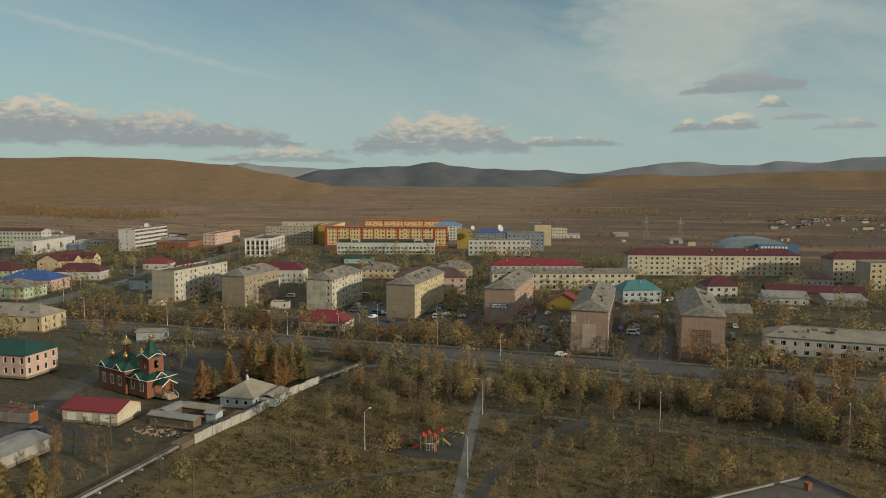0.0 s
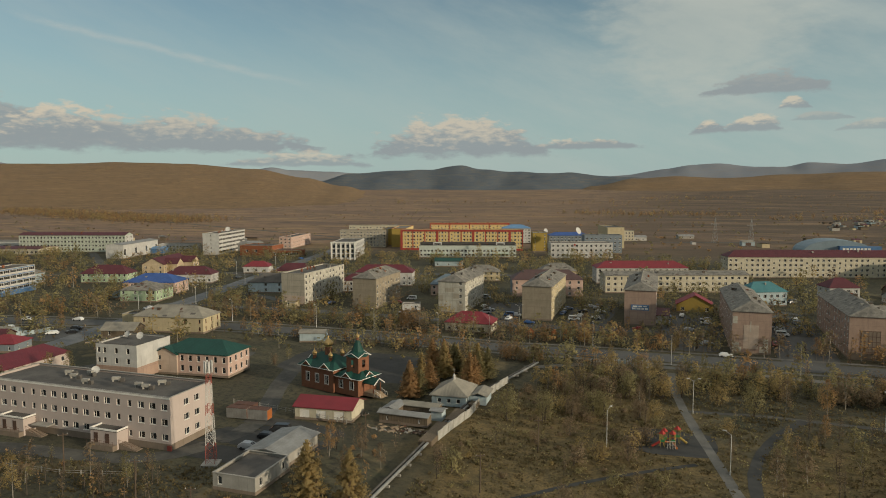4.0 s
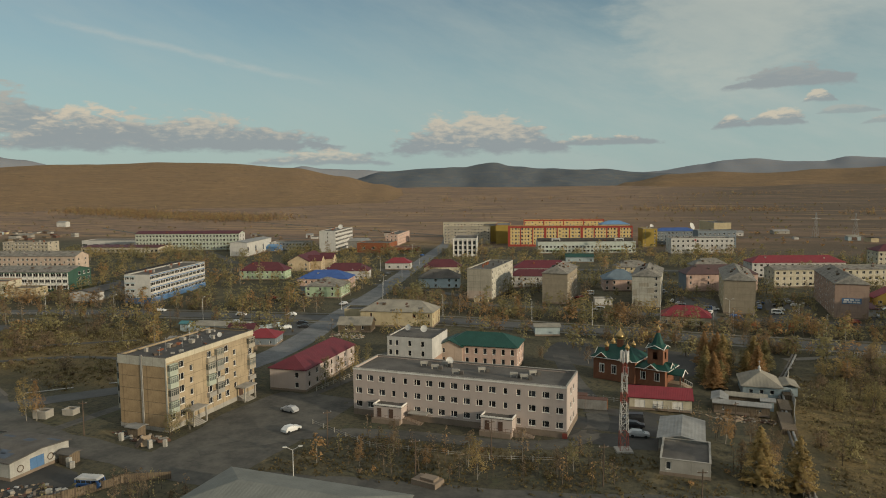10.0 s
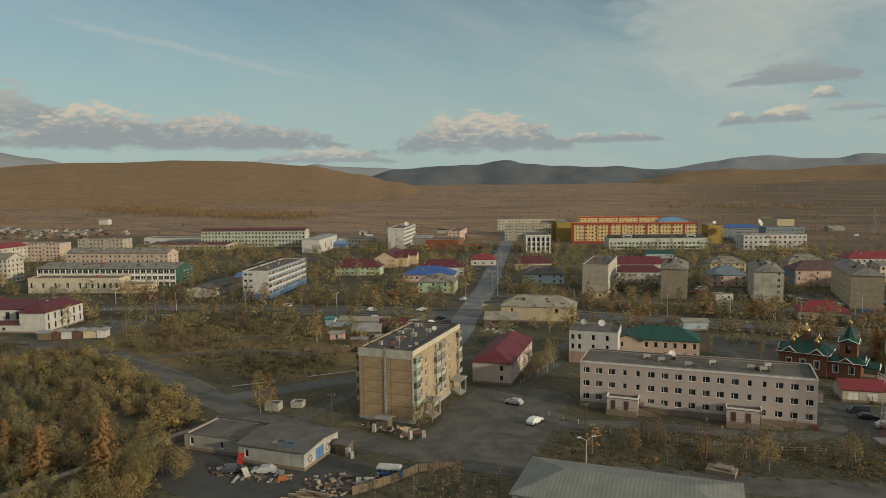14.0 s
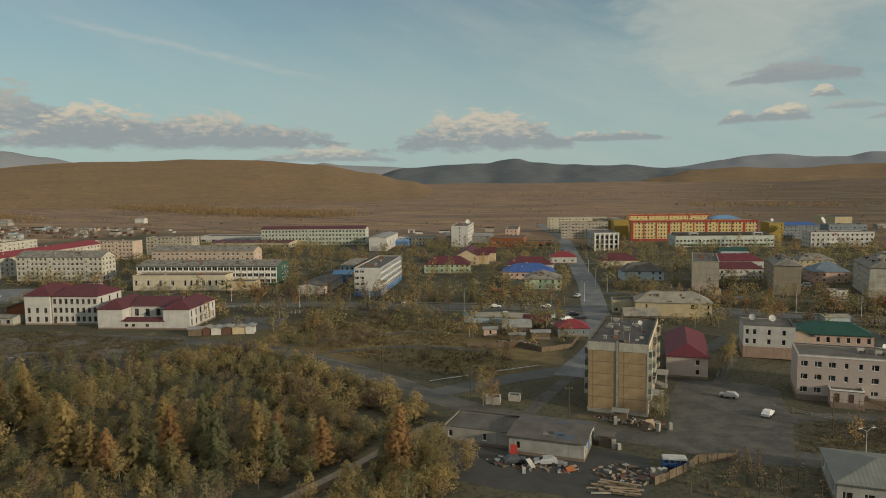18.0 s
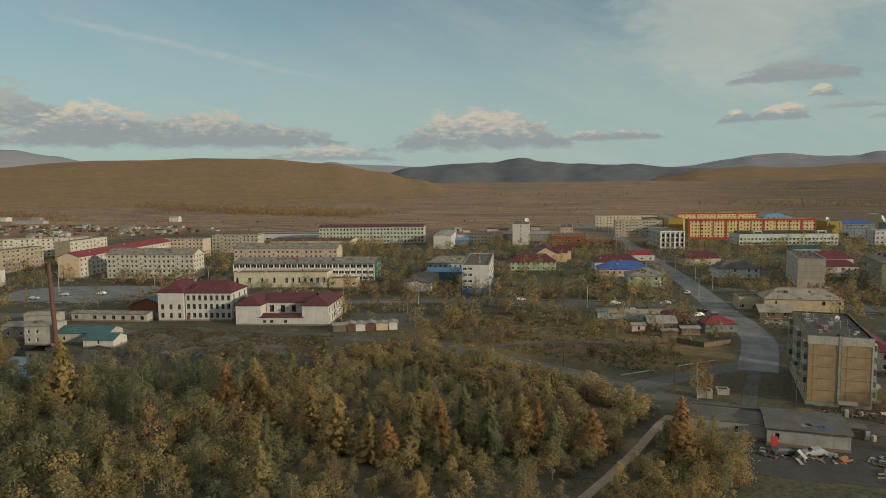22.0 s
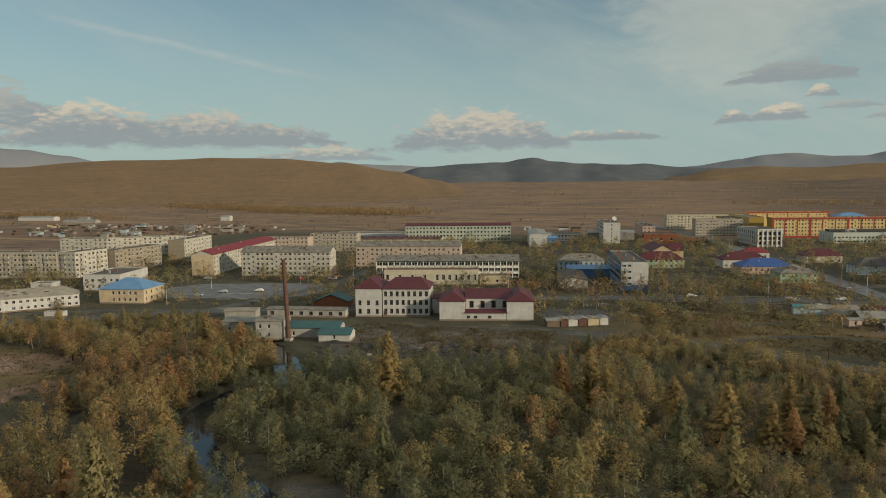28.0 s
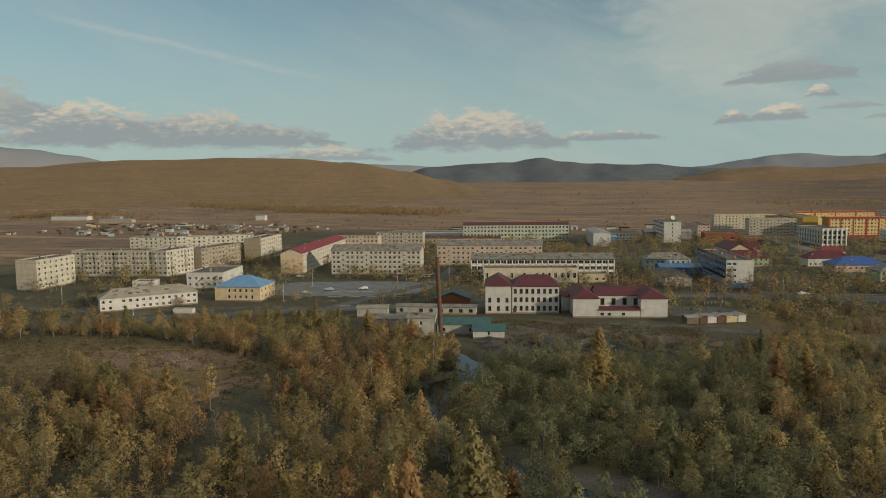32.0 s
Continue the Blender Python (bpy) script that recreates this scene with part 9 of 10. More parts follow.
def fast_mesh(name, verts, tris, idx, mats, normals=None):
    me = bpy.data.meshes.new(name)
    me.vertices.add(len(verts)), me.loops.add(3 * len(tris)), me.polygons.add(len(tris))
    me.vertices.foreach_set("co", np.ascontiguousarray(verts, np.float32).ravel())
    me.loops.foreach_set("vertex_index", np.ascontiguousarray(tris, np.int32).ravel())
    me.polygons.foreach_set("loop_start", np.arange(0, 3 * len(tris), 3, dtype=np.int32))
    for m in mats:
        me.materials.append(MATS[m])
    me.polygons.foreach_set("material_index", np.ascontiguousarray(idx, np.int32))
    me.update(calc_edges=True)
    if normals is not None:
        me.attributes.new("custom_normal", "FLOAT_VECTOR", "POINT").data.foreach_set("vector", np.ascontiguousarray(normals, np.float32).ravel())
        me.update()
    return me


SPREAD = {"larch": 1.0, "spruce": 1.0, "birch": 1.18, "round": 1.3, "sparse": 1.0, "bush": 1.15}


def stuff(name, label, category, spots, models=None):
    """Many plants in one mesh. spots: kind, x, y, z, scale, leaf; models: the set of plants used."""
    rg = np.random.default_rng(len(spots))
    V, T, I, N, base = [], [], [], [], 0
    for kind, x, y, z, s, leaf in spots:
        bark, leaves = (models or (WOODLAND if y < 48 else MEDIUM))[kind][rg.integers(KINDS[kind])]
        a = rg.uniform(0, 6.283)
        turn = np.array([[math.cos(a), -math.sin(a), 0], [math.sin(a), math.cos(a), 0], [0, 0, 1]])
        R = turn * s * np.array([[SPREAD[kind]], [SPREAD[kind]], [1.0]])
        R[2] *= rg.uniform(0.85, 1.15)
        for (v, t, n), m in ((bark, 6 if kind == "birch" else 5), (leaves, LEAVES.index(leaf))):
            V.append(v @ R.T + (x, y, z)), T.append(t + base), I.append(np.full(len(t), m)), N.append(n @ turn.T)
            base += len(v)
    me = fast_mesh(name, np.concatenate(V), np.concatenate(T), np.concatenate(I), LEAVES + ["bark", "bark_birch"], np.concatenate(N))
    return tagged(new(name, me), label, category, kind="stuff")


PART_MESH = {}


def tree(kind, x, y, s, leaf, label, bark="bark"):
    t = thing({"larch": "larch_tree", "spruce": "spruce_tree", "birch": "birch_tree", "round": "willow_tree", "sparse": "young_tree", "bush": "bush"}[kind], label, "bush" if kind == "bush" else "tree", x, y, 0, random.uniform(0, 360), "trees of the park and streets")
    t.scale = (s, s, s * random.uniform(0.9, 1.12))
    v = random.randrange(KINDS[kind])
    for nm, (vv, tt, nn), mat in zip(("trunk", "crown"), VARIANTS[kind][v], (bark, leaf)):
        key = (kind, v, nm, mat)
        if key not in PART_MESH:
            PART_MESH[key] = fast_mesh(nm, vv, tt, np.zeros(len(tt)), [mat], nn)
        part(nm, PART_MESH[key], None, t)


def blocked(x, y, gap=0.0, roads=True):
    for fx, fy, rz, W, D, clear in FOOT:
        if abs(fx - x) > 130 or abs(fy - y) > 130:
            continue
        c, s = math.cos(radians(rz)), math.sin(radians(rz))
        u, v = (x - fx) * c + (y - fy) * s, -(x - fx) * s + (y - fy) * c
        m = clear + gap
        if -m < u < W + m and -m < v < D + m:
            return True
    if roads:
        for line, wide in ROADS:
            if near_line(x, y, line) < wide / 2 + 1.2 + gap:
                return True
        for line, wide, mat in PATHS:
            if near_line(x, y, line) < wide / 2 + 0.5 + gap:
                return True
    return False


def pick(table, r):
    for name, share in table:
        r -= share
        if r <= 0:
            return name
    return table[-1][0]


def scatter(poly, spacing, kinds, leaves, scale, holes=(), seed=1, clump=0.0):
    """Plants on a jittered grid within a polygon."""
    rd = random.Random(seed)
    x0, x1, y0, y1 = min(p[0] for p in poly), max(p[0] for p in poly), min(p[1] for p in poly), max(p[1] for p in poly)
    out = []
    for i in range(int((x1 - x0) / spacing)):
        for j in range(int((y1 - y0) / spacing)):
            x, y = x0 + (i + rd.random()) * spacing, y0 + (j + rd.random()) * spacing
            n = noise.noise((x * 0.035, y * 0.035, seed))
            if clump and n < clump * rd.uniform(-1, 1) - 0.15:
                continue
            if not inside(x, y, poly) or near_line(x, y, RIVER) < 4.6 or any(((x - cx) / rx) ** 2 + ((y - cy) / ry) ** 2 < 1 for cx, cy, rx, ry in holes) or blocked(x, y, 1.0):
                continue
            kind = pick(kinds, rd.random())
            leaf = pick(leaves, min(0.999, max(0, rd.random() * 0.55 + 0.45 * (0.5 + 1.3 * n))))
            if kind == "larch":
                leaf = rd.choice(["leaf_yellow", "leaf_orange", "leaf_olive", "leaf_olive"])
            elif kind == "spruce":
                leaf = rd.choice(["leaf_green", "leaf_green", "leaf_olive"])
            out.append((kind, x, y, -0.05, rd.uniform(*scale) * (1.25 if kind == "larch" and rd.random() < 0.3 else 1), leaf))
    return out


WOOD_EAST = [(-452, 50), (-440, 34), (-415, 30), (-404, 40), (-384, 50), (-362, 67), (-335, 75), (-314, 70), (-296, 55), (-276, 42), (-266, 42), (-252, 36), (-249, 24), (-252, -12), (-330, -52), (-392, -72), (-404, -56), (-425, -36), (-445, -8)]
spots = scatter(WOOD_EAST, 3.95, [("birch", 0.46), ("round", 0.43), ("larch", 0.01), ("spruce", 0.01), ("sparse", 0.04), ("bush", 0.05)], [("leaf_green", 0.28), ("leaf_olive", 0.42), ("leaf_yellow", 0.18), ("leaf_brown", 0.05), ("leaf_orange", 0.07)], (0.5, 1.08), [(-277, 45, 8, 4), (-392, -39, 11, 5), (-377, 1, 4, 7), (-266, 44, 6, 4)], 3)
rw = random.Random(41)
spots = [(k, x, y, z, s * (1.0 if y < 20 else max(0.72, 1 - (y - 20) * 0.007)) * (1.0 if x < -338 or k in ("larch", "spruce") else 0.74), rw.choice(["leaf_yellow", "leaf_yellow", "leaf_brown"]) if leaf in ("leaf_olive", "leaf_green") and k not in ("spruce",) and rw.random() < 0.5 * max(0.0, min(1.0, (x + 378) / 60)) else leaf) for k, x, y, z, s, leaf in spots]
spots = [(k, x, y, z, s, "leaf_green" if x < -340 and leaf != "leaf_green" and k != "larch" and rw.random() < min(0.6, (-340 - x) / 50) else leaf) for k, x, y, z, s, leaf in spots]
stuff("mixed_wood", "dense mixed wood of birches, willows and larches in olive and yellow autumn leaf", "wood", spots)
spots = scatter([(-284, 34), (-271, 40), (-262, 44), (-249, 38), (-247, 14), (-254, 0), (-272, 2)], 2.7, [("round", 0.45), ("bush", 0.45), ("sparse", 0.10)], [("leaf_yellow", 0.45), ("leaf_olive", 0.4), ("leaf_brown", 0.15)], (0.45, 0.85), [(-236, 36, 22, 14)], 23)
stuff("willow_scrub", "dense yellow-olive willow scrub beside the concrete trough", "scrub", spots)
WOOD_WEST = [(-640, 20), (-612, 26), (-585, 40), (-568, 66), (-540, 82), (-508, 82), (-490, 58), (-470, 50), (-452, 44), (-433, 22), (-437, 0), (-433, -15), (-427, -22), (-419, -30), (-410, -36), (-400, -42), (-392, -72), (-440, -94), (-525, -75), (-605, -12)]
spots = scatter(WOOD_WEST, 4.0, [("birch", 0.58), ("round", 0.14), ("sparse", 0.20), ("larch", 0.03), ("bush", 0.05)], [("leaf_olive", 0.23), ("leaf_yellow", 0.40), ("leaf_orange", 0.26), ("leaf_brown", 0.10), ("leaf_green", 0.01)], (0.6, 1.18), [(-548, -2, 56, 27), (-505, 2, 20, 14), (-560, -80, 60, 58), (-490, -14, 20, 13), (-468, -32, 13, 11), (-458, -48, 8, 8), (-409, -51, 11, 10), (-432, -30, 5, 5)], 5)
spots += scatter([(-605, -12), (-560, -26), (-498, -30), (-500, -88), (-550, -56)], 4.0, [("sparse", 0.45), ("birch", 0.35), ("bush", 0.2)], [("leaf_brown", 0.35), ("leaf_yellow", 0.25), ("leaf_olive", 0.4)], (0.6, 1.0), [(-545, -2, 46, 22)], 6)
spots = [("round" if k == "birch" and y > 28 and x < -482 else k, x, y, z, sc * (0.62 if y > 28 and x < -482 else 1.0), "leaf_olive" if y > 28 and x < -482 and leaf == "leaf_orange" else leaf) for k, x, y, z, sc, leaf in spots]
stuff("golden_wood", "thin golden birch wood on the river bank", "wood", spots)
# scrub on the waste ground between the wood and the road
SCRUB = [(-352, 160), (-345, 110), (-300, 95), (-268, 84), (-258, 92), (-262, 118), (-280, 122), (-297, 158)]
spots = scatter(SCRUB, 6.0, [("bush", 0.75), ("round", 0.25)], [("leaf_olive", 0.4), ("leaf_brown", 0.4), ("leaf_yellow", 0.2)], (0.5, 0.95), [(-290, 125, 22, 14), (-312, 135, 12, 10)], 8, 0.25)
spots += scatter([(-700, 60), (-640, 30), (-600, 45), (-560, 80), (-580, 92), (-640, 95)], 6.0, [("bush", 0.7), ("round", 0.3)], [("leaf_olive", 0.5), ("leaf_brown", 0.3), ("leaf_yellow", 0.2)], (0.5, 1.0), [], 9)
spots += scatter([(-352, 92), (-335, 95), (-318, 87), (-290, 73), (-273, 64), (-264, 55), (-266, 45), (-284, 36), (-314, 62), (-335, 72), (-362, 62)], 2.7, [("bush", 0.25), ("sparse", 0.15), ("round", 0.60)], [("leaf_olive", 0.30), ("leaf_yellow", 0.35), ("leaf_brown", 0.25), ("leaf_orange", 0.10)], (0.45, 0.78), [(-279, 49, 8, 4)], 33)
spots += scatter([(-440, 62), (-420, 50), (-400, 52), (-372, 66), (-372, 74), (-400, 64)], 3.6, [("bush", 0.6), ("sparse", 0.2), ("round", 0.2)], [("leaf_olive", 0.4), ("leaf_brown", 0.6)], (0.4, 0.7), [], 34)
stuff("scrub", "low brown and olive scrub on waste ground", "scrub", spots)
# hedges and trees between the buildings
TOWN = [(-700, 90), (-500, 110), (-350, 120), (-240, 130), (-215, 165), (-80, 185), (60, 200), (150, 210), (160, 430), (-100, 520), (-400, 470), (-600, 390), (-760, 240)]
spots = scatter(TOWN, 7.2, [("bush", 0.34), ("sparse", 0.06), ("birch", 0.18), ("round", 0.42)], [("leaf_brown", 0.24), ("leaf_olive", 0.46), ("leaf_yellow", 0.18), ("leaf_orange", 0.12)], (0.45, 1.25), [(-540, 150, 42, 28)], 11, 0.25)
for strip in ([(-262, 190), (-144.3, 195.8), (63.6, 199.5), (63.6, 209.1), (-144.3, 204.1), (-262, 189)], [(-240, 216), (-144.2, 221.4), (63.5, 225.8), (63.2, 238.2), (-143.7, 234), (-240, 226)], [(-420, 178), (-300, 196), (-262, 206), (-262, 214), (-300, 205), (-420, 188)]):
    spots += scatter(strip, 4.6, [("sparse", 0.18), ("birch", 0.34), ("round", 0.30), ("bush", 0.18)], [("leaf_brown", 0.38), ("leaf_orange", 0.24), ("leaf_olive", 0.25), ("leaf_yellow", 0.13)], (0.55, 1.2), [], 17)
spots += scatter([(-190, 60), (-176, 84), (-140, 84), (-122, 76), (-122, 62), (-150, 66)], 4.2, [("sparse", 0.6), ("bush", 0.3), ("birch", 0.1)], [("leaf_brown", 0.5), ("leaf_orange", 0.2), ("leaf_olive", 0.3)], (0.45, 0.8), [], 18)
spots += scatter([(-116, 70), (-113.5, 123.9), (-97.6, 125.1), (-96.5, 74.2)], 4.6, [("bush", 0.5), ("sparse", 0.4), ("birch", 0.1)], [("leaf_brown", 0.5), ("leaf_orange", 0.2), ("leaf_olive", 0.3)], (0.5, 0.8), [], 19)
spots += scatter([(-250, 250), (-140, 252), (60, 250), (60, 320), (-140, 330), (-250, 320)], 10.0, [("round", 0.4), ("birch", 0.3), ("bush", 0.3)], [("leaf_brown", 0.3), ("leaf_olive", 0.4), ("leaf_orange", 0.2), ("leaf_yellow", 0.1)], (0.5, 0.85), [], 27, 0.2)
spots += scatter([(-212, 30), (-204, 47), (-191, 52), (-189, 30)], 2.8, [("bush", 0.6), ("sparse", 0.4)], [("leaf_brown", 0.5), ("leaf_olive", 0.5)], (0.5, 0.85), [], 37)
stuff("town_greenery", "sparse autumn trees and bushes between the buildings", "trees", spots, COARSE)
# row of trees on both sides of the main road, and in the park
PARK = [(-82.9, 171.9), (-63.8, 197.4), (-31.9, 197.4), (21.1, 195.3), (127.3, 188.9), (127.3, 148.6), (63.6, 143.3), (21.1, 175.1), (-31.9, 182.5), (-63.8, 159.2)]
spots = scatter(PARK, 3.9, [("birch", 0.28), ("round", 0.36), ("sparse", 0.26), ("bush", 0.10)], [("leaf_olive", 0.42), ("leaf_yellow", 0.2), ("leaf_brown", 0.26), ("leaf_orange", 0.12)], (0.6, 1.0), [], 13)
spots += scatter([(-82.6, 232.6), (-72.6, 257.1), (63.4, 230.7), (63.5, 226.8)], 6.5, [("sparse", 0.5), ("birch", 0.5)], [("leaf_orange", 0.4), ("leaf_brown", 0.3), ("leaf_yellow", 0.3)], (0.5, 0.8), [], 14)
spots += scatter([(-29.8, 97.6), (-25.6, 157.1), (63.6, 152.8), (106, 137.9), (63.6, 101.9)], 4.6, [("sparse", 0.58), ("bush", 0.30), ("birch", 0.12)], [("leaf_brown", 0.40), ("leaf_olive", 0.30), ("leaf_yellow", 0.15), ("leaf_orange", 0.15)], (0.5, 0.85), [], 15, 0.2)
spots += scatter([(-89.2, 97.6), (-89.2, 164.5), (-65.9, 182.5), (-46.8, 159.2), (-34.1, 116.7), (-36.2, 89.1)], 4.6, [("bush", 0.72), ("round", 0.14), ("sparse", 0.14)], [("leaf_olive", 0.45), ("leaf_brown", 0.33), ("leaf_yellow", 0.22)], (0.4, 0.8), [(-40, 130, 10, 8)], 16, 0.2)
stuff("park_trees", "loose park planting of olive and brown autumn trees", "trees", spots, MEDIUM)
# trees that stand apart
rt = random.Random(21)
for x0, x1, y0, y1, n, kinds, leaves, sc in (
        (-235, 60, 196, 203, 46, ["birch", "round", "sparse", "round"], ["leaf_orange", "leaf_brown", "leaf_olive", "leaf_yellow"], (0.55, 0.95)),
        (-260, 60, 225, 232, 50, ["birch", "round", "sparse", "birch"], ["leaf_orange", "leaf_brown", "leaf_yellow", "leaf_orange"], (0.55, 0.95)),
        (-113, -92, 148, 180, 30, ["larch", "larch", "birch", "sparse"], ["leaf_orange", "leaf_olive", "leaf_yellow"], (0.6, 0.85)),
        (-110, -94, 80, 108, 9, ["birch", "sparse", "birch"], ["leaf_orange", "leaf_brown", "leaf_brown"], (0.6, 0.85)),
        (-182, -128, 62, 84, 26, ["sparse", "sparse", "birch", "bush"], ["leaf_brown", "leaf_orange", "leaf_olive"], (0.4, 0.8)),
        (-87, -46, 97, 167, 24, ["bush", "bush", "round", "sparse"], ["leaf_olive", "leaf_brown", "leaf_brown", "leaf_yellow"], (0.5, 0.9)),
        (-31, 42, 117, 170, 26, ["sparse", "sparse", "birch", "sparse"], ["leaf_brown", "leaf_orange", "leaf_olive"], (0.5, 0.85)),
        (-160, -130, 150, 178, 8, ["sparse", "round", "birch"], ["leaf_brown", "leaf_olive"], (0.5, 0.8)),
        (-275, -215, 236, 252, 10, ["sparse", "birch"], ["leaf_orange", "leaf_yellow"], (0.5, 0.8)),
        (-420, -250, 160, 168, 14, ["sparse", "birch", "bush"], ["leaf_orange", "leaf_brown"], (0.45, 0.7)),
        (-345, -300, 185, 215, 8, ["sparse", "birch"], ["leaf_orange", "leaf_brown"], (0.5, 0.75)),
        (-520, -440, 178, 190, 6, ["round", "sparse"], ["leaf_brown", "leaf_olive"], (0.5, 0.7))):
    k = tries = 0
    while k < n and tries < 400:
        tries += 1
        x, y = rt.uniform(x0, x1), rt.uniform(y0, y1)
        if blocked(x, y, 0.8):
            continue
        kind, leaf = rt.choice(kinds), rt.choice(leaves)
        hue = {"leaf_orange": "orange", "leaf_brown": "brown", "leaf_olive": "olive", "leaf_yellow": "yellow", "leaf_green": "green"}[leaf]
        noun = {"larch": "pointed larch tree", "spruce": "pointed spruce tree", "birch": "slender birch tree", "round": "spreading willow tree", "sparse": "thin half-bare young tree", "bush": "low bush"}[kind]
        tree(kind, x, y, rt.uniform(*sc), leaf, "%s with %s autumn leaves" % (noun, hue), "bark_birch" if kind == "birch" else "bark")
        k += 1
tree("birch", -256.6, 65.0, 1.05, "leaf_yellow", "broad bushy birch tree with golden autumn leaves by the road", "bark_birch")
tree("birch", -254.4, 65.8, 0.92, "leaf_orange", "broad birch tree with orange autumn leaves by the road", "bark_birch")
for x, y, s, leaf in ((-203.7, 108, 0.95, "leaf_olive"), (-202.5, 113.5, 0.9, "leaf_yellow"), (-201, 120, 0.95, "leaf_yellow"), (-200.6, 127, 0.9, "leaf_olive")):
    tree("birch", x, y, s, leaf, "bushy birch tree with %s autumn leaves along the burgundy-roofed house" % leaf[5:], "bark_birch")
tree("birch", -149.2, 66.8, 0.9, "leaf_yellow", "golden birch tree in the rough grass before the clinic", "bark_birch")
for x, y, s in ((-203, 38, 0.8), (-201, 39.5, 0.95), (-199.4, 40.2, 0.85)):
    tree("sparse", x, y, s, "leaf_brown", "thin half-bare birch tree beside the lane")
tree("round", -218.0, 68.0, 0.75, "leaf_olive", "olive tree at the corner of the apartment block")
tree("birch", -216.5, 72.0, 0.7, "leaf_olive", "slender olive birch tree before the apartment block", "bark_birch")
tree("birch", -395.5, -48.5, 1.05, "leaf_olive", "tall pale olive birch tree on the river bank", "bark_birch")
tree("birch", -394.2, -49.5, 0.8, "leaf_olive", "pale olive birch tree on the river bank", "bark_birch")
for kind, x, y, s, leaf in (("spruce", -306.3, 9.2, 1.0, "leaf_olive"), ("spruce", -293.5, 15.7, 0.98, "leaf_green"), ("larch", -288.6, 21.5, 0.94, "leaf_yellow"), ("larch", -285.9, 24.6, 0.78, "leaf_orange"), ("spruce", -297.5, 8.3, 0.66, "leaf_olive"), ("larch", -331.8, 15, 0.94, "leaf_yellow"),
                            ("larch", -350.5, 22.1, 1.06, "leaf_yellow"), ("larch", -356.8, 20, 0.95, "leaf_orange"), ("spruce", -299.7, 20, 0.88, "leaf_green"), ("larch", -346.5, 19.6, 0.85, "leaf_yellow"), ("larch", -309, 19.6, 0.95, "leaf_yellow"), ("larch", -302.8, 14.5, 0.85, "leaf_orange"), ("larch", -313.5, 6.0, 0.8, "leaf_yellow"),
                            ("birch", -447.2, -41.4, 1.12, "leaf_yellow"), ("birch", -423.5, -53.1, 1.4, "leaf_olive"), ("birch", -419.4, -51.7, 1.25, "leaf_olive"), ("birch", -410.7, -49.8, 0.7, "leaf_orange"), ("birch", -451.3, -51.3, 1.15, "leaf_olive"), ("sparse", -462.9, -55.3, 1.5, "leaf_brown"), ("sparse", -458.9, -53.9, 1.5, "leaf_brown"), ("sparse", -487.3, -45, 1.1, "leaf_brown"), ("sparse", -485.8, -40.9, 1.0, "leaf_yellow")):
    hue = {"leaf_orange": "orange", "leaf_brown": "brown", "leaf_olive": "olive", "leaf_yellow": "yellow", "leaf_green": "dull green"}[leaf]
    tree(kind, x, y, s, leaf, "%s rising above the wood with %s foliage" % ({"spruce": "tall pointed spruce tree", "larch": "pointed larch tree", "birch": "tall slender birch tree", "sparse": "half-bare slender tree"}[kind], hue), "bark_birch" if kind in ("birch", "sparse") else "bark")
for x, y, s in ((-251.4, 22.8, 1.15), (-248.9, 30.2, 1.0), (-256.5, 23.6, 1.1), (-254, 28.5, 1.2), (-259.5, 29.5, 0.95), (-249.5, 17, 0.8), (-256, 13, 0.8)):
    tree("round", x, y, s, "leaf_yellow" if s < 1.1 else "leaf_olive", "spreading yellow-olive willow tree by the workshop yard")
for x, y, sc in ((-102.3, 84.0, 0.93), (-95.6, 86.8, 0.90)):
    tree("larch", x, y, sc, "leaf_yellow", "golden larch tree beside the heating pipes")
for kind, x, y, sc, leaf in (("round", -80.9, 142.2, 1.2, "leaf_olive"), ("round", -72.5, 145, 1.1, "leaf_olive"), ("round", -61.4, 152.3, 1.25, "leaf_olive"), ("round", -66.6, 150.5, 0.9, "leaf_brown"), ("round", -58.7, 152.4, 1.05, "leaf_olive"), ("birch", -50.4, 156.4, 0.95, "leaf_brown"), ("round", -24, 164.9, 1.15, "leaf_olive"),
                             ("birch", -6.9, 169.1, 1.1, "leaf_orange"), ("birch", -16, 170.7, 0.95, "leaf_brown"), ("round", 32.2, 190, 0.95, "leaf_olive"), ("birch", 18.1, 174.1, 0.6, "leaf_yellow"), ("round", -40.8, 176.6, 1.0, "leaf_yellow"), ("round", -31.6, 171.8, 1.0, "leaf_yellow"), ("round", -0.1, 183.5, 1.1, "leaf_green"), ("round", -50.7, 178.9, 0.9, "leaf_brown"),
                             ("birch", -19.1, 145.6, 0.5, "leaf_yellow"), ("round", -30.8, 150.2, 0.65, "leaf_yellow"), ("birch", -14.0, 143, 0.45, "leaf_yellow"), ("round", 48, 186, 1.0, "leaf_olive"), ("round", 62, 182, 0.9, "leaf_brown")):
    tree(kind, x, y, sc, leaf, "%s with soft %s autumn foliage in the park" % ({"round": "spreading willow tree", "birch": "upright birch tree"}[kind], leaf[5:]), "bark_birch" if kind == "birch" else "bark")
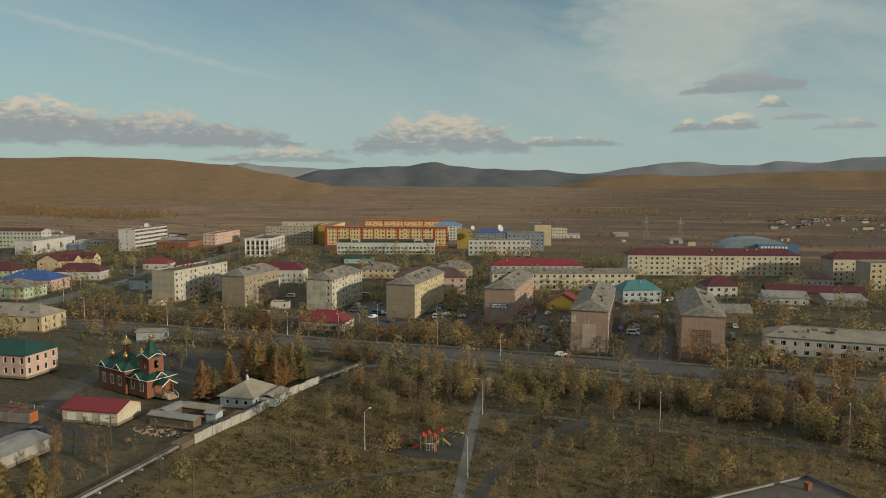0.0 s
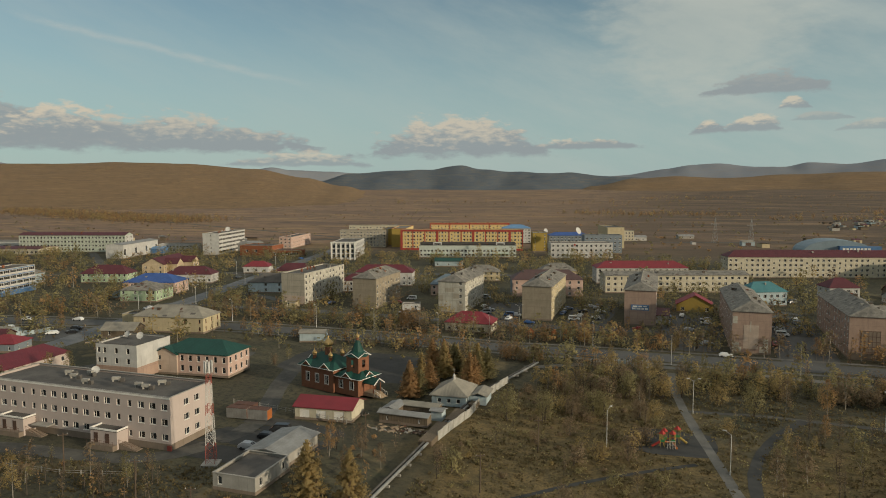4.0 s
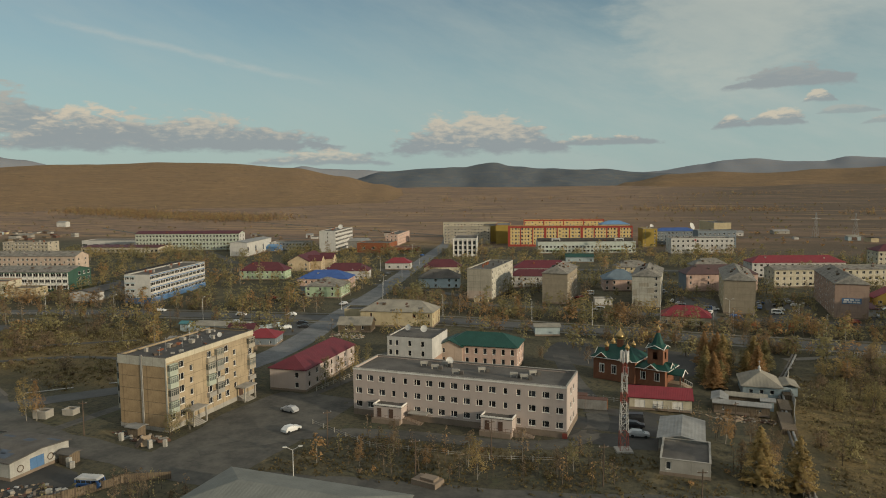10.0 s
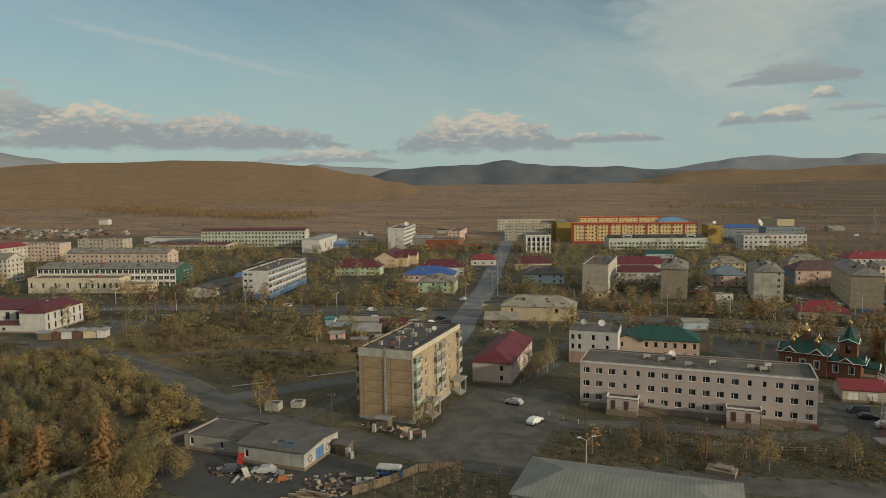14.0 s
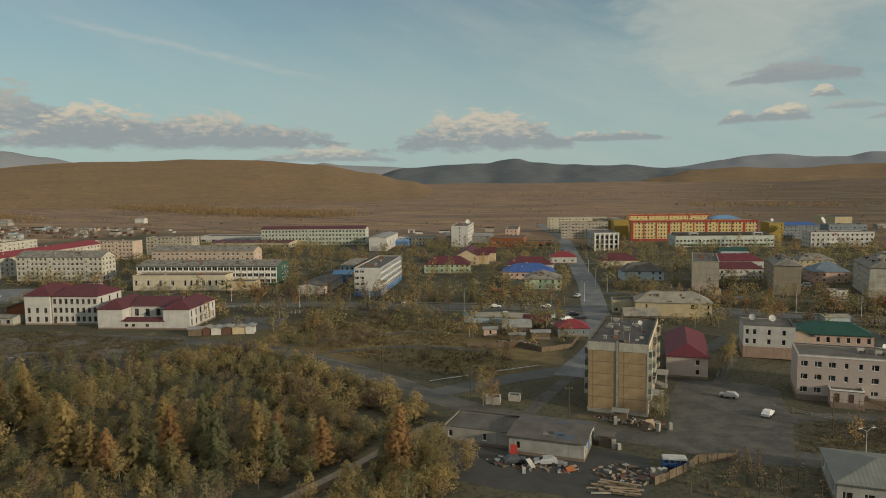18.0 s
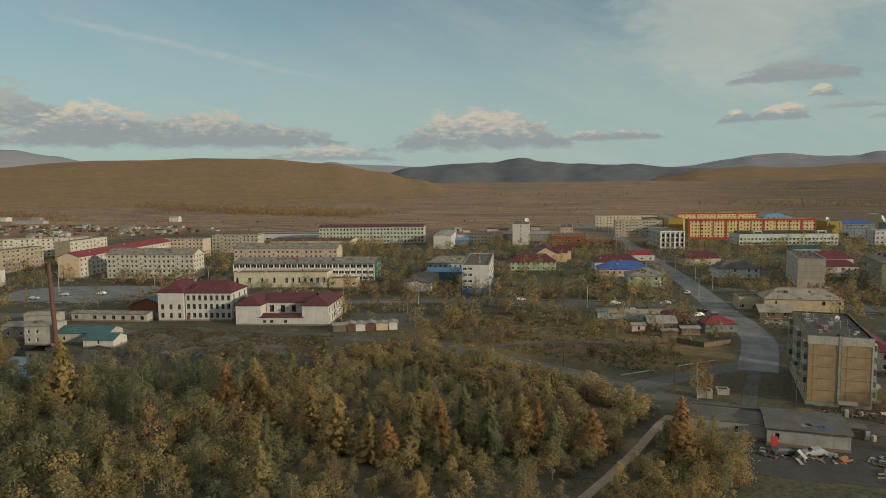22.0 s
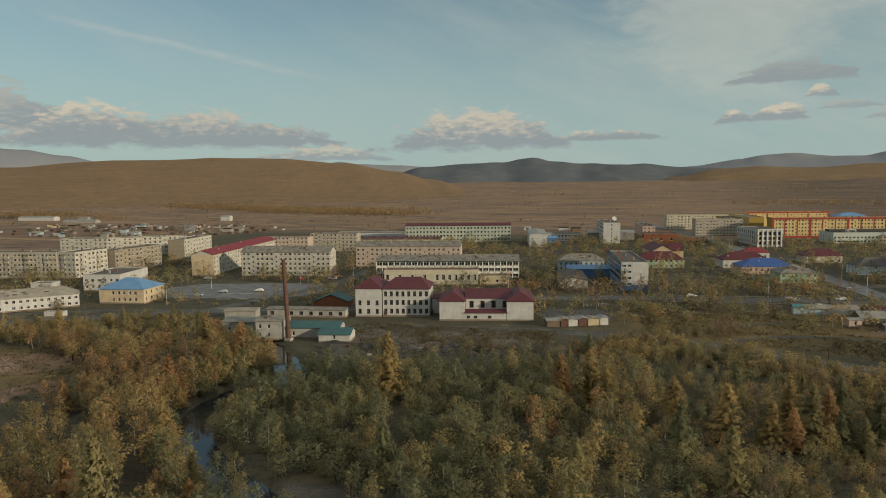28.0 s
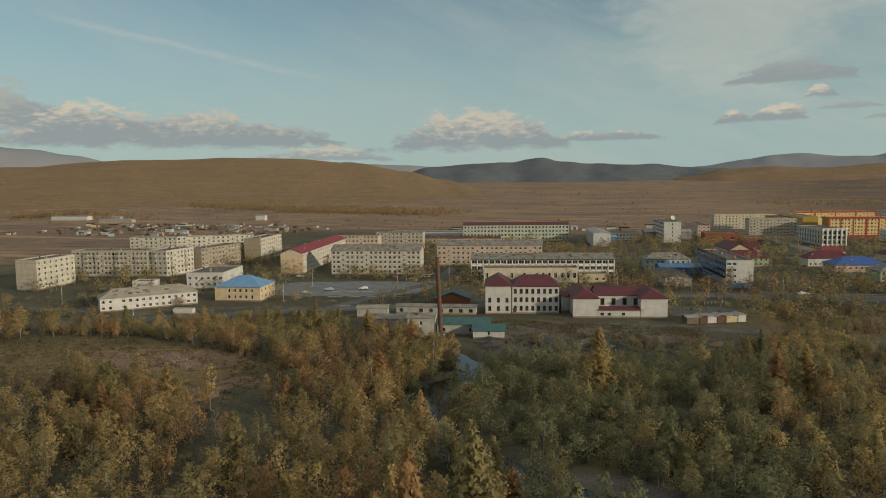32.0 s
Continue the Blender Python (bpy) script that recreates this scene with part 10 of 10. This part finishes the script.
for x, y, sc, leaf in ((-340.5, 97.5, 0.62, "leaf_olive"), (-338.0, 99.6, 0.85, "leaf_yellow"), (-330.5, 104.0, 0.72, "leaf_olive"), (-327.3, 105.6, 0.80, "leaf_olive"), (-323.3, 112.0, 0.75, "leaf_olive"), (-328.5, 110.5, 0.66, "leaf_brown"), (-319.5, 115.5, 0.60, "leaf_olive"), (-333.5, 108.0, 0.55, "leaf_olive"), (-317, 108, 0.5, "leaf_brown")):
    tree("round", x, y, sc, leaf, "spreading %s willow bush on the waste ground" % leaf[5:])
for x, y, sc in ((-404.5, 160, 0.7), (-386, 168, 0.75), (-371, 172.5, 0.8), (-352, 176, 0.75), (-336, 178, 0.7), (-322, 181, 0.8), (-309, 183, 0.65), (-292, 186, 0.75), (-281, 187.5, 0.7), (-262, 190, 0.75)):
    tree("birch", x, y - 9, sc, "leaf_orange" if sc > 0.72 else "leaf_brown", "small rust-coloured roadside tree", "bark")
tree("larch", -402.0, -52.0, 0.55, "leaf_orange", "small golden larch tree on the river bank")
# far belts of larch on the plain
far = []
rf_ = random.Random(31)
for (ax, ay), (bx, by), n, deep in (((-1480, 1180), (-1110, 1030), 800, 80), ((-1110, 1030), (-770, 915), 1000, 75), ((-1500, 700), (-1400, 800), 300, 60), ((-250, 1400), (60, 1380), 160, 50), ((100, 1250), (420, 1200), 120, 40), ((300, 1500), (1100, 1500), 350, 70), ((-1500, 820), (-1180, 700), 140, 50), ((-200, 2300), (1200, 2300), 160, 90), ((-900, 1900), (0, 2000), 80, 90)):
    for _ in range(n):
        u = rf_.random()
        far.append((rf_.choice(["birch", "birch", "round", "round"]), ax + (bx - ax) * u + rf_.gauss(0, deep / 3), ay + (by - ay) * u + rf_.gauss(0, deep / 2), 0, rf_.uniform(0.8, 1.35), rf_.choice(["leaf_orange", "leaf_orange", "leaf_brown", "leaf_yellow"])))
for _ in range(4200):
    x, y = rf_.uniform(-1500, 1100) if rf_.random() < 0.55 else rf_.uniform(-200, 1100), 560 + 1900 * rf_.random() ** 1.5
    if noise.noise((x * 0.004, y * 0.009, 2.0)) < rf_.uniform(-0.35, 0.25):
        continue
    far.append(("bush", x, y, 0, rf_.uniform(0.8, 2.0), rf_.choice(["leaf_brown", "leaf_olive", "leaf_orange", "leaf_olive"])))
far = [(k, x, y, rise_of_plain(x, y) - 0.1, s, leaf) for k, x, y, z, s, leaf in far]
stuff("larch_belt", "far belts of golden larches and birches on the plain", "wood", [q for q in far if q[0] != "bush"], FARTHEST)
stuff("far_shrubs", "low autumn shrubs dotted over the plain", "shrubs", [q for q in far if q[0] == "bush"], FARTHEST)
# tufts of dry grass in the park and on the waste ground
rgs = np.random.default_rng(5)
for label, mat, plots, m, size in (
        ("tufts of dry ochre autumn grass", "grass_dry", (([(-89.2, 84.9), (-89.2, 169.8), (-47.9, 193.1), (63.6, 193.1), (116.7, 159.2), (95.4, 95.5), (-21.3, 70)], 15000), (SCRUB, 3500), ([(-190, 58), (-190, 84), (-97.3, 88.8), (-97.3, 69.8)], 2000), ([(-620, -20), (-600, 30), (-480, 30), (-480, -30)], 3500), ([(-480, 100), (-350, 125), (-260, 170), (-350, 176), (-430, 140)], 2500), ([(-446, 60), (-446, 94), (-372, 100), (-372, 68)], 3500)), 5, 0.42),
        ("low olive weeds among the dry grass", "leaf_olive", (([(-89.2, 84.9), (-89.2, 169.8), (-47.9, 193.1), (63.6, 193.1), (116.7, 159.2), (95.4, 95.5), (-21.3, 70)], 5500), (SCRUB, 1500), ([(-640, -60), (-600, 30), (-480, 30), (-480, -60)], 1500)), 5, 0.36)):
    tuft = []
    for poly, n in plots:
        px, py = [p[0] for p in poly], [p[1] for p in poly]
        c = np.column_stack([rgs.uniform(min(px), max(px), n), rgs.uniform(min(py), max(py), n)])
        tuft += [p for p in c if noise.noise((p[0] * 0.07, p[1] * 0.07, 9.0 if m == 5 else 4.0)) > rgs.uniform(-0.7, 0.25) and inside(p[0], p[1], poly) and not any(near_line(p[0], p[1], l) < w / 2 + 0.2 for l, w, q in PATHS[:9]) and not blocked(p[0], p[1], -0.5, False)]
    tuft = np.array(tuft)
    cent = np.repeat(np.column_stack([tuft, np.full(len(tuft), 0.22)]), m, 0) + rgs.normal(0, 0.45, (len(tuft) * m, 3)) * (1, 1, 0.3)
    cent[:, 2] = np.abs(cent[:, 2])
    rng = rgs
    gv_, gt_, gn_ = leaf_arrays(cent, size, rgs.normal(0, 0.5, cent.shape) + (0.2, -0.2, 0.8))
    tagged(new("dry_grass", fast_mesh("dry_grass", gv_, gt_, np.zeros(len(gt_)), [mat], gn_)), label, "grass", kind="stuff")

# the things of the park and the eastern streets stand on the lower ground fitted to the view
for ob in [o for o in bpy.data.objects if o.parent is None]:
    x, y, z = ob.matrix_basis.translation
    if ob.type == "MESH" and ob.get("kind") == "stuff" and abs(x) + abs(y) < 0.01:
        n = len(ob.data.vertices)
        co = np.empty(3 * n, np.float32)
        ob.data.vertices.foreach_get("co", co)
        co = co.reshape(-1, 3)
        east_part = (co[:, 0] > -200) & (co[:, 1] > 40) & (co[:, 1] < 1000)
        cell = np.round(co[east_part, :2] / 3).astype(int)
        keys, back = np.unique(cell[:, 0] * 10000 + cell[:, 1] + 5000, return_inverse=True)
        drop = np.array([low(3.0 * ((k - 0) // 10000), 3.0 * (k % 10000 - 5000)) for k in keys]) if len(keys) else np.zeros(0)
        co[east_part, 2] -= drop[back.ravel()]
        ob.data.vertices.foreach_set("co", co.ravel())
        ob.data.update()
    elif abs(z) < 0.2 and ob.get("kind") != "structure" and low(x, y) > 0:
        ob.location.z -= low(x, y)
